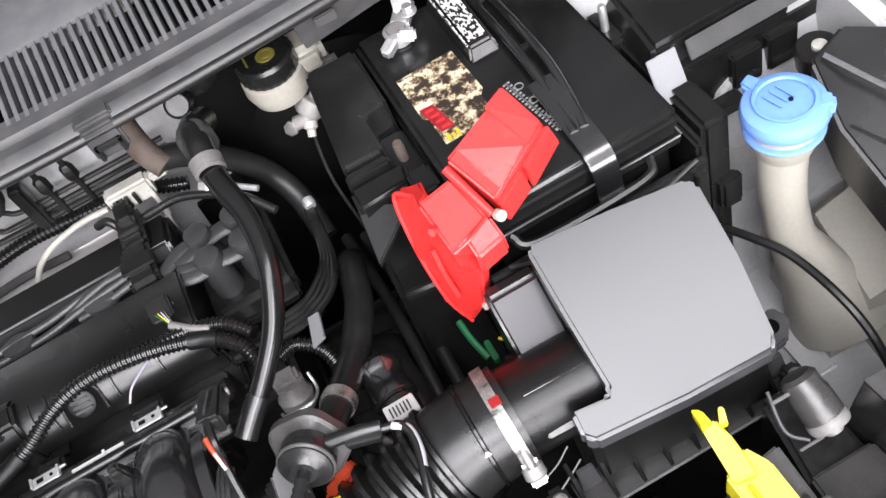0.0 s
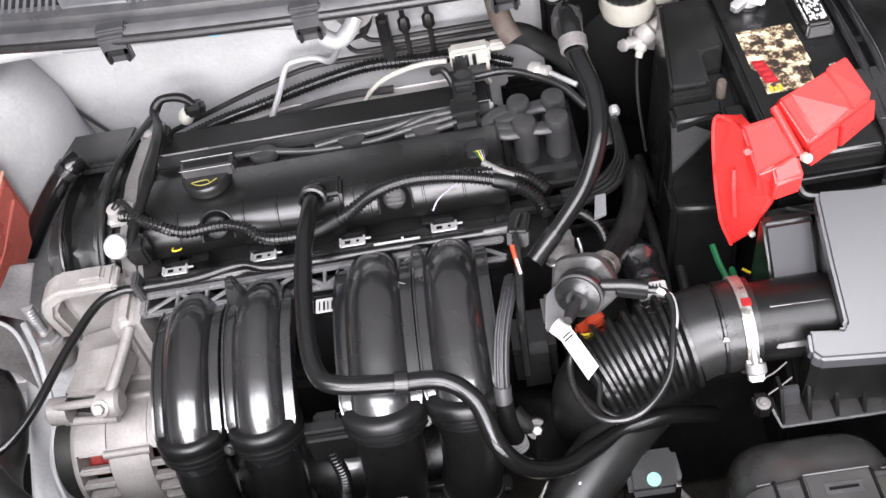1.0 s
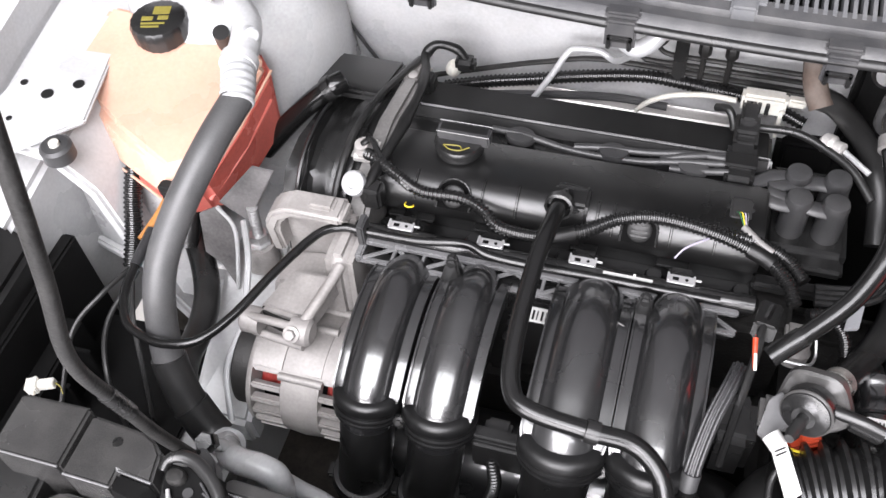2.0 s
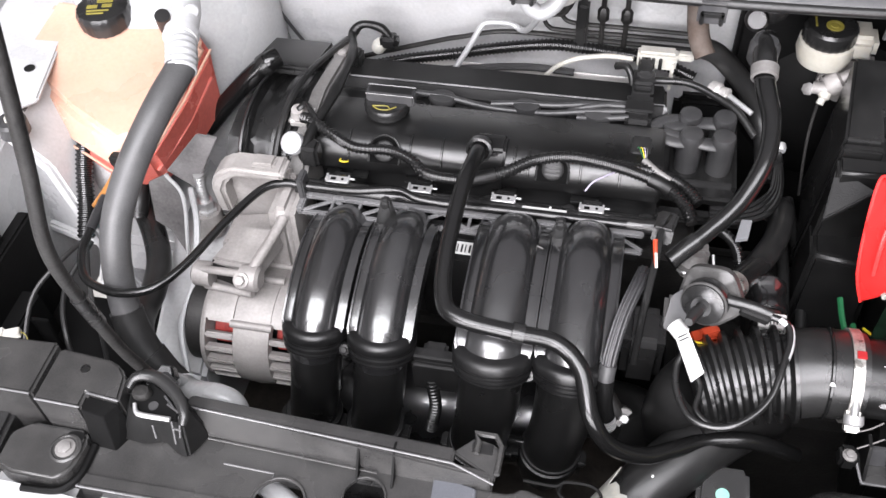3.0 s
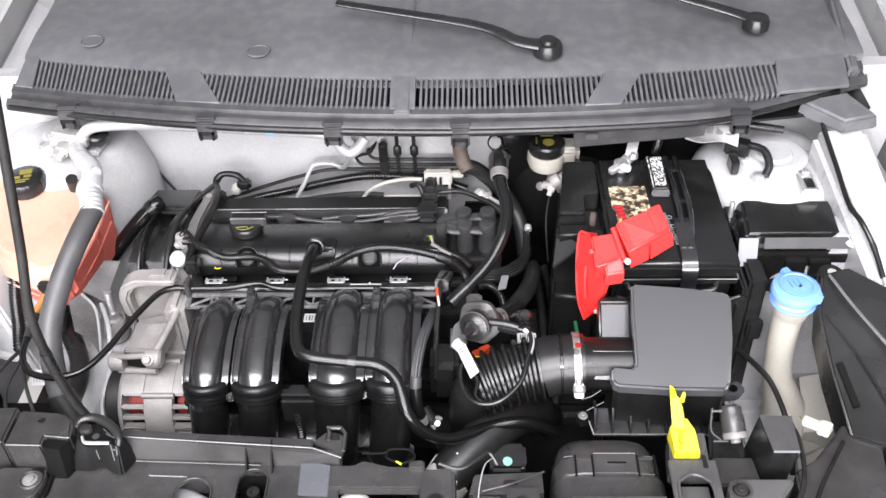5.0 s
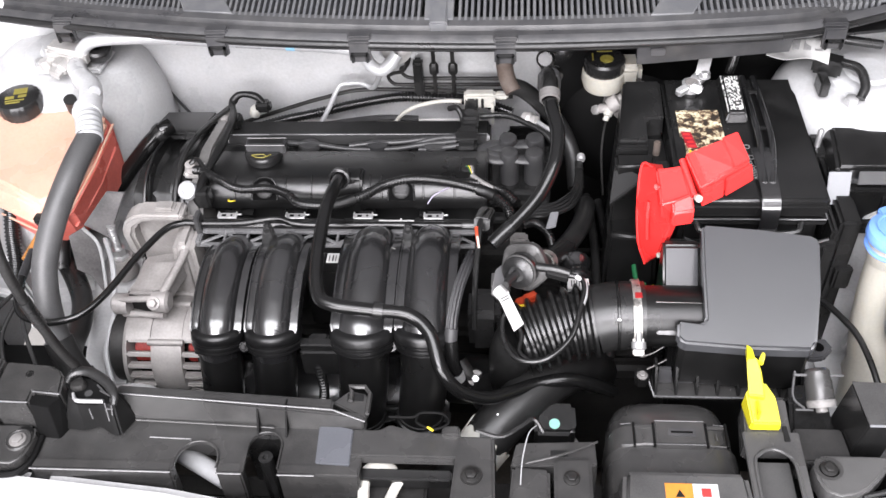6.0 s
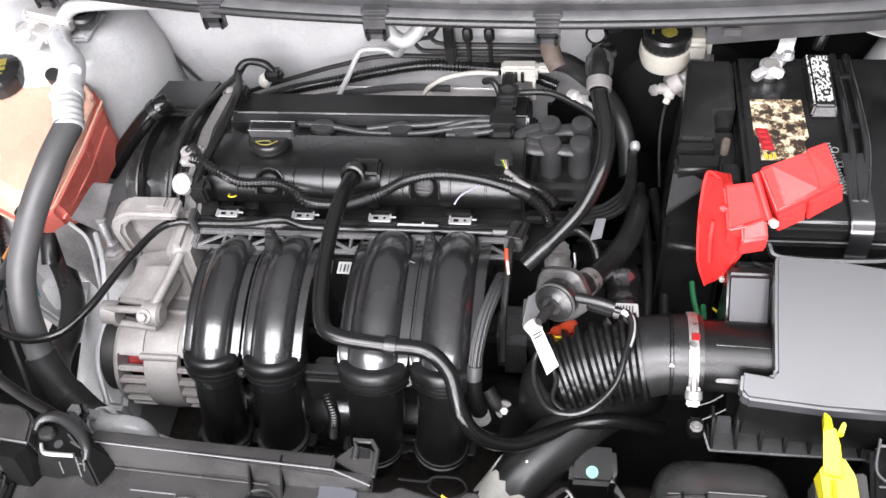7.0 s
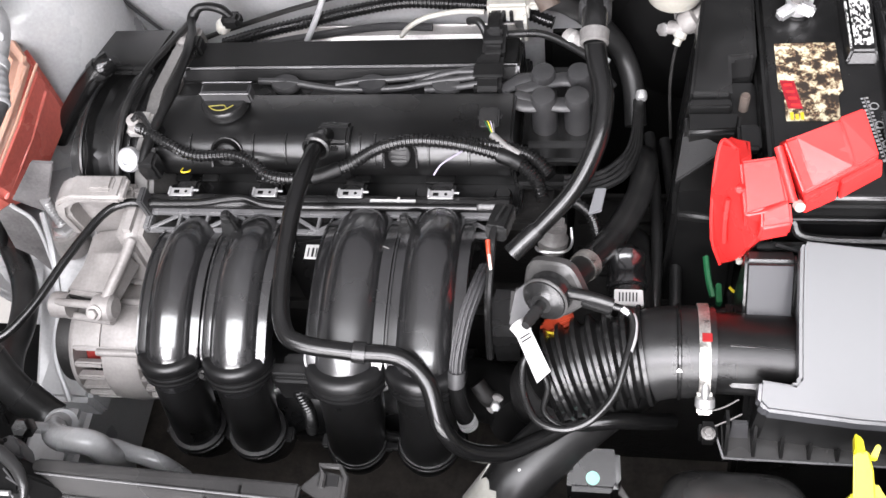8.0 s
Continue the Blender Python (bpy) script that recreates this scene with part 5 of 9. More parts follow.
    part("catch", join(box(-0.0035, 0.0035, -0.004, 0.004, 0, 0.004, 0.001, m=pose(0.2245, -0.060, 0.899, -20, -10, -20)), box(-0.002, 0.002, -0.006, -0.003, 0, 0.006, 0.0006, m=pose(0.2245, -0.060, 0.899, -20, -10, -20))), RED, r)
    # block at the front of the bridge
    part("nub", hexa([(0.2400, -0.0870, 0.864), (0.2655, -0.0790, 0.862), (0.2655, -0.0600, 0.866), (0.2400, -0.0640, 0.866)], [(0.2405, -0.0880, 0.886), (0.2640, -0.0835, 0.887), (0.2615, -0.0690, 0.898), (0.2395, -0.0740, 0.896)], 0, 0, 0.0022, 3), RED, r)
    part("stud", lathe([(0.0042, 0), (0.0042, 0.006), (0.003, 0.007), (0, 0.007)], along((0.2675, -0.0690, 0.893), (0.2700, -0.0790, 0.898)), 12), WHITEPL, r, "pale catch stud")
    part("stud", lathe([(0.0030, 0), (0.0030, 0.005), (0, 0.006)], along((0.2350, -0.0640, 0.800), (0.2360, -0.0720, 0.802)), 12), WHITEPL, r, "pale catch stud")


terminal_cover()


def module_box():
    m = thing("fuse_module", "black stepped plastic cover beside the battery", "cover")
    part("rear_block", hexa([(0.184, 0.060), (0.229, 0.060), (0.229, 0.096), (0.252, 0.098), (0.252, 0.172), (0.196, 0.172)], [(0.192, 0.064, 0.868), (0.228, 0.064, 0.868), (0.228, 0.099, 0.876), (0.250, 0.101, 0.877), (0.250, 0.169, 0.884), (0.204, 0.169, 0.884)], 0.70, 0.884, 0.003), BLACK, m)
    part("ledge", hexa([(0.181, 0.052), (0.229, 0.052), (0.229, 0.062), (0.182, 0.062)], [(0.190, 0.054, 0.863), (0.228, 0.054, 0.863), (0.228, 0.062, 0.865), (0.191, 0.062, 0.865)], 0.70, 0.86, 0.002), DEEP, m)
    part("front_wedge", hexa([(0.181, 0.020), (0.240, 0.028), (0.246, 0.054), (0.182, 0.054)], [(0.188, 0.032, 0.853), (0.234, 0.034, 0.853), (0.238, 0.054, 0.857), (0.188, 0.054, 0.857)], 0.66, 0.85, 0.004, 3), DEEP, m)
    facet = [(0.181, 0.004, 0.818), (0.224, 0.024, 0.842), (0.188, 0.044, 0.850)]
    part("facet", hexa([(x, y, z - 0.006) for x, y, z in facet], facet, 0, 0, 0.001), TEXBLK, m, "textured triangular facet")
    part("lower_body", hexa([(0.176, -0.012), (0.248, -0.026), (0.250, 0.052), (0.180, 0.050)], [(0.182, 0.000), (0.244, -0.008), (0.248, 0.050), (0.184, 0.050)], 0.62, 0.770, 0.006, 3), DEEP, m)
    part("shelf", box(0.229, 0.252, 0.046, 0.098, 0.70, 0.845, 0.002), MATTE, m)
    part("lug", box(0.232, 0.252, 0.012, 0.040, 0.846, 0.858, 0.003), BLACK, m)
    b = part("terminal_stud", lathe([(0.0045, 0.844), (0.0045, 0.862), (0.0035, 0.864), (0, 0.864)], Matrix.Translation((0.240, 0.066, 0)), 16), BROWN, m, "copper coloured stud")


module_box()
tray = thing("battery_tray", "black plastic battery tray with vertical ribs", "tray")
part("wall_front", box(0.245, 0.435, -0.066, -0.058, 0.60, 0.822, 0.003), BLACK, tray)
part("wall_side", box(0.428, 0.436, -0.062, 0.20, 0.60, 0.835, 0.003), BLACK, tray)
part("floor", box(0.245, 0.436, -0.066, 0.20, 0.63, 0.655, 0.004), BLACK, tray)
part("ledge_line", tube([(0.262, -0.0665, 0.828), (0.285, -0.0665, 0.816), (0.34, -0.0665, 0.815), (0.40, -0.0665, 0.817), (0.424, -0.0665, 0.828)], 0.0016, seg=6, smooth=False), GREYRUB, tray)
for i in range(6):
    part("rib", box(0.255 + i * 0.033, 0.259 + i * 0.033, -0.072, -0.066, 0.61, 0.815, 0.001), BLACK, tray)


def fuse_box():
    f = thing("fuse_box", "black plastic fuse box with a hinged lid behind the washer bottle", "fuse box")
    part("lid", hexa([(0.437, 0.008), (0.582, 0.008), (0.588, 0.100), (0.446, 0.104)], [(0.445, 0.018), (0.574, 0.018), (0.580, 0.094), (0.454, 0.098)], 0.842, 0.864, 0.004), BLACK, f)
    part("body", box(0.438, 0.586, 0.000, 0.102, 0.70, 0.845, 0.004), MATTE, f)
    part("lid_ridge", hexa([(0.464, -0.002, 0.854), (0.582, -0.002, 0.854), (0.578, 0.010, 0.864), (0.467, 0.010, 0.864)], [(0.464, -0.004, 0.856), (0.582, -0.004, 0.856), (0.578, 0.008, 0.866), (0.467, 0.008, 0.866)], 0, 0, 0.0006), GREYRUB, f, "paler front edge of the lid")
    part("side_plate", hexa([(0.430, -0.012, 0.832), (0.456, -0.012, 0.832), (0.460, 0.014, 0.860), (0.434, 0.014, 0.860)], [(0.430, -0.014, 0.834), (0.456, -0.014, 0.834), (0.460, 0.012, 0.862), (0.434, 0.012, 0.862)], 0, 0, 0.0006), GREYPL, f, "pale grey side plate")
    for x in (0.512, 0.545):
        part("catch", join(box(x - 0.014, x + 0.014, -0.008, 0.002, 0.800, 0.836, 0.002), box(x - 0.010, x + 0.010, -0.011, -0.007, 0.806, 0.812, 0.001)), BLACK, f)
    for i in range(2):
        part("emblem_bar", box(0.515 + i * 0.010, 0.518 + i * 0.010, 0.06, 0.082, 0.8638, 0.8645, 0.0003), BLACK, f)
    part("ear", box(0.430, 0.447, 0.06, 0.104, 0.83, 0.848, 0.003), BLACK, f)
    part("stud", lathe([(0.0035, 0.845), (0.0035, 0.872), (0.0025, 0.874), (0, 0.874)], Matrix.Translation((0.4365, 0.078, 0)), 12), STEEL, f, "bright threaded stud")


fuse_box()
bracket = thing("cable_trunking", "black plastic trunking running down beside the battery", "trunking")
part("upright", box(0.438, 0.462, -0.055, -0.004, 0.62, 0.842, 0.004), BLACK, bracket)
part("arm", box(0.440, 0.500, -0.020, -0.006, 0.79, 0.806, 0.003), BLACK, bracket)
part("clip", box(0.446, 0.466, -0.064, -0.052, 0.74, 0.775, 0.003), BLACK, bracket)


# ---- air intake ----
def airbox():
    a = thing("air_filter_box", "black air filter box with a large smooth grey-black lid", "air filter")
    edge = [(0.275, -0.088), (0.335, -0.0950), (0.391, -0.1040), (0.3965, -0.1100), (0.3925, -0.160), (0.3835, -0.2115), (0.3775, -0.2190), (0.314, -0.2160), (0.247, -0.2095), (0.2405, -0.2030), (0.2420, -0.1870), (0.2680, -0.1905), (0.2715, -0.1865), (0.2715, -0.140), (0.2725, -0.0930)]
    mid_p = Vector((0.325, -0.150))

    def ring(grow, drop):
        """The lid's outline on its slope, widened by a share and lowered."""
        pts = [mid_p + (Vector(p) - mid_p) * grow for p in edge]
        return [(p.x, p.y, 0.871 + 0.4786 * (p.y + 0.104) + 0.057 * (p.x - 0.399) - drop) for p in pts]

    # skirt, lower box and ribs have their shade put into the black
    part("lid_skirt", hexa([p[:2] for p in ring(0.95, 0)], ring(0.95, 0.013), 0.742, 0.85, 0), DEEP, a)
    part("lid", hexa(ring(1.012, 0.0140), ring(0.995, 0), 0, 0, 0.0085, 6), LID, a, "smooth raised lid")
    part("lower_box", hexa([(0.246, -0.198), (0.388, -0.204), (0.400, -0.10), (0.262, -0.08)], [(0.238, -0.192), (0.392, -0.198), (0.404, -0.096), (0.256, -0.076)], 0.55, 0.742, 0.005), DEEP, a)
    part("shelf", box(0.222, 0.400, -0.2220, -0.192, 0.7285, 0.7335, 0.001), PANEL, a, "ribbed shelf below the lid")
    edge_glints(a, RAILGLINT, [(0.2225, -0.2222, 0.7335), (0.399, -0.2222, 0.7335)], [(0.2225, -0.2222, 0.7335), (0.2140, -0.2000, 0.7480)], r=0.0011)
    for i in range(8):
        x = 0.2245 + i * 0.0225
        part("rib", hexa([(x - 0.0014, -0.220), (x + 0.0014, -0.220), (x + 0.0014, -0.190), (x - 0.0014, -0.190)], [(x - 0.0014, -0.203), (x + 0.0014, -0.203), (x + 0.0014, -0.190), (x - 0.0014, -0.190)], 0.7335, 0.762, 0), DEEP, a, smooth=False)
        part("pocket_wall", hexa([(x + 0.0030, -0.204), (x + 0.0195, -0.204), (x + 0.0195, -0.200), (x + 0.0030, -0.200)], [(x + 0.0045, -0.198), (x + 0.0175, -0.198), (x + 0.0175, -0.194), (x + 0.0045, -0.194)], 0.7335, 0.752, 0.0006), DARKGREY, a, smooth=False)
    part("step_box", prism([(-0.136, 0.74), (-0.131, 0.799), (-0.090, 0.838), (-0.078, 0.838), (-0.078, 0.74)], "x", 0.2345, 0.276, 0.003, 3), BLACK, a)
    part("step_panel", prism([(-0.1275, 0.8043), (-0.0925, 0.8376), (-0.0932, 0.8383), (-0.1282, 0.8050)], "x", 0.2370, 0.2725, 0.0003, 1), STEPP, a, "flat grey panel on the step")
    part("step_base", box(0.226, 0.280, -0.142, -0.078, 0.715, 0.745, 0.004), BLACK, a)
    # outlet pipe and its reinforcing plate
    part("outlet_pipe", tube([(0.196, -0.148, 0.784), (0.24, -0.149, 0.786), (0.292, -0.152, 0.788)], 0.0345, seg=32), DEEP, a)
    part("sensor_plate", hexa([(0.222, -0.181, 0.790), (0.282, -0.185, 0.792), (0.282, -0.160, 0.814), (0.222, -0.157, 0.812)], [(0.223, -0.1835, 0.7945), (0.2815, -0.1875, 0.7965), (0.2815, -0.1625, 0.8185), (0.223, -0.1595, 0.8165)], 0, 0, 0.001), SHEENPN, a)
    part("plate_edge", tube([(0.222, -0.157, 0.8175), (0.282, -0.160, 0.8195)], 0.0015, seg=6), GLOSS, a)
    for x, y in ((0.209, -0.206), (0.398, -0.215), (0.405, -0.120)):
        part("screw_ear", box(x - 0.007, x + 0.008, y - 0.007, y + 0.010, 0.735, 0.752, 0.003), DEEP, a)
        bolt(a, (x, y - 0.002, 0.752), 0.004, 0.005, material=BRACK)
    part("wire_spring", tube([(0.207, -0.196, 0.770), (0.220, -0.192, 0.772), (0.232, -0.186, 0.776)], 0.0007, seg=6), BRACK, a, "thin bent wire spring")
    part("wire_spring", tube([(0.214, -0.203, 0.757), (0.226, -0.198, 0.760), (0.236, -0.193, 0.762)], 0.0007, seg=6), BRACK, a, "thin bent wire spring")


airbox()


def bellows():
    b = thing("intake_bellows", "ribbed black rubber intake bellows between engine and filter box", "air hose")
    pts = [(0.072, -0.1690, 0.762), (0.090, -0.1630, 0.766), (0.110, -0.1580, 0.771), (0.134, -0.1530, 0.776), (0.158, -0.1505, 0.780)]
    part("bellows", tube(pts, (0.0425, 0.0440), seg=48, ribs=(0.0128, 0.0078)), BELLOW, b)
    part("cuff", tube([(0.157, -0.151, 0.779), (0.172, -0.1485, 0.7825), (0.188, -0.148, 0.784), (0.212, -0.148, 0.7845)], 0.0392, seg=32), RUBBER, b)
    part("inlet_cuff", tube([(0.058, -0.155, 0.665), (0.060, -0.162, 0.712), (0.068, -0.1675, 0.748), (0.080, -0.166, 0.763)], (0.022, 0.024, 0.029, 0.034), seg=32), DEEP, b)
    part("cuff_ridge", lathe([(0.039, -0.002), (0.0412, -0.001), (0.0412, 0.001), (0.039, 0.002)], along((0.183, -0.148, 0.7838), (0.20, -0.148, 0.7845)), 32), SHINYRUB, b)
    part("inspection_mark", prism([(0.0, 0.0), (0.005, 0.0), (0.0025, 0.005)], "z", 0, 0.0006, 0, m=pose(0.1790, -0.1790, 0.8105, 40, 0, 0)), WMARK, b, "small white triangle mark", smooth=False)
    c = thing("hose_clamp", "silver worm-drive clamp round the intake cuff", "clamp")
    m = along((0.203, -0.148, 0.7843), (0.22, -0.148, 0.785))
    part("band", lathe([(0.0395, -0.0045), (0.0416, -0.0045), (0.0416, 0.0045), (0.0395, 0.0045)], m, 40), CLAMPM, c)
    part("screw_housing", box(-0.006, 0.006, -0.016, 0.004, -0.005, 0.005, 0.0015, m=pose(0.203, -0.188, 0.787, 35, 0, 0)), CLAMPM, c)
    part("screw", lathe([(0.0035, -0.012), (0.0035, 0.006), (0.0078, 0.006), (0.0082, 0.013), (0.0065, 0.015), (0, 0.015)], along((0.203, -0.188, 0.796), (0.203, -0.200, 0.786)), 20), STEEL, c)
    part("paint_dab", box(0.1990, 0.2070, -0.158, -0.150, 0.8245, 0.8262, 0.0006, m=None), REDDAB, c, "red paint dab")


bellows()


def purge_valve():
    p = thing("purge_valve", "round grey-black purge valve on a bracket", "valve")
    m = along((0.078, -0.112, 0.826), (0.066, -0.140, 0.838))
    part("bracket", lathe([(0.0265, -0.008), (0.0285, -0.006), (0.0285, 0.001), (0.026, 0.003), (0, 0.003)], m, 32, (5, 0.05)), VALVEG, p)
    leg = [(0.040, -0.140, 0.806), (0.050, -0.146, 0.806), (0.066, -0.128, 0.818), (0.054, -0.108, 0.824), (0.045, -0.116, 0.822)]
    part("bracket_leg", hexa(leg, [(x, y, z + 0.003) for x, y, z in leg], 0, 0, 0.001), DARKGREY, p)
    part("ear", box(0.040, 0.062, -0.135, -0.105, 0.800, 0.815, 0.004), VALVEG, p)
    part("drum", lathe([(0.0185, 0.002), (0.0200, 0.006), (0.0200, 0.018), (0.0185, 0.021), (0.013, 0.0225), (0.009, 0.026), (0, 0.026)], m, 36), BLACK, p)
    part("drum_ring", lathe([(0.0198, 0.0165), (0.0206, 0.0172), (0.0206, 0.0186), (0.0192, 0.0200)], m, 36), VALVEG, p)
    part("nozzle", join(lathe([(0.0050, 0.024), (0.0044, 0.034), (0.0056, 0.035), (0.0042, 0.040), (0.0054, 0.041), (0.0040, 0.046), (0.0052, 0.047), (0.0036, 0.056), (0, 0.056)], m, 18)), BLACK, p)
    part("plug_arm", tube([(0.088, -0.122, 0.836), (0.112, -0.128, 0.838), (0.128, -0.132, 0.836)], (0.0052, 0.0042), seg=12), MATTE, p)
    part("plug", box(-0.010, 0.016, -0.006, 0.006, -0.005, 0.005, 0.0015, m=pose(0.112, -0.130, 0.834, 10, 5, -15)), BLACK, p)
    hose("valve_cable", [(0.128, -0.133, 0.834), (0.141, -0.138, 0.833), (0.144, -0.153, 0.830), (0.138, -0.178, 0.825), (0.130, -0.203, 0.815), (0.112, -0.222, 0.806), (0.090, -0.229, 0.800), (0.068, -0.222, 0.798), (0.056, -0.200, 0.800), (0.054, -0.178, 0.806), (0.060, -0.165, 0.812)], 0.0032, LOOM, "thin taped cable looping in front of the bellows", "cable", seg=10)
    hose("valve_cable", [(0.135, -0.135, 0.8345), (0.144, -0.142, 0.832), (0.1445, -0.157, 0.829), (0.141, -0.170, 0.827)], 0.0030, PIPEW, "bare grey end of the valve cable", "cable", seg=10)
    hose("valve_cable", [(0.060, -0.166, 0.808), (0.075, -0.19, 0.80), (0.073, -0.212, 0.795), (0.088, -0.224, 0.794), (0.105, -0.222, 0.797)], 0.0028, LOOM, "thin taped cable looping in front of the bellows", "cable", seg=10)
    t = thing("cable_tag", "long white tape tag wrapped on a cable", "tag")
    part("flag", hexa([(0.0470, -0.1560, 0.8265), (0.0580, -0.1485, 0.8265), (0.0775, -0.1810, 0.8055), (0.0668, -0.1925, 0.8055)], [(0.0470, -0.1560, 0.8273), (0.0580, -0.1485, 0.8273), (0.0775, -0.1810, 0.8063), (0.0668, -0.1925, 0.8063)], 0, 0, 0), PAPER, t, smooth=False)
    part("wrap", tube([(0.0480, -0.147, 0.824), (0.0555, -0.155, 0.822)], 0.0075, seg=14), PAPER, t)
    for i in range(3):
        u = 0.10 + i * 0.07
        p, q = Vector((0.0470, -0.1560, 0.8276)).lerp(Vector((0.0668, -0.1925, 0.8066)), u), Vector((0.0580, -0.1485, 0.8276)).lerp(Vector((0.0775, -0.1810, 0.8066)), u)
        part("print_bar", tube([tuple(p.lerp(q, 0.15)), tuple(p.lerp(q, 0.85))], 0.0007, seg=4), MATTE, t, smooth=False)
    o = thing("orange_connector", "orange-red plastic electrical connector below the purge valve", "connector")
    part("shell", join(box(-0.014, 0.014, -0.007, 0.007, -0.007, 0.007, 0.002, m=pose(0.082, -0.122, 0.776, 0, -8, 22)), box(-0.004, 0.012, -0.005, 0.005, 0.007, 0.011, 0.0015, m=pose(0.082, -0.122, 0.776, 0, -8, 22)), box(-0.018, -0.013, -0.004, 0.004, -0.004, 0.004, 0.001, m=pose(0.082, -0.122, 0.776, 0, -8, 22))), ORANGE, o)
    part("lever", tube([(0.070, -0.134, 0.784), (0.077, -0.136, 0.786), (0.084, -0.133, 0.786)], 0.0012, seg=8), YMARK, o, "yellow locking lever")


purge_valve()


def thermostat():
    h = thing("water_outlet", "black water outlet with a sensor and barcode label", "coolant outlet")
    part("body", tube([(0.150, 0.030, 0.66), (0.143, 0.006, 0.70), (0.144, -0.03, 0.715), (0.150, -0.085, 0.70)], 0.021, seg=24), RUBBER, h)
    part("cap", lathe([(0.017, 0), (0.019, 0.002), (0.019, 0.010), (0.0175, 0.012), (0.0175, 0.026), (0.019, 0.028), (0.019, 0.034), (0.014, 0.040), (0, 0.041)], along((0.1405, -0.078, 0.762), (0.139, -0.040, 0.766)), 28), GLOSS, h)
    part("neck", lathe([(0.0155, 0), (0.016, 0.03), (0, 0.03)], along((0.1425, -0.108, 0.758), (0.1405, -0.078, 0.762)), 24), RUBBER, h)
    part("label", hexa([(0.129, -0.101, 0.771), (0.155, -0.101, 0.771), (0.154, -0.087, 0.774), (0.129, -0.087, 0.774)], [(0.129, -0.101, 0.777), (0.155, -0.101, 0.777), (0.154, -0.087, 0.7805), (0.129, -0.087, 0.7805)], 0, 0, 0.0006), PAPER, h, "white barcode label")
    for i in range(6):
        part("print_bar", hexa([(0.133 + i * 0.003, -0.098, 0.777), (0.1343 + i * 0.003, -0.098, 0.777), (0.1343 + i * 0.003, -0.090, 0.779), (0.133 + i * 0.003, -0.090, 0.779)], [(0.133 + i * 0.003, -0.098, 0.7783), (0.1343 + i * 0.003, -0.098, 0.7783), (0.1343 + i * 0.003, -0.090, 0.7802), (0.133 + i * 0.003, -0.090, 0.7802)], 0, 0, 0), MATTE, h, smooth=False)
    s = thing("temperature_sensor", "grey sensor plug with a wire clip", "sensor")
    part("body", join(lathe([(0.014, 0), (0.015, 0.012), (0.012, 0.016), (0.012, 0.026), (0, 0.027)], along((0.070, -0.028, 0.752), (0.073, -0.016, 0.785)), 22), box(0.060, 0.082, -0.024, -0.008, 0.770, 0.782, 0.003)), BRACK, s)
    part("wire_clip", tube([(0.055, -0.034, 0.762), (0.060, -0.042, 0.768), (0.082, -0.042, 0.768), (0.089, -0.030, 0.764), (0.088, -0.016, 0.770)], 0.0014, seg=6), STEEL, s)


thermostat()


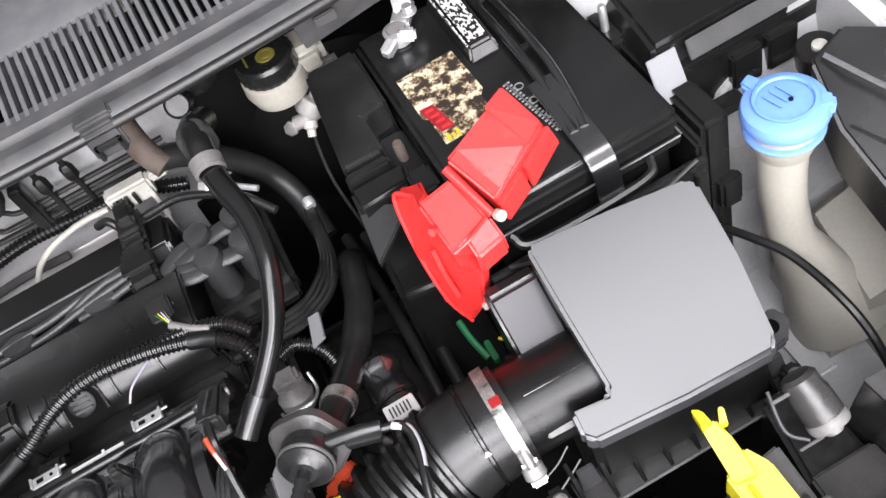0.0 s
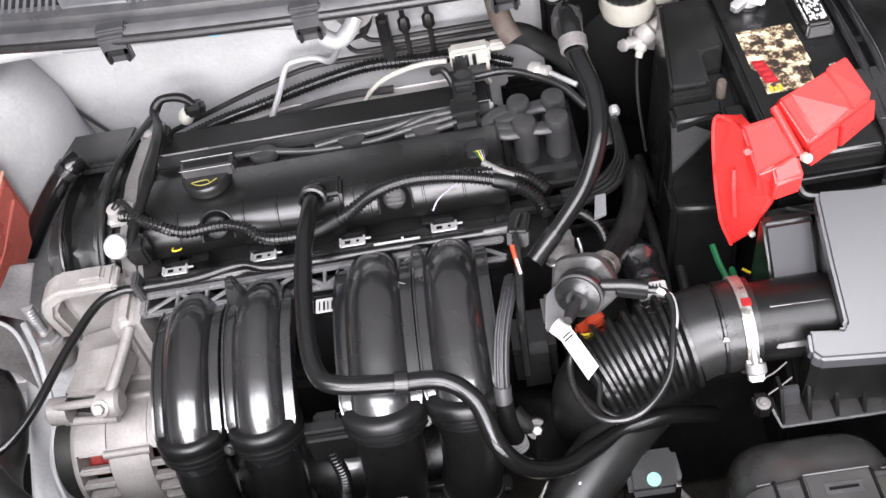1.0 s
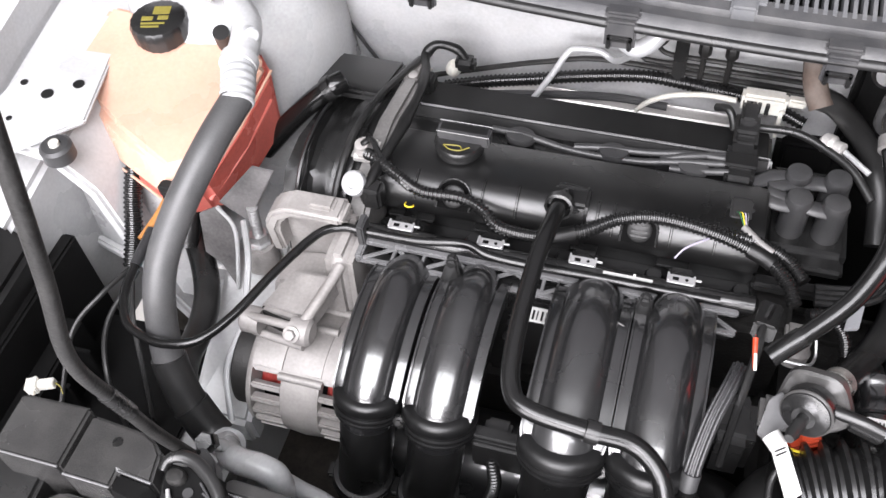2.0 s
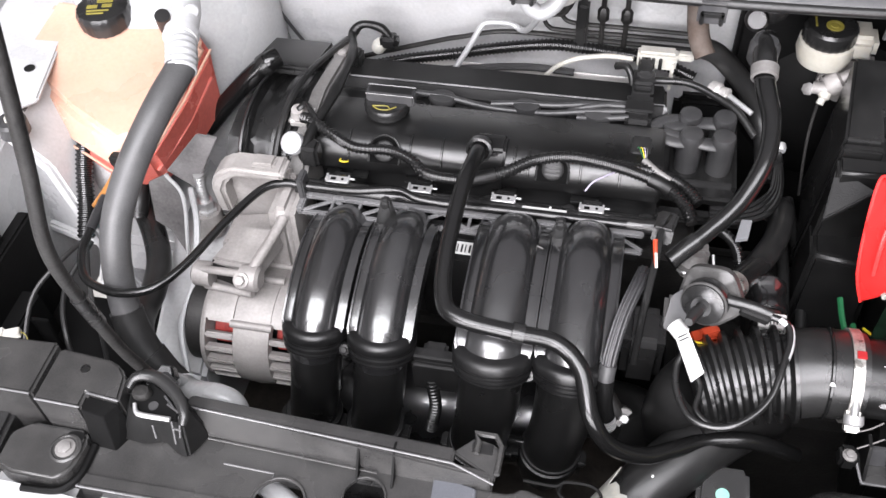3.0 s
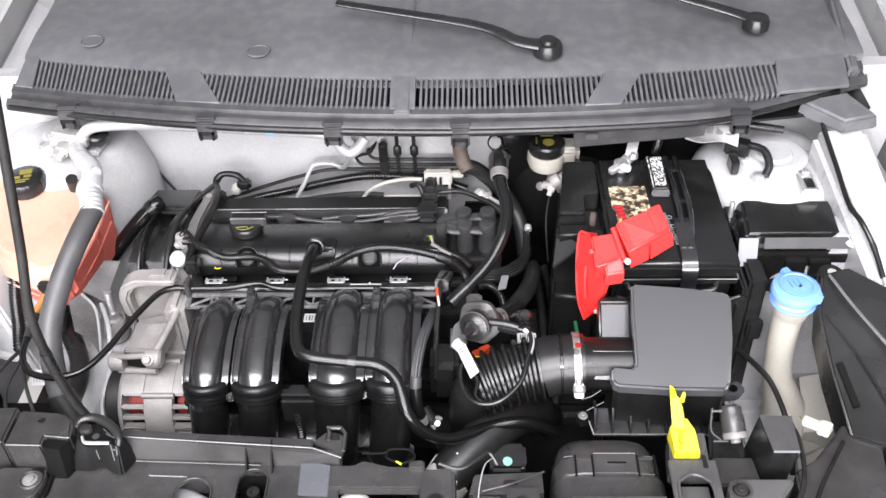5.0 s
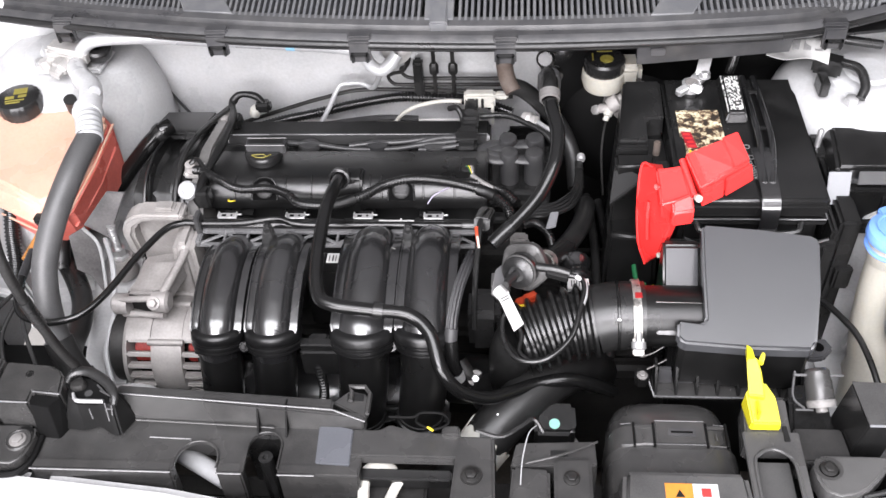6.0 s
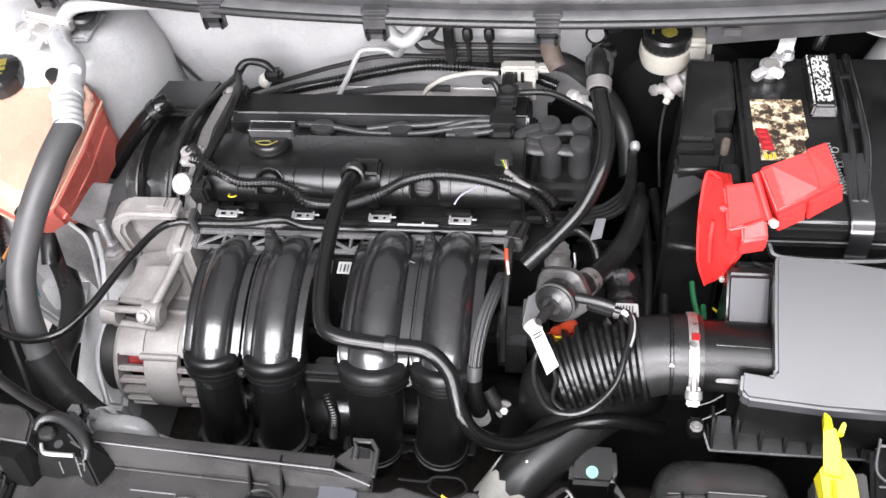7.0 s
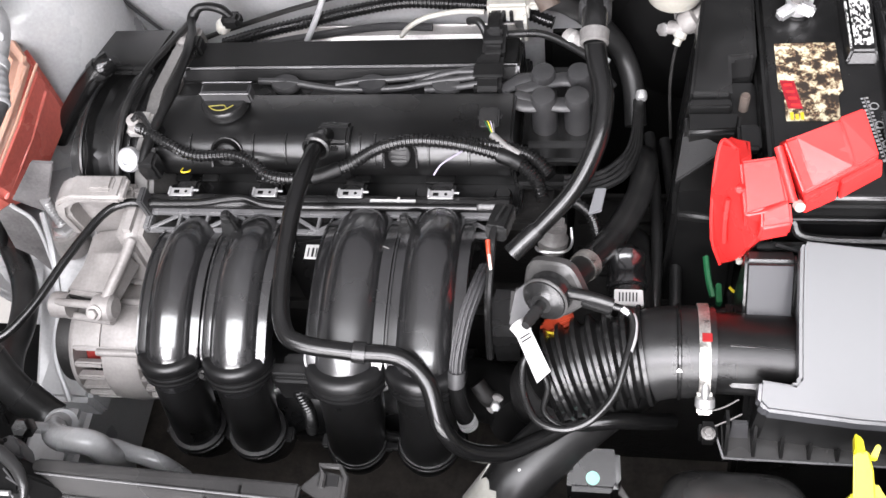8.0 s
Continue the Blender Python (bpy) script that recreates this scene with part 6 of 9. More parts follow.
def right_hoses():
    ch = hose("coolant_hose", [(0.107, 0.085, 0.918), (0.110, 0.060, 0.915), (0.116, 0.030, 0.905), (0.112, -0.005, 0.890), (0.095, -0.036, 0.868), (0.070, -0.060, 0.850), (0.040, -0.085, 0.834)], (0.0098, 0.0072), SHINYRUB, "glossy black coolant hose with a silver ring", clamps=())
    part("end_sleeve", tube([(0.062, -0.067, 0.8458), (0.052, -0.075, 0.8405), (0.040, -0.085, 0.834)], 0.0086, seg=18), BLACK, ch, "smooth black end sleeve")
    t = thing("hose_joint", "black hose joint with a pinkish grey cap", "hose joint")
    part("ring", lathe([(0.0098, -0.006), (0.0125, -0.005), (0.013, 0.006), (0.010, 0.008)], along((0.107, 0.083, 0.921), (0.107, 0.095, 0.925)), 24), BRACK, t, "silver crimp ring")
    part("elbow", tube([(0.107, 0.080, 0.92), (0.107, 0.105, 0.924), (0.107, 0.130, 0.920), (0.115, 0.160, 0.90)], 0.0112, seg=20), BLACK, t)
    part("knuckle", lathe([(0.012, -0.012), (0.0145, -0.008), (0.0145, 0.008), (0.011, 0.014), (0, 0.014)], along((0.107, 0.118, 0.918), (0.107, 0.118, 0.94)), 24), GREYRUB, t)
    hose("heater_hose", [(0.046, 0.262, 0.925), (0.047, 0.235, 0.895), (0.052, 0.208, 0.866), (0.062, 0.192, 0.850)], 0.0115, BROWN, "aged brown rubber heater hose behind the engine")
    hose("heater_hose", [(0.056, 0.199, 0.856), (0.075, 0.204, 0.845), (0.100, 0.212, 0.815), (0.122, 0.213, 0.785), (0.136, 0.208, 0.760), (0.146, 0.188, 0.738), (0.150, 0.150, 0.715)], 0.0115, RUBBER, "dark heater hose bending down behind the coil")
    for i in range(4):
        o = i * 0.0058
        hose("cable_strand", [(0.152 - o * 0.2, 0.137 - o * 0.2, 0.777), (0.152 - o * 0.3, 0.10 - o * 0.2, 0.783), (0.149 - o * 0.5, 0.060 + o * 0.1, 0.787), (0.136 - o * 0.7, 0.030 + o * 0.6, 0.789), (0.110, 0.015 + o, 0.789), (0.080, 0.010 + o, 0.789)], 0.0034, LOOM, "one of four parallel black cables beside the engine", "cable", seg=8, group="cable strands")
    tip = thing("cable_end", "silver cable end cap", "cable end")
    part("cap", lathe([(0.005, 0), (0.006, 0.004), (0.005, 0.009), (0, 0.010)], along((0.153, 0.130, 0.782), (0.153, 0.150, 0.788)), 14), STEEL, tip)
    hose("bypass_hose", [(0.160, 0.12, 0.70), (0.158, 0.07, 0.755), (0.150, 0.02, 0.768), (0.130, -0.025, 0.775), (0.108, -0.060, 0.785), (0.090, -0.090, 0.80)], 0.0125, RUBBER, "black bypass hose curving to the valve", clamps=((0.86, CLAMPM),))
    way = [(0.019, -0.098, 0.832), (0.013, -0.118, 0.833), (0.004, -0.145, 0.823), (-0.002, -0.172, 0.805), (-0.004, -0.188, 0.785), (-0.003, -0.198, 0.763), (0.0015, -0.203, 0.742)]
    rb = hose("ribbed_hose", way, 0.0052, BRAID, "ridged dark grey hose with a black cuff and silver end", clamps=())
    for k in range(3):
        part("end_ring", lathe([(0.0060, -0.0012), (0.0088, -0.0010), (0.0088, 0.0010), (0.0060, 0.0012)], along((0.0015 + 0.0006 * k, -0.2030 - 0.0006 * k, 0.7420 - 0.0034 * k), (0.0045, -0.206, 0.722)), 22), STEEL, rb, "silver end ring")
    fine = curve(way[:5], 5)
    for k in range(9):
        q = math.tau * k / 9
        line = []
        for i, p in enumerate(fine):
            d = (fine[min(i + 1, len(fine) - 1)] - fine[max(i - 1, 0)]).normalized()
            side = Vector((1, 0, 0)) - d * d.x
            side.normalize()
            line.append(tuple(p + 0.0053 * (math.cos(q) * side + math.sin(q) * side.cross(d))))
        part("ridge", tube(line, 0.0013, seg=6, step=2), BRAID, rb)
    part("cuff", tube(way[4:6] + [(0.001, -0.2025, 0.746)], 0.0082, seg=16), SHINYRUB, rb, "smooth black cuff")
    part("throat", tube([(-0.0030, -0.180, 0.796), (-0.004, -0.188, 0.785), (-0.0036, -0.193, 0.775)], 0.0076, seg=16), GREYRUB, rb)
    hose("vacuum_pipe", [(0.035, -0.055, 0.86), (0.028, -0.082, 0.868), (0.026, -0.105, 0.858), (0.022, -0.13, 0.82), (0.020, -0.15, 0.76)], 0.0035, LOOM, "thin black cable with an orange sleeve", "cable", seg=8)
    q = thing("red_dot_connector", "black plug with a red dot and an orange wire sleeve", "connector")
    part("shell", box(-0.009, 0.009, -0.020, 0.016, -0.008, 0.008, 0.002, m=pose(0.032, -0.066, 0.858, -20, 0, -10)), BLACK, q)
    part("dot", lathe([(0.003, 0), (0.003, 0.0015), (0, 0.0018)], Matrix.Translation((0.026, -0.083, 0.860)), 12), RED, q, "red dot")
    part("sleeve", tube([(0.0235, -0.092, 0.868), (0.0245, -0.102, 0.864), (0.0265, -0.113, 0.857)], (0.0024, 0.0016), seg=10), ORANGE, q, "orange and white sleeve")
    part("sleeve_tip", tube([(0.0250, -0.104, 0.8650), (0.0268, -0.115, 0.8580)], 0.0013, seg=8), WHITEPL, q, "white wire end")
    k = thing("grey_bracket", "short grey metal bracket strip among the hoses", "bracket")
    part("strip", hexa([(0.104, -0.018), (0.116, -0.014), (0.120, 0.010), (0.110, 0.011)], [(0.104, -0.018, 0.797), (0.116, -0.014, 0.799), (0.120, 0.010, 0.799), (0.110, 0.011, 0.797)], 0.794, 0.798, 0.0005), GREYPL, k)
    hose("wiring_loom", [(0.075, -0.005, 0.79), (0.092, 0.000, 0.788), (0.108, -0.012, 0.78), (0.115, -0.035, 0.765)], 0.006, LOOM, "short corrugated loom among the hoses", "wiring loom", ribs=(0.0042, 0.0012), seg=12, group="wiring looms")
    hose("gear_cable", [(0.165, 0.15, 0.70), (0.172, 0.05, 0.70), (0.170, -0.04, 0.69), (0.165, -0.09, 0.67)], 0.006, RUBBER, "black gear cable in the gap beside the battery cover", "cable")
    hose("gear_cable", [(0.182, 0.15, 0.69), (0.190, 0.05, 0.69), (0.190, -0.05, 0.68), (0.185, -0.11, 0.66)], 0.006, RUBBER, "black gear cable in the gap beside the battery cover", "cable")
    g = thing("green_clips", "green connector pieces under the red cover", "connector")
    part("clip", tube([(0.214, -0.030, 0.745), (0.216, -0.050, 0.74), (0.220, -0.068, 0.735)], 0.003, seg=6), GREEN, g)
    part("clip", box(0.222, 0.227, -0.078, -0.058, 0.735, 0.745, 0.001), GREEN, g)
    part("wire", tube([(0.235, -0.06, 0.74), (0.242, -0.075, 0.745), (0.238, -0.09, 0.74)], 0.0015, seg=6), YMARK, g, "yellow wire")
    v = thing("small_bracket", "small dark steel bracket with a bolt", "bracket")
    part("plate", hexa([(0.205, -0.120), (0.232, -0.112), (0.228, -0.092), (0.204, -0.098)], [(0.205, -0.120), (0.232, -0.112), (0.228, -0.092), (0.204, -0.098)], 0.752, 0.757, 0.001), DARKIRON, v)
    bolt(v, (0.216, -0.108, 0.757), 0.0055, 0.006, material=BROWN)
    # breather hose over the manifold
    br = hose("breather_hose", [(-0.1530, 0.066, 0.800), (-0.1530, 0.046, 0.829), (-0.1545, 0.010, 0.845), (-0.1590, -0.05, 0.850), (-0.1595, -0.12, 0.838), (-0.153, -0.160, 0.828), (-0.135, -0.174, 0.826), (-0.09, -0.178, 0.822), (-0.05, -0.178, 0.815), (-0.026, -0.195, 0.804), (-0.013, -0.226, 0.782), (0.006, -0.236, 0.756), (0.037, -0.2290, 0.733), (0.066, -0.211, 0.722), (0.094, -0.1945, 0.716), (0.128, -0.187, 0.715), (0.155, -0.180, 0.700), (0.185, -0.165, 0.665)], 0.0080, SHINYRUB, "long shiny black breather hose over the manifold", seg=16)
    n = thing("breather_socket", "black socket of the breather hose on the cover", "hose joint")
    part("socket", lathe([(0.016, 0), (0.016, 0.012), (0.012, 0.016), (0, 0.016)], along((-0.1530, 0.070, 0.796), (-0.1525, 0.052, 0.822)), 22), BLACK, n)
    part("collar", lathe([(0.011, -0.004), (0.0135, -0.003), (0.0135, 0.004), (0.011, 0.005)], along((-0.1538, 0.028, 0.838), (-0.1552, 0.0, 0.846)), 20), BLACK, n)
    part("wing_tab", box(-0.1690, -0.1360, 0.030, 0.036, 0.824, 0.830, 0.002), BLACK, n)
    
    part("clip", lathe([(0.0082, -0.006), (0.0096, -0.0055), (0.0096, 0.0055), (0.0082, 0.006)], along((-0.084, -0.178, 0.8215), (-0.06, -0.178, 0.817)), 18), BLACK, br, "small black clip")


right_hoses()


# ---- washer bottle corner ----
def washer():
    w = thing("washer_bottle", "cream translucent washer bottle with a blue snap cap", "washer bottle")
    part("neck", tube([(0.500, -0.150, 0.64), (0.486, -0.128, 0.69), (0.474, -0.116, 0.73), (0.469, -0.110, 0.775), (0.468, -0.107, 0.82), (0.469, -0.107, 0.868)], (0.050, 0.028, 0.0200, 0.0185, 0.0192, 0.0205), seg=32), CREAM, w)
    part("body", hexa([(0.446, -0.235), (0.590, -0.235), (0.595, -0.04), (0.458, -0.04)], [(0.462, -0.215, 0.675), (0.580, -0.215, 0.700), (0.590, -0.055, 0.725), (0.485, -0.060, 0.705)], 0.48, 0.69, 0.035, 6), CREAM, w)
    part("filler_lip", lathe([(0.0215, 0.846), (0.0235, 0.854), (0.0255, 0.860), (0.0258, 0.879), (0.019, 0.880)], Matrix.Translation((0.469, -0.107, 0)), 32), CREAM, w)
    at = Matrix.Translation((0.469, -0.107, 0))
    c = part("cap", lathe([(0.020, 0.879), (0.0305, 0.8805), (0.0315, 0.8830), (0.0312, 0.8880), (0.0298, 0.8920), (0.026, 0.8938), (0.012, 0.8952), (0, 0.8955)], at, 44), BLUE, w, "blue plastic snap cap")
    part("ring", lathe([(0.022, 0.8655), (0.0285, 0.8660), (0.0296, 0.8680), (0.0288, 0.8700), (0.022, 0.8705)], at, 40), BLUE, w, "blue ring under the cap")
    part("rib_ring", lathe([(0.0215, 0.8955), (0.0225, 0.8972), (0.0205, 0.8974), (0.0195, 0.8955)], at, 40), BLUE, c)
    for i in range(3):
        part("mark", box(-0.009 + i * 0.0065, -0.0062 + i * 0.0065, -0.006, 0.011, 0.8956, 0.8968, 0.0006, m=pose(0.469, -0.105, 0, 0, 0, 12)), BLUE, c)
    part("nib", lathe([(0.0018, 0.896), (0.0018, 0.8972), (0, 0.8972)], Matrix.Translation((0.472, -0.110, 0)), 10), MATTE, c)
    turn = Matrix.Translation((0.469, -0.107, 0)) @ Matrix.Rotation(radians(-30), 4, "Z") @ Matrix.Translation((-0.469, 0.107, 0))
    part("tab", shift(hexa([(0.444, -0.092), (0.450, -0.082), (0.458, -0.086), (0.450, -0.098)], [(0.440, -0.084, 0.894), (0.447, -0.074, 0.894), (0.457, -0.084, 0.896), (0.449, -0.096, 0.894)], 0.870, 0.89, 0.002), turn), BLUE, c)
    part("hinge_lip", shift(hexa([(0.490, -0.120), (0.502, -0.115), (0.503, -0.101), (0.493, -0.098)], [(0.489, -0.120, 0.895), (0.5035, -0.114, 0.892), (0.504, -0.102, 0.892), (0.492, -0.098, 0.895)], 0.878, 0.89, 0.003), turn), BLUE, c)
    w.location = (0.018, 0.0235, -0.033)
    hose("washer_cable", [(0.425, -0.030, 0.70), (0.445, -0.055, 0.71), (0.462, -0.090, 0.715), (0.473, -0.118, 0.715), (0.480, -0.160, 0.71), (0.484, -0.195, 0.695), (0.486, -0.23, 0.66)], 0.0040, RUBBER, "thin black cable hanging past the washer bottle", "cable", seg=8)
    p = thing("white_backing", "white painted inner wing sheet behind the washer neck", "panel")
    part("sheet", prism([(0.452, 0.52), (0.625, 0.52), (0.620, 0.866), (0.560, 0.866), (0.548, 0.826), (0.513, 0.822), (0.482, 0.800), (0.466, 0.750), (0.455, 0.720)], "y", -0.017, -0.009, 0.003, m=Matrix(((1, 0, 0, 0), (0, 1, 0.22, -0.165), (0, 0, 1, 0), (0, 0, 0, 1)))), WHITE, p)
    part("swage", tube([(0.500, -0.018, 0.640), (0.530, -0.018, 0.700), (0.570, -0.018, 0.740), (0.610, -0.018, 0.750)], 0.003, seg=8, flat=0.5), WHITE, p)
    part("oval_pad", shift(lathe([(0.030, 0), (0.030, 0.003), (0.026, 0.005), (0, 0.005)], None, 32), Matrix.Translation((0.590, 0.030, 0.858)) @ Matrix.Diagonal((0.8, 1.3, 1, 1))), WHITE, p)


washer()


def right_trim():
    t = thing("headlamp_shroud", "black plastic shroud over the headlamp beside the washer bottle", "headlamp shroud")
    top = [(0.522, -0.066, 0.866), (0.513, -0.112, 0.838), (0.514, -0.175, 0.814), (0.522, -0.262, 0.782), (0.590, -0.290, 0.780), (0.680, -0.170, 0.826), (0.640, -0.105, 0.850), (0.560, -0.052, 0.866)]
    part("panel", hexa([(x, y, z - 0.05) for x, y, z in top], top, 0, 0, 0.003), BLACK, t)
    part("slot", hexa([(0.520, -0.178, 0.8145), (0.530, -0.232, 0.7945), (0.538, -0.230, 0.7955), (0.528, -0.176, 0.8155)], [(0.520, -0.178, 0.8175), (0.530, -0.232, 0.7975), (0.538, -0.230, 0.7985), (0.528, -0.176, 0.8185)], 0, 0, 0), SHADEBLK, t, smooth=False)
    part("crease", tube([(0.530, -0.070, 0.8675), (0.556, -0.120, 0.8500), (0.600, -0.190, 0.8240)], 0.0022, seg=6), RAILGLINT, t)
    part("crease", tube([(0.519, -0.115, 0.8390), (0.545, -0.165, 0.8235), (0.575, -0.240, 0.7990)], 0.0016, seg=6), BLACK, t)
    part("ear", lathe([(0.0150, 0.835), (0.0170, 0.852), (0.015, 0.855), (0, 0.855)], Matrix.Translation((0.5415, -0.050, 0)), 24), BLACK, t)
    part("stud", lathe([(0.0058, 0.854), (0.0058, 0.8575), (0.004, 0.8585), (0, 0.8585)], Matrix.Translation((0.5415, -0.052, 0)), 16), WHITEPL, t, "pale stud")
    part("rail", hexa([(0.545, -0.36), (0.60, -0.36), (0.625, -0.05), (0.60, -0.05)], [(0.550, -0.36, 0.775), (0.600, -0.36, 0.785), (0.622, -0.05, 0.86), (0.600, -0.05, 0.85)], 0.72, 0.8, 0.004), BLACK, t)
    trim = [(0.444, -0.358), (0.447, -0.306), (0.473, -0.291), (0.520, -0.240), (0.560, -0.240), (0.548, -0.358)]
    part("lower_trim", hexa(trim, [(x, y, 0.772 + 0.10 * (y + 0.30)) for x, y in trim], 0.70, 0.77, 0.003), PANEL, t, "dark grey lower trim")
    part("trim_rib", tube([(0.462, -0.345, 0.770), (0.478, -0.318, 0.773), (0.512, -0.268, 0.778)], 0.0022, seg=8), BLACK, t)
    h = thing("headlamp", "clear headlamp edge against the white wing", "headlamp")
    part("lens", hexa([(0.60, -0.48), (0.72, -0.46), (0.755, -0.10), (0.66, -0.12)], [(0.605, -0.47, 0.765), (0.715, -0.45, 0.775), (0.750, -0.10, 0.845), (0.665, -0.12, 0.84)], 0.62, 0.8, 0.01, 3), GREYPL, h)
    part("trim", tube([(0.60, -0.44, 0.775), (0.635, -0.25, 0.81), (0.662, -0.13, 0.845)], 0.004, seg=8), PIPEW, h)
    r = thing("relay_box", "small black relay box on the front panel", "relay")
    top = [(0.408, -0.3195, 0.824), (0.438, -0.318, 0.824), (0.439, -0.272, 0.828), (0.402, -0.270, 0.828)]
    part("box", hexa([(0.404, -0.312, 0.755), (0.438, -0.311, 0.755), (0.439, -0.264, 0.755), (0.398, -0.262, 0.755)], top, 0, 0, 0.0015), BLACK, r)
    part("lid", hexa(top, [(x, y, z + 0.0018) for x, y, z in top], 0, 0, 0.0006), SHEENPN, r, "top with its sheen put into the grey")
    part("edge", box(0.4085, 0.4375, -0.3205, -0.3185, 0.8232, 0.8256, 0.0004), GREYPL, r)
    s = thing("solenoid", "grey-black cylindrical solenoid with a lower nut", "solenoid")
    part("body", lathe([(0.0125, 0), (0.0140, 0.003), (0.0140, 0.022), (0.0128, 0.025), (0.0128, 0.034), (0.010, 0.037), (0, 0.038)], along((0.3825, -0.267, 0.786), (0.379, -0.240, 0.806)), 28), PANEL, s)
    part("rim", lathe([(0.0138, -0.003), (0.0148, 0), (0.0148, 0.003), (0.0138, 0.005)], along((0.3825, -0.267, 0.786), (0.379, -0.240, 0.806)), 28), BRACK, s)
    part("nut", lathe([(0.0105, 0), (0.0105, 0.001), (0.0060, 0.0015), (0.0060, 0.006), (0.003, 0.007), (0, 0.007)], along((0.3825, -0.2685, 0.785), (0.3838, -0.280, 0.777)), 18), BRACK, s)
    part("bar", box(0.355, 0.405, -0.2470, -0.2445, 0.8055, 0.8080, 0.0008), RAILGLINT, s)
    part("bar", box(0.356, 0.374, -0.2740, -0.2720, 0.783, 0.785, 0.0006), RAILGLINT, s)
    part("ear_plate", prism([(0.372, -0.196), (0.384, -0.206), (0.400, -0.204), (0.412, -0.190), (0.406, -0.176), (0.390, -0.180)], "z", 0.776, 0.784, 0.002), DARKGREY, s)
    part("ear_hole", lathe([(0.006, 0.784), (0.006, 0.7846), (0, 0.7846)], Matrix.Translation((0.396, -0.190, 0)), 16), HOLE, s, smooth=False)
    part("loop", tube([(0.360, -0.234, 0.798), (0.356, -0.258, 0.786), (0.366, -0.27, 0.782)], 0.0014, seg=6), DARKGREY, s)
    c = thing("white_connector", "unplugged white plastic connector on a short wire", "connector", group="white connectors")
    part("shell", join(box(-0.022, 0.004, -0.0065, 0.0065, -0.006, 0.006, 0.001), box(0.002, 0.020, -0.010, 0.010, -0.008, 0.008, 0.0015), box(0.006, 0.012, -0.014, 0.014, -0.004, 0.004, 0.001)), WHITEPL, c)
    part("wire", tube([(-0.022, 0, 0), (-0.030, 0.006, -0.002), (-0.032, 0.014, -0.01)], 0.0009, seg=8), OLIVE, c)
    c.matrix_basis = pose(0.477, -0.264, 0.802, 0, -8, -38) @ Matrix.Scale(0.78, 4)
    copy_thing(c, pose(-0.558, -0.238, 0.790, 0, 5, 200) @ Matrix.Scale(0.78, 4))
    w = thing("connector_cable", "black cable from the white connector to the front panel", "cable")
    part("cable", tube([(0.452, -0.252, 0.79), (0.455, -0.28, 0.79), (0.447, -0.33, 0.79), (0.43, -0.362, 0.785), (0.40, -0.372, 0.782)], 0.003, seg=8), RUBBER, w)
    # seal and post along the wing
    hose("wing_seal", [(0.578, 0.205, 0.945), (0.578, 0.179, 0.930), (0.579, 0.10, 0.912), (0.580, 0.04, 0.898), (0.585, 0.0, 0.898), (0.596, -0.03, 0.88), (0.600, -0.07, 0.862)], 0.0036, MATTE, "black rubber seal along the wing edge", "seal", clamps=((0.1, RUBBER), (0.55, RUBBER), (0.85, RUBBER)))
    part("edge", hexa([(0.562, 0.19), (0.64, 0.19), (0.66, -0.09), (0.585, -0.09)], [(0.566, 0.19, 0.925), (0.64, 0.19, 0.935), (0.655, -0.09, 0.862), (0.590, -0.09, 0.855)], 0.70, 0.9, 0.012, 3), WHITE, tagged(new("wing_rail"), "white painted upper rail inside the wing", "car body", kind="structure"))
    k = thing("cowl_corner", "black plastic corner bracket at the cowl end", "bracket")
    part("plate", hexa([(0.545, 0.215), (0.60, 0.16), (0.655, 0.175), (0.62, 0.23)], [(0.548, 0.215, 0.955), (0.60, 0.165, 0.950), (0.650, 0.178, 0.952), (0.618, 0.228, 0.962)], 0.93, 0.95, 0.004), COWL, k)
    hg = thing("hinge", "dark slotted bonnet hinge on the wing", "hinge")
    part("arm", hexa([(0.655, 0.00), (0.69, 0.0), (0.69, 0.16), (0.655, 0.16)], [(0.660, 0.005, 0.925), (0.688, 0.005, 0.93), (0.688, 0.155, 0.955), (0.660, 0.155, 0.95)], 0.89, 0.93, 0.004), COWL, hg)
    for i in range(5):
        part("slot_bar", box(0.660, 0.690, 0.02 + i * 0.022, 0.026 + i * 0.022, 0.93 + i * 0.0035, 0.946 + i * 0.0035, 0.001), MATTE, hg)
    # strut tower fittings
    g = thing("white_bag_label", "creased white paper label by the strut tower", "label")
    bm = bmesh.new()
    bmesh.ops.create_grid(bm, x_segments=10, y_segments=6, size=0.5)
    for v in bm.verts:
        x, y = v.co.x * 0.075, v.co.y * 0.045
        v.co = (x, y, 0.006 * math.sin(90 * x) + 0.004 * math.sin(150 * y + 60 * x))
    bmesh.ops.solidify(bm, geom=bm.faces, thickness=0.0008)
    part("sheet", shift(bm, pose(0.425, 0.196, 0.915, 14, -6, -18)), PAPER, g)
    for i in range(3):
        part("print_bar", box(-0.015 + i * 0.014, -0.006 + i * 0.014, -0.010, 0.006, 0, 0.0006, 0, m=pose(0.43, 0.192, 0.9205, 14, -6, -18)), GREYMARK, g, smooth=False)
    q = thing("brake_hose_bracket", "black bracket and hose on the strut tower", "bracket")
    part("block", box(-0.020, 0.016, -0.012, 0.012, -0.010, 0.012, 0.003, m=pose(0.462, 0.178, 0.898, 0, 0, -25)), BLACK, q)
    part("leg", box(0.444, 0.456, 0.138, 0.166, 0.876, 0.898, 0.002), BLACK, q)
    part("hook", tube([(0.472, 0.176, 0.904), (0.492, 0.160, 0.905), (0.497, 0.138, 0.895), (0.490, 0.124, 0.885)], 0.006, seg=10), BLACK, q)
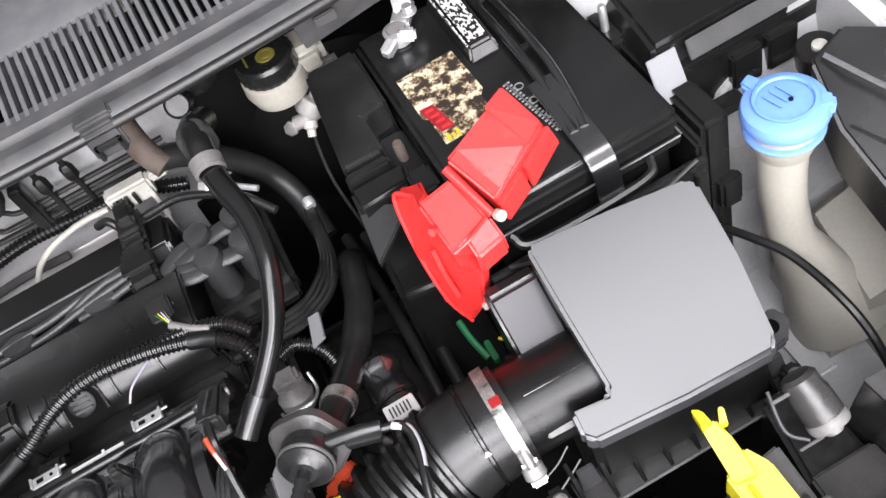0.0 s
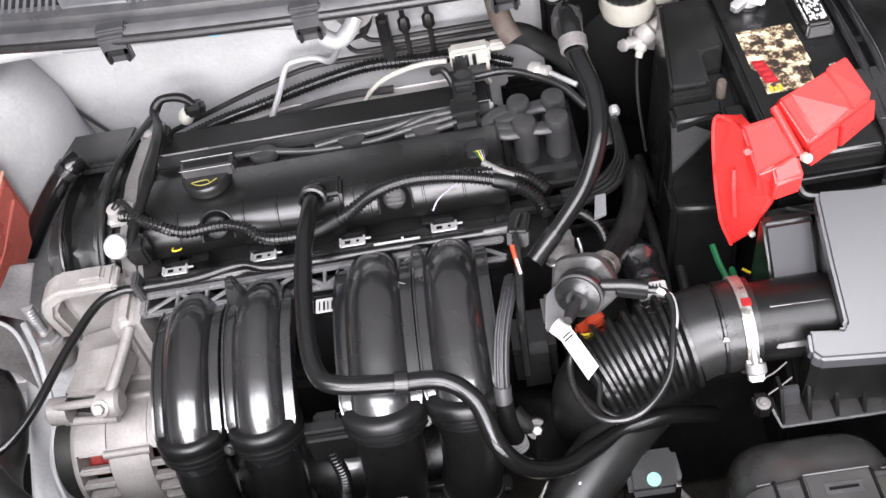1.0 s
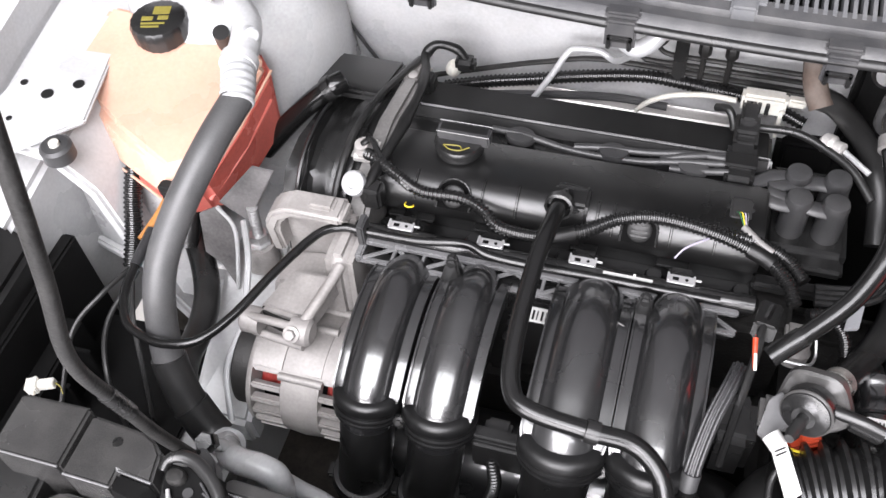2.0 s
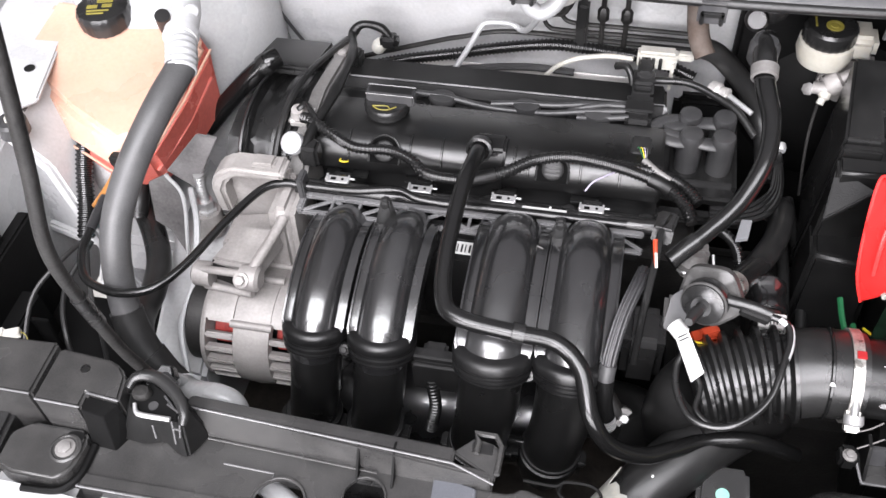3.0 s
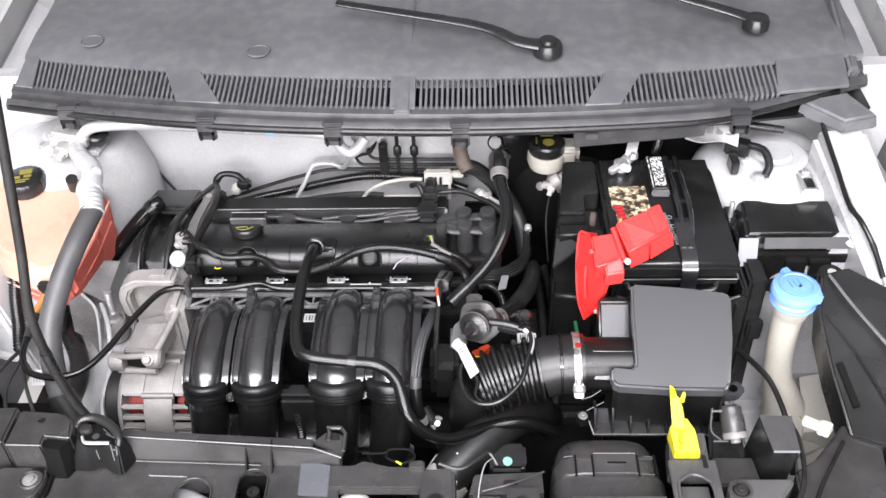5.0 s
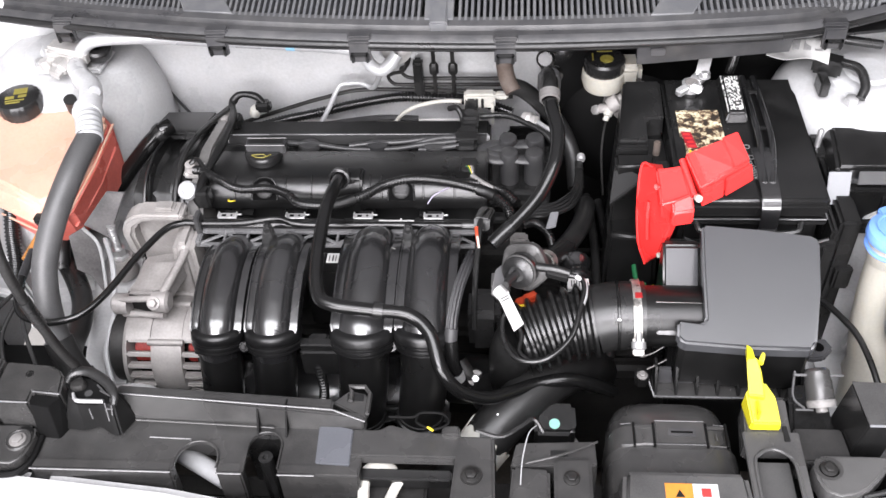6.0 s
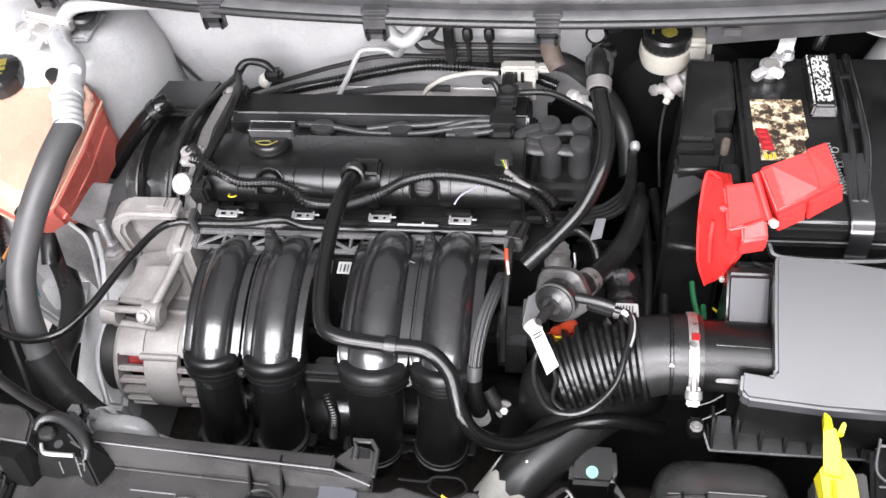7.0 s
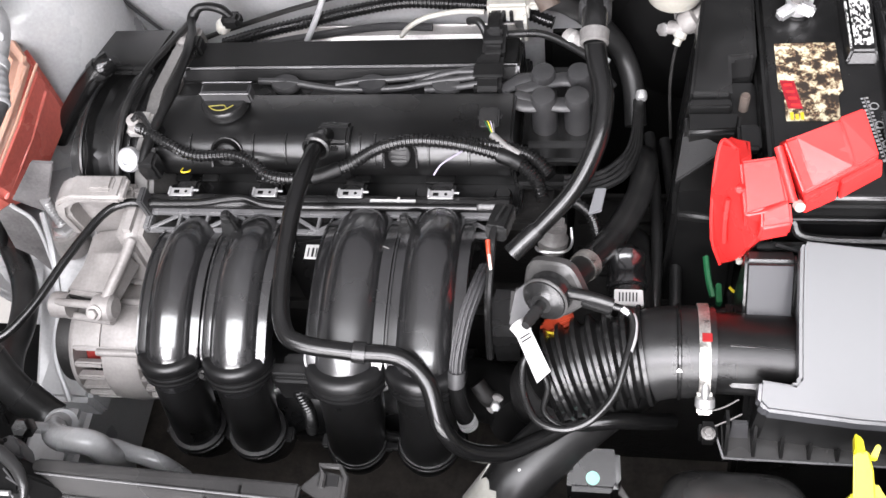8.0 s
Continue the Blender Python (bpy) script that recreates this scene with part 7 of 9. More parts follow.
    part("nut", lathe([(0.009, 0), (0.009, 0.008), (0.006, 0.010), (0, 0.010)], Matrix.Translation((0.482, 0.128, 0.876)), 6), STEEL, q)
    n = thing("tower_stud_plate", "bright slotted steel plate with a bolt on the tower", "bracket")
    part("plate", hexa([(0.535, 0.09), (0.562, 0.09), (0.560, 0.145), (0.537, 0.145)], [(0.536, 0.092), (0.561, 0.092), (0.559, 0.143), (0.538, 0.143)], 0.868, 0.882, 0.003), STEEL, n)
    part("slot", box(0.543, 0.555, 0.098, 0.120, 0.8825, 0.8835, 0), MATTE, n, smooth=False)
    bolt(n, (0.549, 0.130, 0.882), 0.006, 0.008)


right_trim()


# ---- coolant tank corner ----
def coolant_tank():
    t = thing("coolant_tank", "translucent peach expansion tank with red coolant in its lower half", "coolant tank")
    ring = [(-0.690, 0.180), (-0.510, 0.165), (-0.478, 0.130), (-0.486, 0.060), (-0.508, 0.000), (-0.545, -0.014), (-0.610, 0.012), (-0.696, 0.062)]

    up = [(-0.680, 0.172, 0.866), (-0.520, 0.158, 0.864), (-0.490, 0.126, 0.860), (-0.497, 0.064, 0.844), (-0.516, 0.013, 0.820), (-0.546, 0.001, 0.815), (-0.606, 0.026, 0.831), (-0.684, 0.071, 0.856)]
    low = [(x * 0.97 - 0.018, y * 0.88 + 0.016, 0.742 + 0.12 * y) for x, y in ring]
    deep = (0.030, 0.014, 0.013, 0.013, 0.017, 0.036, 0.040, 0.040)
    part("upper_shell", hexa([(x, y, q[2] - d) for (x, y), q, d in zip(ring, up, deep)], up, 0, 0, 0.007, 4), TANK, t, "translucent peach upper shell")
    part("lower_shell", hexa(low, [(x, y, q[2] - d - 0.0015) for (x, y), q, d in zip(ring, up, deep)], 0, 0, 0.006, 3), COOLANT, t, "lower shell full of red coolant")
    part("weld_seam", tube([(x, y, q[2] - d - 0.001) for (x, y), q, d in list(zip(ring, up, deep))[2:]], 0.0016, seg=6, smooth=False), TANK, t, "welded seam round the tank")
    part("side_rib", tube([(-0.480, 0.118, 0.815), (-0.490, 0.060, 0.795), (-0.512, 0.008, 0.770)], 0.0022, seg=8), COOLANT, t)
    c = part("cap", lathe([(0.026, 0.848), (0.0265, 0.862), (0.0295, 0.864), (0.0305, 0.879), (0.0285, 0.884), (0.024, 0.8855), (0, 0.8855)], Matrix.Translation((-0.602, 0.141, 0)), 60, (20, 0.018)), BLACK, t, "ribbed black pressure cap")
    part("symbol", join(box(-0.006, 0.012, 0.004, 0.016, 0.8854, 0.8861, 0, m=pose(-0.602, 0.141, 0, 0, 0, 14)), box(-0.016, -0.004, -0.006, 0.000, 0.8854, 0.8861, 0, m=pose(-0.602, 0.141, 0, 0, 0, 14)), box(0.001, 0.012, -0.005, 0.001, 0.8854, 0.8861, 0, m=pose(-0.602, 0.141, 0, 0, 0, 14)), box(-0.015, 0.010, -0.012, -0.0095, 0.8854, 0.8861, 0, m=pose(-0.602, 0.141, 0, 0, 0, 14)), box(-0.014, 0.005, -0.017, -0.0145, 0.8854, 0.8861, 0, m=pose(-0.602, 0.141, 0, 0, 0, 14))), OLIVE, c, "faded yellow warning print", smooth=False)
    part("vent_stub", tube([(-0.531, 0.144, 0.856), (-0.530, 0.140, 0.868), (-0.527, 0.134, 0.884)], 0.0088, seg=16), RUBBER, t, "black rubber vent stub")

    part("outlet", tube([(-0.545, 0.020, 0.745), (-0.540, -0.005, 0.735), (-0.538, -0.022, 0.72)], 0.011, seg=16), RUBBER, t)
    hose("overflow_hose", [(-0.540, -0.004, 0.795), (-0.545, -0.030, 0.785), (-0.552, -0.062, 0.778)], 0.0055, AMBER, "short amber plastic hose tail under the tank")
    k = thing("hose_clip", "black hose clip under the tank", "clip")
    part("clip", join(box(-0.552, -0.528, -0.016, -0.002, 0.792, 0.806, 0.003), box(-0.546, -0.534, -0.020, -0.014, 0.786, 0.800, 0.002)), BLACK, k)


coolant_tank()


def left_hoses():
    ac = hose("air_con_hose", [(-0.457, 0.030, 0.905), (-0.466, -0.02, 0.892), (-0.482, -0.075, 0.858), (-0.492, -0.120, 0.815), (-0.488, -0.155, 0.755), (-0.472, -0.178, 0.716), (-0.450, -0.194, 0.686)], 0.0150, ACRUB, "thick grey rubber air conditioning hose", seg=20)
    sleeve = curve([(-0.492, -0.120, 0.815), (-0.488, -0.155, 0.755), (-0.472, -0.178, 0.716), (-0.450, -0.194, 0.686)])
    part("joint_sleeve", tube([tuple(p) for p in sleeve[10:]], 0.0172, seg=20, smooth=False), RUBBER, ac, "black joint sleeve")
    f = thing("hose_fitting", "pale crimped aluminium fitting of the thick hose", "hose fitting")
    part("crimp", tube([(-0.470, 0.064, 0.912), (-0.462, 0.045, 0.910), (-0.456, 0.024, 0.903)], 0.0165, seg=20, ribs=(0.007, 0.0012)), PIPEW, f)
    part("elbow", tube([(-0.470, 0.060, 0.912), (-0.474, 0.090, 0.914), (-0.486, 0.122, 0.912), (-0.506, 0.147, 0.908), (-0.523, 0.172, 0.906), (-0.530, 0.195, 0.902)], (0.0150, 0.0145, 0.0120), seg=20), WHITE, f)
    part("sleeve", lathe([(0.0150, -0.006), (0.0182, -0.004), (0.0182, 0.006), (0.0150, 0.009)], along((-0.470, 0.066, 0.9125), (-0.474, 0.090, 0.914)), 24), WHITE, f)
    part("valve_port", lathe([(0.008, 0), (0.008, 0.010), (0.006, 0.012), (0, 0.012)], along((-0.472, 0.098, 0.922), (-0.455, 0.085, 0.93)), 14), PIPEW, f)
    hose("air_con_hose", [(-0.562, 0.022, 0.722), (-0.526, -0.022, 0.708), (-0.503, -0.062, 0.700), (-0.494, -0.100, 0.697), (-0.490, -0.135, 0.702), (-0.480, -0.160, 0.712), (-0.470, -0.178, 0.716)], 0.0140, RUBBER, "black rubber hose bending behind the grey hose", seg=18)
    vc = thing("service_port_cap", "black hexagonal cap of the service port behind the front panel", "cap")
    part("cap", lathe([(0.0085, -0.006), (0.0095, -0.004), (0.0095, 0.007), (0.0078, 0.010), (0, 0.010)], along((-0.398, -0.244, 0.772), (-0.398, -0.250, 0.786)), 6), MATTE, vc)
    part("stem", tube([(-0.392, -0.236, 0.752), (-0.396, -0.242, 0.768)], 0.0055, seg=12), PIPEW, vc)
    e = thing("pipe_elbow", "white painted aluminium pipe elbow with a black collar", "pipe")
    part("collar", tube([(-0.462, -0.186, 0.704), (-0.446, -0.195, 0.684), (-0.434, -0.201, 0.676)], 0.0185, seg=20), RUBBER, e)
    part("crimp", tube([(-0.436, -0.200, 0.677), (-0.422, -0.207, 0.683), (-0.412, -0.212, 0.694)], 0.0155, seg=18, ribs=(0.005, 0.001)), PIPEW, e)
    part("elbow", tube([(-0.418, -0.209, 0.690), (-0.404, -0.222, 0.716), (-0.390, -0.236, 0.736), (-0.374, -0.244, 0.747), (-0.355, -0.246, 0.751), (-0.341, -0.247, 0.744), (-0.338, -0.249, 0.725), (-0.342, -0.247, 0.705), (-0.350, -0.245, 0.66)], 0.0120, seg=18), WHITE, e)
    hose("coolant_pipe", [(-0.37, -0.232, 0.69), (-0.350, -0.233, 0.698), (-0.329, -0.238, 0.698), (-0.300, -0.244, 0.695), (-0.285, -0.248, 0.66)], 0.0085, PIPEW, "bare aluminium pipe low in front of the engine", "pipe")
    hose("coolant_hose", [(-0.408, 0.150, 0.828), (-0.418, 0.140, 0.826), (-0.440, 0.132, 0.808), (-0.470, 0.125, 0.776), (-0.500, 0.110, 0.742)], 0.0115, SHINYRUB, "black hose between tank and engine", clamps=((0.3, RUBBER),))

    w = thing("bent_bracket", "grey painted steel bracket below the tank", "bracket")
    blade = [(-0.461, 0.020, 0.820), (-0.438, 0.020, 0.818), (-0.469, 0.000, 0.758), (-0.497, 0.000, 0.780)]
    part("blade", hexa(blade, [(x + 0.002, y + 0.003, z + 0.0005) for x, y, z in blade], 0, 0, 0.0006), GREYST, w)
    gusset = [(-0.516, -0.012, 0.771), (-0.494, -0.008, 0.783), (-0.480, -0.012, 0.751), (-0.484, -0.035, 0.680), (-0.497, -0.030, 0.715), (-0.516, -0.025, 0.723)]
    part("gusset", hexa(gusset, [(x + 0.002, y + 0.003, z + 0.0005) for x, y, z in gusset], 0, 0, 0.0006), GREYST, w)
    part("gusset_edge", tube([(-0.494, -0.008, 0.783), (-0.480, -0.012, 0.751), (-0.484, -0.035, 0.680)], 0.0022, seg=8), DIRTYW, w, "pale folded edge")
    part("foot", hexa([(-0.500, -0.16), (-0.430, -0.16), (-0.435, 0.03), (-0.505, 0.0)], [(-0.500, -0.16, 0.625), (-0.432, -0.16, 0.625), (-0.440, 0.03, 0.700), (-0.505, 0.0, 0.700)], 0.58, 0.69, 0.006), WHITE, w)
    hose("brake_pipe", [(-0.475, 0.0, 0.755), (-0.455, -0.04, 0.745), (-0.448, -0.09, 0.71), (-0.455, -0.13, 0.68), (-0.44, -0.17, 0.65)], 0.0035, PIPEW, "thin pale brake pipe", "pipe", seg=8)
    wp = hose("thin_pipe", [(-0.640, -0.004, 0.760), (-0.600, -0.010, 0.735), (-0.560, -0.044, 0.722), (-0.540, -0.070, 0.715)], 0.004, PIPEW, "thin pale pipe with a teal sleeve on the inner wing", "pipe", seg=10)
    part("sleeve", tube([(-0.557, -0.042, 0.720), (-0.549, -0.056, 0.718), (-0.541, -0.069, 0.7155)], 0.0055, seg=10), TEALPL, wp, "teal sleeve")
    hose("wire_loom", [(-0.60, 0.03, 0.80), (-0.598, 0.0, 0.77), (-0.592, -0.03, 0.74), (-0.585, -0.06, 0.72)], 0.010, LOOM, "black corrugated loom down the inner wing", "wiring loom", ribs=(0.005, 0.0015))
    for i, p in enumerate(([(-0.585, -0.06, 0.72), (-0.60, -0.10, 0.72), (-0.62, -0.14, 0.70), (-0.62, -0.2, 0.65)], [(-0.585, -0.06, 0.72), (-0.565, -0.11, 0.70), (-0.545, -0.15, 0.66), (-0.53, -0.19, 0.60)], [(-0.58, -0.06, 0.715), (-0.59, -0.12, 0.70), (-0.57, -0.17, 0.68), (-0.55, -0.20, 0.62)])):
        hose("wire", p, 0.0028, RUBBER, "thin black wire hanging by the headlamp", "wire", seg=8, group="hanging wires")
    t = thing("wire_tag", "white tape tag on a hanging wire", "tag")
    part("flag", box(-0.010, 0.012, -0.012, 0.012, 0, 0.0012, 0.0004, m=pose(-0.561, -0.080, 0.684, 25, 10, 15)), PAPER, t)
    for i in range(4):
        part("print_bar", box(-0.008 + i * 0.004, -0.006 + i * 0.004, -0.008, 0.006, 0.0012, 0.0017, 0, m=pose(-0.561, -0.080, 0.684, 25, 10, 15)), GREYMARK, t, smooth=False)
    h = thing("headlamp", "dark grey plastic back of the headlamp", "headlamp")
    part("shell", hexa([(-0.72, -0.34), (-0.665, -0.34), (-0.668, -0.085), (-0.72, -0.075)], [(-0.73, -0.34, 0.790), (-0.660, -0.34, 0.762), (-0.664, -0.085, 0.770), (-0.73, -0.075, 0.800)], 0.58, 0.8, 0.006), DEEP, h)
    # step and ribs carry the dark of the gap beside them in their colour
    part("step", hexa([(-0.664, -0.33), (-0.622, -0.33), (-0.630, -0.11), (-0.664, -0.11)], [(-0.664, -0.33), (-0.628, -0.33), (-0.636, -0.11), (-0.664, -0.11)], 0.56, 0.675, 0.003), SHADEBLK, h)
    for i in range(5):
        part("rib", box(-0.640, -0.614, -0.31 + i * 0.042, -0.305 + i * 0.042, 0.57, 0.665, 0.001), SHADEBLK, h)
    # bonnet stay
    r = thing("bonnet_stay", "thin dark steel bonnet stay rising from the front panel", "bonnet stay")
    part("rod", tube([(-0.310, -0.285, 1.45), (-0.330, -0.292, 1.34), (-0.345, -0.300, 1.24), (-0.362, -0.312, 1.12), (-0.374, -0.320, 1.045), (-0.386, -0.303, 0.96), (-0.389, -0.288, 0.88), (-0.384, -0.277, 0.825), (-0.382, -0.274, 0.80)], 0.0050, seg=12), DARKIRON, r)
    part("grip", tube([(-0.3845, -0.3065, 0.975), (-0.3885, -0.2965, 0.930)], 0.0060, seg=12), RUBBER, r, "black rubber grip sleeve")
    # strut top valve block
    v = thing("valve_block", "bright aluminium valve block on the strut tower", "valve")
    part("block", join(box(-0.036, 0.026, -0.014, 0.016, 0, 0.024, 0.006, 3, m=pose(-0.538, 0.200, 0.900, 0, 4, -12)), box(-0.030, 0.020, -0.018, -0.010, 0.004, 0.016, 0.003, m=pose(-0.538, 0.200, 0.900, 0, 4, -12))), ALU, v)
    part("union", lathe([(0.011, 0), (0.012, 0.003), (0.012, 0.012), (0.009, 0.015), (0.009, 0.024), (0, 0.024)], along((-0.545, 0.186, 0.908), (-0.556, 0.160, 0.900)), 6), ALU, v)
    part("stud", lathe([(0.0045, 0), (0.0045, 0.014), (0, 0.015)], along((-0.583, 0.196, 0.893), (-0.585, 0.190, 0.92)), 10), STEEL, v)
    part("knob", lathe([(0.017, 0), (0.019, 0.004), (0.019, 0.014), (0.016, 0.017), (0.009, 0.017), (0.009, 0.012), (0, 0.012)], along((-0.508, 0.214, 0.902), (-0.502, 0.206, 0.935)), 24), BLACK, v)
    part("port", lathe([(0.009, 0), (0.010, 0.006), (0.007, 0.014), (0, 0.015)], along((-0.570, 0.188, 0.898), (-0.578, 0.184, 0.922)), 16), ALU, v)
    part("base_plate", hexa([(-0.60, 0.188), (-0.50, 0.188), (-0.495, 0.245), (-0.60, 0.245)], [(-0.595, 0.192), (-0.505, 0.192), (-0.50, 0.24), (-0.595, 0.24)], 0.886, 0.893, 0.003), DIRTYW, v)
    bolt(v, (-0.590, 0.205, 0.893), 0.006, 0.008)


left_hoses()


def alternator():
    a = thing("alternator", "cast aluminium alternator with slotted housing and red windings", "alternator")
    cy, cz, r = -0.100, 0.662, 0.064
    part("stator", tube([(-0.432, cy, cz), (-0.328, cy, cz)], r - 0.026, seg=32), SHADEBLK, a, "dark rotor inside the housing")
    part("band", lathe([(r - 0.010, -0.0205), (r - 0.001, -0.0195), (r + 0.001, 0), (r - 0.001, 0.0195), (r - 0.010, 0.0205)], along((-0.3835, cy, cz), (-0.3, cy, cz)), 48), CAST, a)
    def shell(x0, x1, a0, a1, r0, r1):
        """A curved bar of the housing between two angles, counted from the top towards the front."""
        n = max(3, int((a1 - a0) / 4))
        bm = bmesh.new()
        rings = []
        for i in range(n + 1):
            q = radians(a0 + (a1 - a0) * i / n)
            s, k = -math.sin(q), math.cos(q)
            rings.append([bm.verts.new((x, cy + s * rr, cz + k * rr)) for x, rr in ((x0, r0), (x1, r0), (x1, r1), (x0, r1))])
        for u, v in zip(rings, rings[1:]):
            for j in range(4):
                bm.faces.new((u[j], u[(j + 1) % 4], v[(j + 1) % 4], v[j]))
        bm.faces.new(rings[0][::-1])
        bm.faces.new(rings[-1])
        bmesh.ops.recalc_face_normals(bm, faces=bm.faces)
        return round_edges(bm, 0.0022, 2, 50)

    for x0, x1 in ((-0.4345, -0.4020), (-0.3650, -0.328)):
        part("housing", shell(x0, x1, -150, 38, r - 0.016, r), CAST, a)
        part("winding", shell(x0 + 0.003, x1 - 0.003, 36, 70, r - 0.026, r - 0.020), COPPER, a, "red lacquered windings")
        for i in range(7):
            part("fin", shell(x0, x1, 49 + i * 15.0, 55 + i * 15.0, r - 0.012, r - 0.0005), CAST, a)
    for an in (8, 20):
        part("vent_slot", shell(-0.352, -0.334, an, an + 7, r - 0.003, r + 0.0006), SHADEBLK, a)
    part("seam_ridge", shell(-0.434, -0.330, 33, 36, r - 0.002, r + 0.0022), CAST, a)
    for x in (-0.4365, -0.3265):
        part("end_ring", lathe([(0.03, -0.004), (r - 0.004, -0.004), (r - 0.002, -0.001), (r - 0.002, 0.002), (0.03, 0.004)], along((x, cy, cz), (x + 0.1, cy, cz)), 48), CAST, a)
    part("pulley_side", lathe([(0.045, 0), (0.048, 0.004), (0.048, 0.022), (0.044, 0.025), (0, 0.025)], along((-0.440, cy, cz), (-0.5, cy, cz)), 36), DARKIRON, a)
    for an in (52, 100, 130):
        q = radians(an)
        part("through_bolt", tube([(-0.405, cy + (r + 0.002) * math.cos(q) * -1, cz + (r + 0.002) * math.sin(q)), (-0.360, cy - (r + 0.002) * math.cos(q), cz + (r + 0.002) * math.sin(q))], 0.0042, seg=10), CAST, a)
    part("terminal_cover", box(-0.345, -0.318, cy - 0.055, cy - 0.02, cz + 0.01, cz + 0.055, 0.006), BLACK, a)
    a.location.x = 0.018
    b = thing("alternator_bracket", "cast aluminium alternator bracket with an open window", "bracket")
    part("plate", hexa([(-0.420, -0.095), (-0.362, -0.105), (-0.350, -0.052), (-0.400, -0.046)], [(-0.418, -0.093, 0.756), (-0.364, -0.103, 0.764), (-0.352, -0.054, 0.773), (-0.398, -0.048, 0.764)], 0.742, 0.76, 0.004), CAST, b)
    part("lug", lathe([(0.013, -0.010), (0.0135, -0.006), (0.0135, 0.008), (0.010, 0.011), (0, 0.011)], along((-0.424, -0.102, 0.742), (-0.45, -0.102, 0.742)), 24), CAST, b)
    part("lug", lathe([(0.013, -0.010), (0.0135, -0.006), (0.0135, 0.008), (0.010, 0.011), (0, 0.011)], along((-0.366, -0.112, 0.758), (-0.33, -0.112, 0.758)), 24), CAST, b)
    part("window_bar", tube([(-0.424, -0.104, 0.752), (-0.366, -0.114, 0.766)], 0.0042, seg=10), CAST, b)
    part("window_bar", tube([(-0.424, -0.106, 0.728), (-0.366, -0.117, 0.738)], 0.0042, seg=10), CAST, b)
    part("window_dark", hexa([(-0.416, -0.096), (-0.372, -0.106), (-0.372, -0.100), (-0.416, -0.090)], [(-0.416, -0.096), (-0.372, -0.106), (-0.372, -0.100), (-0.416, -0.090)], 0.727, 0.752, 0), DARKIRON, b, smooth=False)
    part("side_rib", tube([(-0.366, -0.110, 0.764), (-0.354, -0.070, 0.774), (-0.348, -0.046, 0.780)], 0.0055, seg=10), CAST, b)
    bolt(b, (-0.371, -0.122, 0.766), 0.0055, 0.007, (0, -0.7, 0.7), material=CAST)
    m = thing("engine_mount", "cast aluminium engine mount arm with a rounded hoop", "engine mount")
    part("hoop", prism([(-0.434, 0.748), (-0.437, 0.786), (-0.428, 0.806), (-0.409, 0.818), (-0.352, 0.818), (-0.349, 0.807), (-0.402, 0.806), (-0.416, 0.797), (-0.422, 0.783), (-0.419, 0.748)], "y", -0.022, 0.008, 0.004, 3), CAST, m)
    part("web", hexa([(-0.432, -0.005), (-0.345, -0.008), (-0.345, 0.012), (-0.425, 0.018)], [(-0.425, 0.0), (-0.348, -0.002), (-0.348, 0.012), (-0.42, 0.014)], 0.70, 0.800, 0.006), CAST, m)
    part("floor", hexa([(-0.432, -0.055), (-0.350, -0.060), (-0.345, -0.005), (-0.43, -0.002)], [(-0.428, -0.048, 0.728), (-0.355, -0.050, 0.744), (-0.348, -0.008, 0.752), (-0.425, -0.006, 0.732)], 0.70, 0.73, 0.005), CAST, m)
    part("tab", box(-0.388, -0.362, -0.014, 0.004, 0.812, 0.822, 0.003), CAST, m)
    s = thing("mount_stud", "threaded steel stud with a flanged nut", "bolt")
    part("shank", tube([(-0.463, 0.000, 0.735), (-0.463, 0.005, 0.775)], 0.006, seg=14, ribs=(0.004, 0.0008)), STEEL, s)
    part("nut", lathe([(0.013, 0), (0.013, 0.003), (0.010, 0.004), (0.010, 0.014), (0, 0.014)], along((-0.463, -0.002, 0.725), (-0.463, 0.003, 0.76)), 6), STEEL, s)
    part("bush", lathe([(0.018, 0), (0.020, 0.006), (0.016, 0.03), (0, 0.03)], along((-0.463, -0.006, 0.695), (-0.463, -0.002, 0.73)), 24), CAST, s)
    k = thing("head_casting", "dull grey cast side of the cylinder head", "engine part")
    part("casting", hexa([(-0.372, -0.07), (-0.335, -0.07), (-0.335, 0.02), (-0.372, 0.02)], [(-0.366, -0.05), (-0.338, -0.05), (-0.338, 0.02), (-0.366, 0.02)], 0.60, 0.79, 0.010, 3), CAST, k)


alternator()


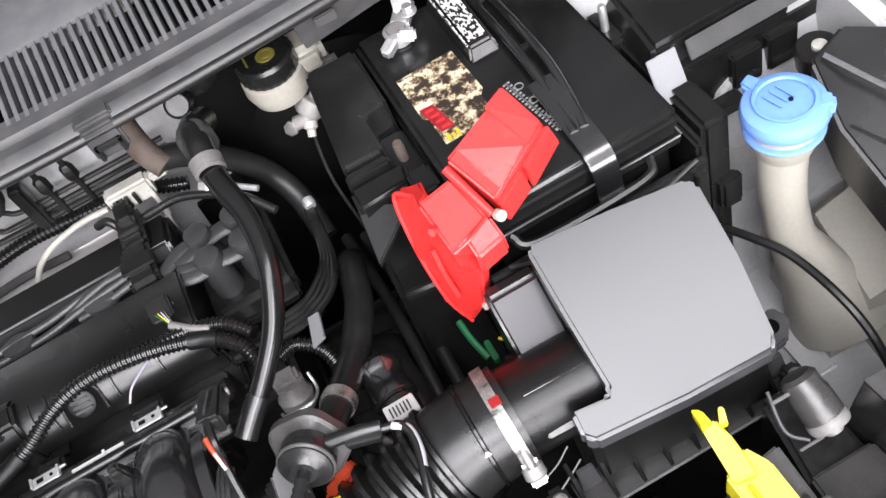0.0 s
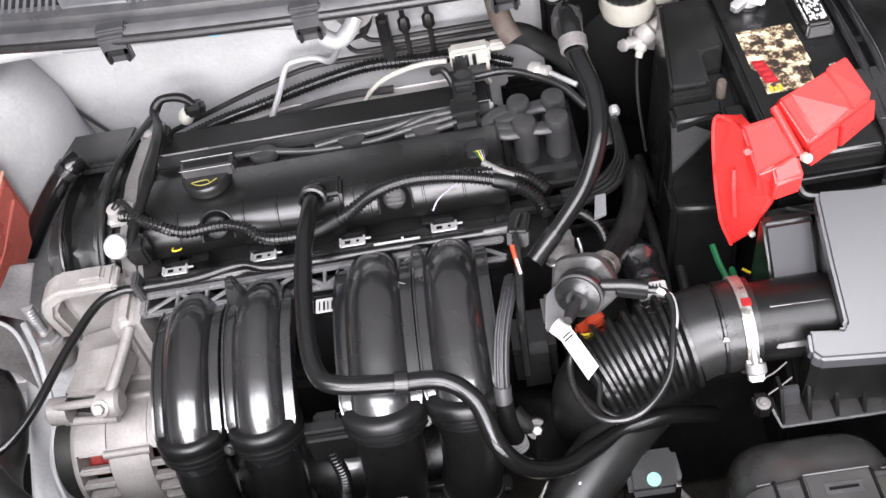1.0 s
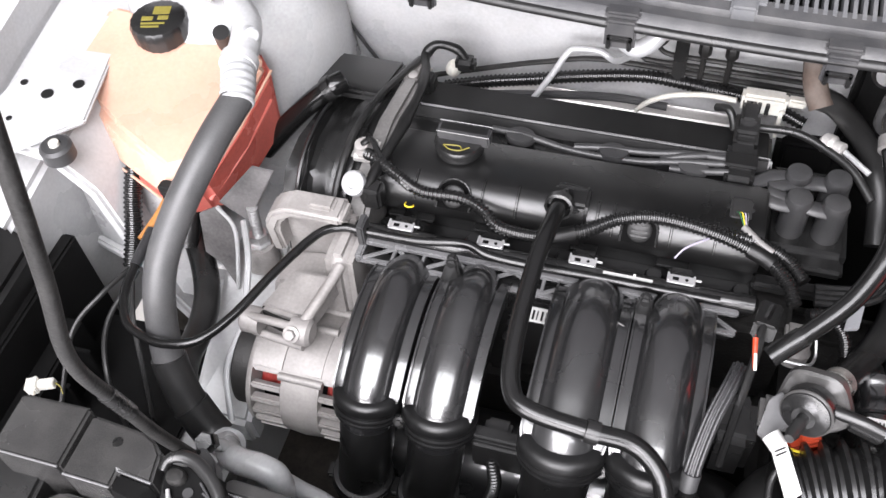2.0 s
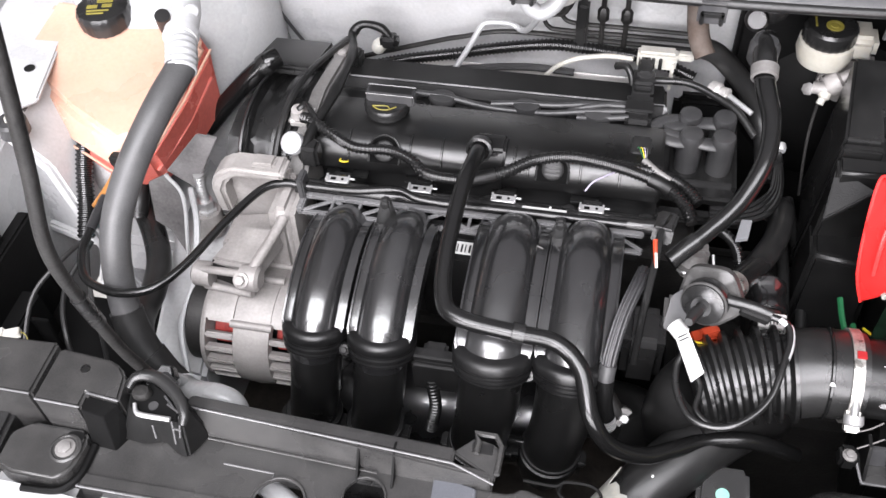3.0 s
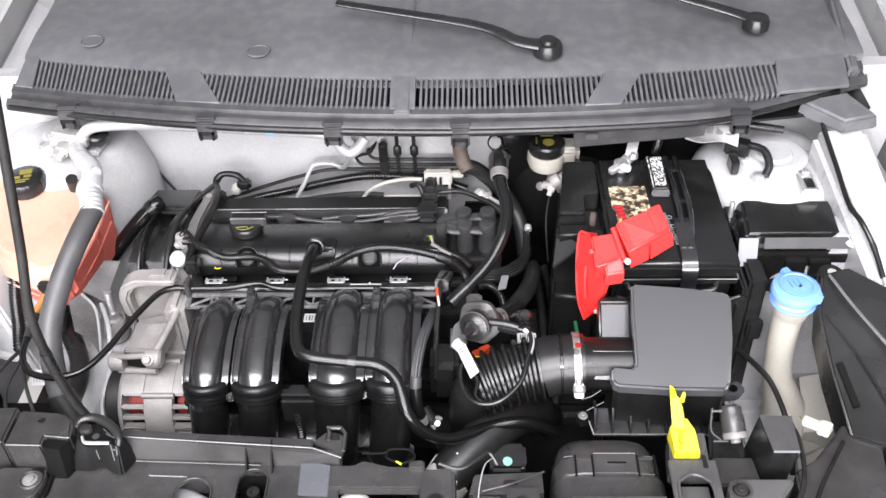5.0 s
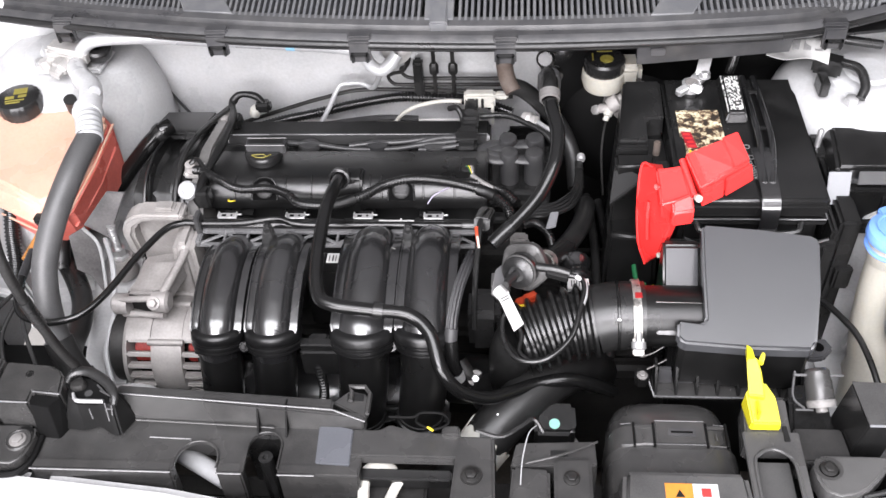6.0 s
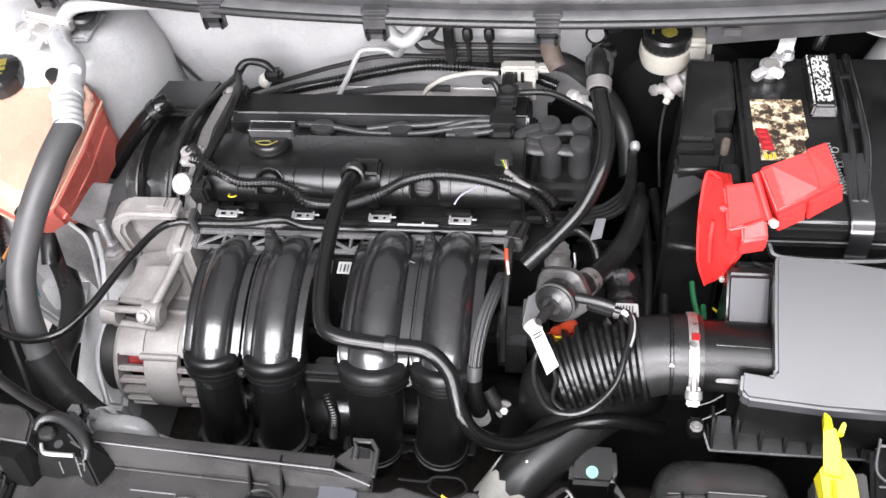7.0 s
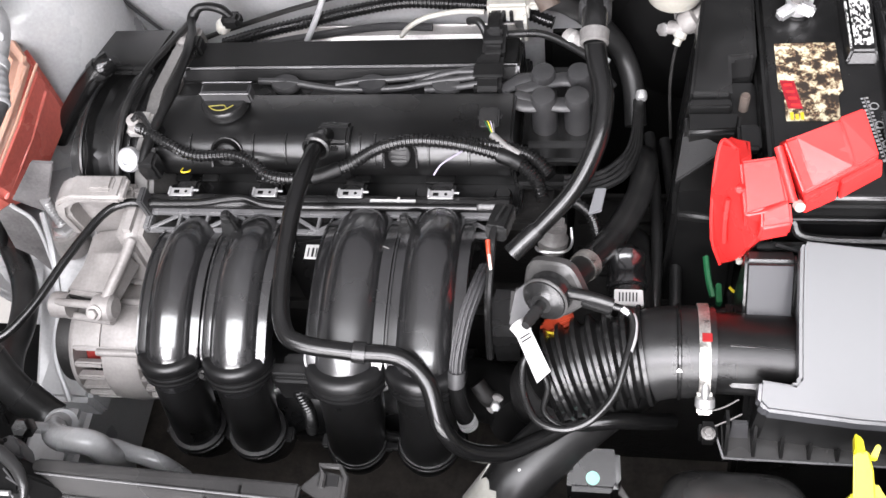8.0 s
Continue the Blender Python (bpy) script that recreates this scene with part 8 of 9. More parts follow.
# ---- pipes along the bulkhead ----
def rear_pipes():
    hose("refrigerant_pipe", [(-0.525, 0.195, 0.915), (-0.50, 0.20, 0.932), (-0.43, 0.205, 0.933), (-0.357, 0.205, 0.929), (-0.24, 0.205, 0.921), (-0.165, 0.205, 0.914), (-0.140, 0.205, 0.904), (-0.130, 0.205, 0.886), (-0.117, 0.205, 0.878), (-0.104, 0.208, 0.886), (-0.095, 0.215, 0.897)], 0.0088, PIPEW, "pale painted refrigerant pipe below the cowl", "pipe", seg=16)
    b = thing("pipe_band", "blue tape band on the pale pipe", "tape")
    part("band", tube([(-0.240, 0.205, 0.9212), (-0.228, 0.205, 0.9202)], 0.0093, seg=16), mat("pale_blue_tape", (0.25, 0.50, 0.68), 0.5), b)
    e = thing("pipe_flange", "round aluminium pipe flange on the bulkhead", "flange")
    part("disc", lathe([(0.019, 0), (0.021, 0.004), (0.021, 0.012), (0.016, 0.015), (0.010, 0.020), (0, 0.021)], along((-0.098, 0.250, 0.885), (-0.102, 0.20, 0.90)), 24), ALU, e)
    part("plate", box(-0.125, -0.072, 0.250, 0.262, 0.865, 0.905, 0.004), DIRTYW, e)
    hose("liquid_pipe", [(-0.118, 0.205, 0.872), (-0.140, 0.255, 0.815), (-0.160, 0.268, 0.813), (-0.186, 0.268, 0.812), (-0.195, 0.264, 0.806), (-0.208, 0.256, 0.782), (-0.226, 0.246, 0.752)], 0.0036, PIPEW, "thin pale pipe bent down to the bulkhead foot", "pipe", seg=12)
    for i, (p, r) in enumerate((
        ([(-0.36, 0.262, 0.742), (-0.335, 0.265, 0.75), (-0.26, 0.266, 0.776), (-0.22, 0.267, 0.788), (-0.159, 0.272, 0.799), (-0.05, 0.272, 0.797), (0.06, 0.272, 0.795)], 0.0030),
        ([(0.06, 0.274, 0.805), (-0.03, 0.274, 0.806), (-0.100, 0.274, 0.806), (-0.114, 0.274, 0.809), (-0.120, 0.274, 0.820), (-0.112, 0.272, 0.827), (-0.098, 0.270, 0.832), (-0.091, 0.268, 0.846), (-0.090, 0.266, 0.875)], 0.0027),
        ([(0.06, 0.276, 0.814), (-0.03, 0.276, 0.815), (-0.084, 0.276, 0.816), (-0.098, 0.276, 0.823), (-0.100, 0.274, 0.834), (-0.090, 0.272, 0.842), (-0.082, 0.268, 0.875)], 0.0027),
        ([(0.06, 0.272, 0.785), (-0.06, 0.272, 0.787), (-0.13, 0.270, 0.786)], 0.0030),
    )):
        hose("brake_line", p, r, DARKIRON, "thin dark steel brake line on the bulkhead", "brake line", seg=8, group="brake lines")
    hose("main_loom", [(-0.33, 0.250, 0.745), (-0.28, 0.256, 0.757), (-0.23, 0.262, 0.765), (-0.17, 0.266, 0.778), (-0.107, 0.268, 0.788), (-0.05, 0.262, 0.790), (0.01, 0.255, 0.789), (0.06, 0.24, 0.78)], 0.0074, LOOM, "thick black corrugated main loom along the bulkhead", "wiring loom", ribs=(0.005, 0.0012), seg=14)
    hose("small_loom", [(-0.30, 0.262, 0.728), (-0.22, 0.264, 0.742), (-0.14, 0.266, 0.752), (-0.08, 0.264, 0.752)], 0.0045, GREYRUB, "thin grey cable along the bulkhead foot", "cable", seg=8)
    c = thing("line_holder", "black plastic holder for the brake lines", "clip")
    part("block", box(-0.082, -0.068, 0.262, 0.280, 0.792, 0.850, 0.003), BLACK, c)
    for x in (-0.052, -0.025):
        u = thing("line_union", "steel brake line union with a hexagon nut", "union", group="line unions")
        part("pipe", tube([(x, 0.270, 0.79), (x, 0.268, 0.83), (x, 0.262, 0.90)], 0.003, seg=8), DARKIRON, u)
        part("nut", lathe([(0.0042, 0), (0.0068, 0.003), (0.0068, 0.016), (0.0042, 0.020)], Matrix.Translation((x, 0.267, 0.828)), 6), DARKIRON, u)
    g = thing("bulkhead_grommet", "black rubber grommet in the bulkhead", "grommet")
    part("dome", lathe([(0.016, 0), (0.016, 0.006), (0.011, 0.014), (0, 0.016)], along((-0.012, 0.285, 0.885), (-0.012, 0.20, 0.89)), 24), RUBBER, g)
    hose("white_tube", [(-0.012, 0.232, 0.806), (-0.035, 0.236, 0.804), (-0.055, 0.238, 0.800), (-0.080, 0.240, 0.791), (-0.100, 0.241, 0.777), (-0.112, 0.241, 0.762)], 0.0030, WHITEPL, "short white plastic tube behind the cover", "tube", seg=12)
    w = thing("white_connector_plate", "white plastic plate above the ignition plug", "connector")
    part("plate", join(box(-0.008, 0.036, 0.222, 0.238, 0.800, 0.824, 0.003), box(0.036, 0.054, 0.226, 0.236, 0.812, 0.822, 0.002), box(0.030, 0.034, 0.218, 0.230, 0.775, 0.812, 0.001)), WHITEPL, w)
    part("socket", join(box(0.000, 0.004, 0.218, 0.223, 0.804, 0.818, 0.0008), box(0.008, 0.012, 0.218, 0.223, 0.804, 0.818, 0.0008), box(0.016, 0.020, 0.218, 0.223, 0.804, 0.818, 0.0008)), BLACK, w)
    hose("vacuum_hose", [(-0.030, 0.230, 0.795), (-0.018, 0.222, 0.802), (-0.010, 0.212, 0.79), (-0.012, 0.205, 0.775)], 0.0042, RUBBER, "small black vacuum hose behind the cover", seg=10)
    hose("vacuum_hose", [(0.015, 0.205, 0.80), (0.050, 0.200, 0.805), (0.080, 0.185, 0.803), (0.105, 0.165, 0.80), (0.125, 0.14, 0.79)], 0.0042, RUBBER, "small black vacuum hose behind the coil", seg=10)
    v = thing("egr_union", "small bright metal union behind the coil", "union")
    part("barrel", lathe([(0.007, 0), (0.010, 0.003), (0.010, 0.012), (0.007, 0.015), (0.007, 0.024), (0, 0.025)], along((0.075, 0.20, 0.800), (0.095, 0.185, 0.806)), 18), ALU, v)
    part("stem", tube([(0.095, 0.185, 0.805), (0.12, 0.165, 0.800)], 0.003, seg=8), STEEL, v)
    f = thing("vacuum_pump", "black round vacuum fitting under the cowl", "pump")
    part("body", lathe([(0.020, 0), (0.022, 0.004), (0.022, 0.010), (0.018, 0.013), (0.018, 0.018), (0.012, 0.022), (0, 0.022)], along((0.122, 0.240, 0.892), (0.114, 0.15, 0.922)), 28), BLACK, f)
    part("port", lathe([(0.012, 0), (0.012, 0.02), (0.009, 0.024), (0, 0.024)], along((0.105, 0.195, 0.90), (0.10, 0.15, 0.93)), 18), BLACK, f)
    s = thing("brake_booster", "brake booster drum with the shadow put into its black", "brake booster")
    # drum and rim are coloured near black to hold the shadow there
    part("drum", lathe([(0.11, 0), (0.115, 0.01), (0.11, 0.05), (0.08, 0.075), (0.03, 0.08), (0, 0.08)], along((0.225, 0.325, 0.72), (0.225, 0.2, 0.72)), 40), SHADEBLK, s)
    part("rim", lathe([(0.112, 0.004), (0.118, 0.007), (0.118, 0.013), (0.112, 0.016)], along((0.225, 0.325, 0.72), (0.225, 0.2, 0.72)), 40), SHADEBLK, s)
    m = thing("brake_reservoir", "white brake fluid reservoir with a black cap and yellow emblem", "brake fluid reservoir")
    part("body", lathe([(0.020, 0.846), (0.026, 0.850), (0.0295, 0.862), (0.0285, 0.874), (0.024, 0.877), (0, 0.877)], Matrix.Translation((0.182, 0.207, 0)), 36), CREAM, m)
    part("side_tank", box(0.195, 0.232, 0.195, 0.235, 0.855, 0.885, 0.008, 3), CREAM, m)
    cap = part("cap", lathe([(0.0255, 0.875), (0.0270, 0.877), (0.0270, 0.891), (0.0245, 0.894), (0, 0.894)], Matrix.Translation((0.182, 0.207, 0)), 48, (24, 0.012)), BLACK, m, "black screw cap")
    part("emblem", lathe([(0.0088, 0.894), (0.0088, 0.8947), (0.0062, 0.8947), (0.0058, 0.8941), (0.0042, 0.8941), (0.0040, 0.8947), (0, 0.8947)], Matrix.Translation((0.184, 0.203, 0)), 28), OLIVE, cap, "yellow emblem")
    part("warning_bar", join(box(0.172, 0.192, 0.220, 0.2220, 0.894, 0.8946, 0), box(0.165, 0.1670, 0.200, 0.216, 0.894, 0.8946, 0)), OLIVE, cap, smooth=False)
    c = thing("master_cylinder", "bright cast aluminium brake master cylinder", "master cylinder")
    part("barrel", tube([(0.192, 0.225, 0.80), (0.196, 0.150, 0.80)], 0.016, seg=20), CAST, c)
    part("flange", box(0.172, 0.222, 0.160, 0.176, 0.795, 0.838, 0.005), CAST, c)
    part("ear", lathe([(0.007, 0), (0.0065, 0.003), (0.0065, 0.007), (0.004, 0.008), (0.003, 0.005), (0, 0.005)], along((0.173, 0.152, 0.812), (0.170, 0.13, 0.825)), 20), CAST, c)
    part("arm", hexa([(0.166, 0.150), (0.182, 0.150), (0.188, 0.176), (0.172, 0.176)], [(0.167, 0.151), (0.181, 0.151), (0.186, 0.175), (0.173, 0.175)], 0.800, 0.828, 0.003), CAST, c)
    part("pushrod_boss", lathe([(0.010, 0), (0.012, 0.004), (0.012, 0.014), (0.007, 0.017), (0.007, 0.030), (0, 0.031)], along((0.172, 0.122, 0.826), (0.196, 0.128, 0.842)), 20), CAST, c)
    part("bleed_arm", tube([(0.160, 0.124, 0.822), (0.172, 0.120, 0.826), (0.186, 0.126, 0.834), (0.200, 0.132, 0.844)], 0.0075, seg=12, flat=0.8), CAST, c)
    part("bleed_eye", lathe([(0.0065, 0), (0.0070, 0.005), (0.005, 0.006), (0, 0.006)], along((0.156, 0.124, 0.820), (0.150, 0.112, 0.828)), 7), BRACK, c)
    part("nozzle", lathe([(0.006, 0), (0.0065, 0.006), (0.004, 0.008), (0.004, 0.014), (0, 0.015)], along((0.172, 0.116, 0.824), (0.166, 0.106, 0.812)), 14), WHITEPL, c)
    c.location = (0.018, 0.060, 0.006)
    hose("brake_line", [(0.195, 0.210, 0.818), (0.190, 0.192, 0.812), (0.184, 0.17, 0.795), (0.182, 0.15, 0.77), (0.186, 0.13, 0.72)], 0.0016, DARKIRON, "thin dark brake line from the master cylinder", "brake line", seg=8, group="brake lines")


rear_pipes()


# ---- front panel ----
def plate_with_slot(name, x0, x1, y0, y1, z, holes, material, parent, t=0.006):
    """A plate with round-ended openings that run out at its front: (cx, half width, y high)."""
    out = [(x1, y1), (x0, y1), (x0, y0)]
    for cx, hw, hi in holes:
        arc = [(cx - hw * math.cos(math.pi * k / 14), hi - hw + hw * math.sin(math.pi * k / 14)) for k in range(15)]
        out += [(cx - hw, y0), *arc, (cx + hw, y0)]
    return part(name, prism([*out, (x1, y0)], "z", z - t, z, 0.0012, 2), material, parent, smooth=False)


def front_panel():
    s = thing("radiator_cover", "black plastic radiator cover with moulded openings along the front", "radiator cover")
    # main trough
    part("rear_wall", hexa([(-0.352, -0.318), (-0.085, -0.320), (-0.085, -0.304), (-0.352, -0.290)], [(-0.350, -0.298, 0.826), (-0.087, -0.310, 0.806), (-0.087, -0.304, 0.806), (-0.350, -0.290, 0.822)], 0.74, 0.81, 0.0015), PANEL, s)
    part("rear_lip", hexa([(-0.352, -0.2995), (-0.118, -0.3045), (-0.118, -0.290), (-0.345, -0.286)], [(-0.350, -0.2995, 0.826), (-0.118, -0.3045, 0.812), (-0.118, -0.290, 0.810), (-0.345, -0.286, 0.822)], 0.80, 0.82, 0.002), PANEL, s)
    plate_with_slot("trough", -0.425, -0.085, -0.365, -0.300, 0.787, ((-0.254, 0.0225, -0.331), (-0.186, 0.0175, -0.318)), PANEL, s)
    part("ledge_line", tube([(-0.330, -0.308, 0.7905), (-0.18, -0.314, 0.7905)], 0.0012, seg=6), PANEL, s)
    for a, b in ((-0.425, -0.2775), (-0.2305, -0.2045), (-0.1675, -0.085)):
        part("front_face", hexa([(a, -0.372), (b, -0.372), (b, -0.358), (a, -0.358)], [(a, -0.368, 0.788), (b, -0.368, 0.788), (b, -0.355, 0.7885), (a, -0.355, 0.7885)], 0.70, 0.78, 0.002), PANEL, s)
    part("lower_tray", box(-0.43, 0.16, -0.45, -0.35, 0.69, 0.705, 0.003), MATTE, s)
    for cx, hw, hi in ((-0.254, 0.0225, -0.331), (-0.186, 0.0175, -0.318)):
        part("opening_rim", tube([(cx - hw, -0.362, 0.7885), (cx - hw, hi - hw, 0.7885), *[(cx - hw * math.cos(math.pi * k / 8), hi - hw + hw * math.sin(math.pi * k / 8), 0.7885) for k in range(1, 8)], (cx + hw, hi - hw, 0.7885), (cx + hw, -0.362, 0.7885)], 0.0012, seg=6, step=4), PANEL, s)
    part("well_pin", lathe([(0.009, 0.70), (0.008, 0.765), (0.0075, 0.772), (0.003, 0.772), (0.003, 0.768), (0, 0.768)], Matrix.Translation((-0.188, -0.338, 0)), 20), BLACK, s)
    part("well_wall", box(-0.212, -0.166, -0.322, -0.318, 0.70, 0.782, 0.001), MATTE, s)
    part("bulb_tube", tube([(-0.305, -0.306, 0.735), (-0.268, -0.328, 0.740), (-0.232, -0.350, 0.745)], 0.0105, seg=16), PIPEW, s, "pale pipe seen through the opening")
    for x in (-0.197, -0.167):
        part("guide", hexa([(x, -0.324), (x + 0.002, -0.324), (x + 0.002, -0.296), (x, -0.296)], [(x, -0.303), (x + 0.002, -0.303), (x + 0.002, -0.296), (x, -0.296)], 0.787, 0.815, 0), SHADEBLK, s, smooth=False)
    edge_glints(s, RAILGLINT, [(-0.345, -0.2998, 0.8255), (-0.118, -0.3050, 0.8115), (-0.083, -0.3150, 0.8060)], [(-0.425, -0.3685, 0.7880), (-0.2775, -0.3685, 0.7880)], [(-0.2305, -0.3685, 0.7880), (-0.2045, -0.3685, 0.7880)], [(-0.1675, -0.3685, 0.7880), (-0.130, -0.3685, 0.7880)], [(-0.425, -0.3685, 0.7880), (-0.428, -0.310, 0.7880)], [(-0.310, -0.3270, 0.7875), (-0.265, -0.3285, 0.7875), (-0.2655, -0.335, 0.7875)])
    edge_glints(s, RAILGLINT, [(-0.535, -0.3170, 0.8370), (-0.4745, -0.3172, 0.8370)], [(-0.4675, -0.3212, 0.8370), (-0.4265, -0.3222, 0.8370)], [(-0.4262, -0.3085, 0.8372), (-0.3965, -0.3112, 0.8372)])
    part("end_plate", hexa([(-0.133, -0.306, 0.786), (-0.097, -0.314, 0.786), (-0.096, -0.356, 0.784), (-0.131, -0.354, 0.784)], [(-0.133, -0.306, 0.791), (-0.097, -0.314, 0.791), (-0.096, -0.356, 0.789), (-0.131, -0.354, 0.789)], 0, 0, 0.001), ENDPL, s, "paler blue-grey end plate")
    # hook at the right end
    part("hook", hexa([(-0.120, -0.292), (-0.083, -0.311), (-0.080, -0.290), (-0.086, -0.280), (-0.104, -0.276), (-0.112, -0.284)], [(-0.120, -0.292), (-0.083, -0.311), (-0.080, -0.290), (-0.086, -0.280), (-0.104, -0.276), (-0.112, -0.284)], 0.798, 0.806, 0.0015), PANEL, s)
    part("hook_ring", tube([(-0.1005, -0.2925, 0.8095), (-0.1005, -0.2810, 0.8095), (-0.1045, -0.2740, 0.8095), (-0.0870, -0.2740, 0.8095), (-0.0810, -0.2830, 0.8095), (-0.0815, -0.3080, 0.8095)], 0.0026, seg=6, smooth=False), PANEL, s)
    part("hook_slot", box(-0.105, -0.088, -0.290, -0.281, 0.8062, 0.8070, 0), MATTE, s, smooth=False)
    # left corner pieces
    p1 = [(-0.535, -0.318), (-0.473, -0.318), (-0.4725, -0.265), (-0.535, -0.267)]
    part("corner_box", hexa(p1, p1, 0.76, 0.838, 0.0025), PANEL, s)
    p2 = [(-0.469, -0.322), (-0.426, -0.323), (-0.426, -0.309), (-0.396, -0.312), (-0.400, -0.288), (-0.408, -0.279), (-0.420, -0.274), (-0.468, -0.270)]
    part("corner_box", hexa(p2, p2, 0.76, 0.838, 0.0025), PANEL, s)
    part("corner_hole", lathe([(0.0042, 0.838), (0.0042, 0.8386), (0, 0.8386)], Matrix.Translation((-0.437, -0.287, 0)), 18), MATTE, s, smooth=False)
    # solid black block fills the notch in place of its shade
    part("recess", hexa([(-0.4300, -0.332), (-0.406, -0.334), (-0.3965, -0.3130), (-0.4258, -0.3098)], [(-0.4258, -0.3225), (-0.4045, -0.3260), (-0.3965, -0.3130), (-0.4258, -0.3098)], 0.77, 0.8340, 0.0005), SHADEBLK, s, "black block standing in for the shaded recess by the corner box")
    part("mount_pad", prism([(-0.497, -0.335), (-0.482, -0.3235), (-0.433, -0.3235), (-0.4275, -0.331), (-0.429, -0.357), (-0.434, -0.366), (-0.441, -0.3715), (-0.480, -0.371), (-0.497, -0.366)], "z", 0.76, 0.800, 0.003, 3), PANEL, s)
    part("pad_channel", tube([(-0.4245, -0.331, 0.789), (-0.4250, -0.358, 0.789), (-0.432, -0.371, 0.789), (-0.442, -0.3765, 0.789), (-0.47, -0.378, 0.788)], 0.0035, seg=8), SHADEBLK, s, "dark channel round the pad")
    part("washer", lathe([(0.0135, 0.800), (0.0135, 0.8012), (0.0115, 0.8022), (0.0105, 0.8010), (0, 0.8010)], Matrix.Translation((-0.442, -0.3435, 0)), 24), PANEL, s)
    part("screw_notch", lathe([(0.008, 0.800), (0.008, 0.8008), (0, 0.8008)], Matrix.Translation((-0.4385, -0.331, 0)) @ Matrix.Diagonal((1, 0.6, 1, 1)), 16), SHADEBLK, s, smooth=False)
    bolt(s, (-0.442, -0.3435, 0.8010), 0.0058, 0.004, material=BRACK)
    part("side_channel", hexa([(-0.56, -0.40), (-0.50, -0.40), (-0.50, -0.29), (-0.56, -0.28)], [(-0.555, -0.40, 0.79), (-0.505, -0.40, 0.79), (-0.505, -0.295, 0.80), (-0.555, -0.285, 0.80)], 0.72, 0.79, 0.004), BLACK, s)
    part("dark_gap", box(-0.43, -0.405, -0.375, -0.325, 0.70, 0.775, 0.002), MATTE, s)
    # right half
    part("right_plate", hexa([(-0.098, -0.345), (0.015, -0.345), (0.015, -0.316), (-0.030, -0.314), (-0.060, -0.306), (-0.070, -0.313), (-0.098, -0.313)], [(-0.098, -0.345), (0.015, -0.345), (0.015, -0.316), (-0.030, -0.314), (-0.060, -0.306), (-0.070, -0.313), (-0.098, -0.313)], 0.775, 0.790, 0.002), PANEL, s)
    part("post_plate", hexa([(0.006, -0.400), (0.052, -0.400), (0.050, -0.319), (0.010, -0.319)], [(0.007, -0.398), (0.051, -0.398), (0.048, -0.322), (0.012, -0.322)], 0.76, 0.796, 0.003), PANEL, s)

    bolt(s, (0.027, -0.368, 0.796), 0.006, 0.006, material=DARKIRON)
    part("washer", lathe([(0.011, 0.796), (0.011, 0.7972), (0, 0.7975)], Matrix.Translation((0.027, -0.368, 0)), 20), DARKIRON, s)
    part("box_a", hexa([(0.062, -0.405), (0.105, -0.405), (0.105, -0.348), (0.066, -0.345)], [(0.063, -0.403), (0.104, -0.403), (0.104, -0.350), (0.067, -0.347)], 0.72, 0.783, 0.003), PANEL, s)
    part("box_b", hexa([(0.107, -0.405), (0.146, -0.405), (0.146, -0.338), (0.107, -0.340)], [(0.108, -0.403), (0.145, -0.403), (0.145, -0.340), (0.108, -0.342)], 0.72, 0.789, 0.003), PANEL, s)
    bolt(s, (0.125, -0.364, 0.789), 0.0055, 0.006, material=DARKIRON)
    part("box_c", hexa([(0.064, -0.347), (0.152, -0.345), (0.152, -0.312), (0.070, -0.316)], [(0.065, -0.346), (0.151, -0.343), (0.150, -0.314), (0.071, -0.318)], 0.73, 0.780, 0.002), PANEL, s)
    part("slot", box(0.105, 0.122, -0.334, -0.327, 0.7801, 0.7808, 0), MATTE, s, smooth=False)
    part("diagonal", tube([(0.080, -0.346, 0.786), (0.115, -0.338, 0.790), (0.152, -0.322, 0.790)], 0.0014, seg=6), PANEL, s)
    part("arm", box(-0.005, 0.013, -0.322, -0.310, 0.786, 0.796, 0.002), PANEL, s)
    part("lower_rail", box(-0.10, 0.006, -0.36, -0.347, 0.755, 0.772, 0.002), MATTE, s)
    l = thing("bonnet_latch", "cream and steel bonnet latch in the front panel", "latch")
    part("hook", tube([(-0.081, -0.390, 0.758), (-0.083, -0.362, 0.764), (-0.080, -0.345, 0.766), (-0.066, -0.340, 0.766), (-0.056, -0.345, 0.765), (-0.058, -0.353, 0.765)], 0.006, seg=10, flat=0.6), WHITEPL, l)
    part("lever", tube([(-0.058, -0.380, 0.758), (-0.050, -0.362, 0.763), (-0.044, -0.354, 0.765), (-0.030, -0.350, 0.765)], 0.0055, seg=10, flat=0.6), WHITEPL, l)
    part("plate", box(-0.105, -0.020, -0.40, -0.350, 0.735, 0.752, 0.003), DARKIRON, l)
    c = thing("bonnet_cable", "looped black bonnet cable with a yellow end", "cable")
    part("loop", tube([(-0.060, -0.304, 0.800), (-0.035, -0.306, 0.803), (-0.026, -0.302, 0.805), (-0.005, -0.302, 0.804), (0.002, -0.312, 0.803), (-0.012, -0.320, 0.803), (-0.030, -0.313, 0.803), (-0.030, -0.304, 0.803)], 0.0014, seg=8), SHADEBLK, c)
    part("end", tube([(-0.019, -0.3185, 0.804), (-0.013, -0.3225, 0.804)], 0.0013, seg=8), YMARK, c, "yellow cable end")
    # bonnet stay clip
    k = thing("stay_socket", "black plastic socket and clip of the bonnet stay", "clip")
    foot = [(-0.416, -0.293), (-0.403, -0.321), (-0.381, -0.323), (-0.366, -0.317), (-0.349, -0.328), (-0.340, -0.328), (-0.328, -0.303), (-0.331, -0.288)]
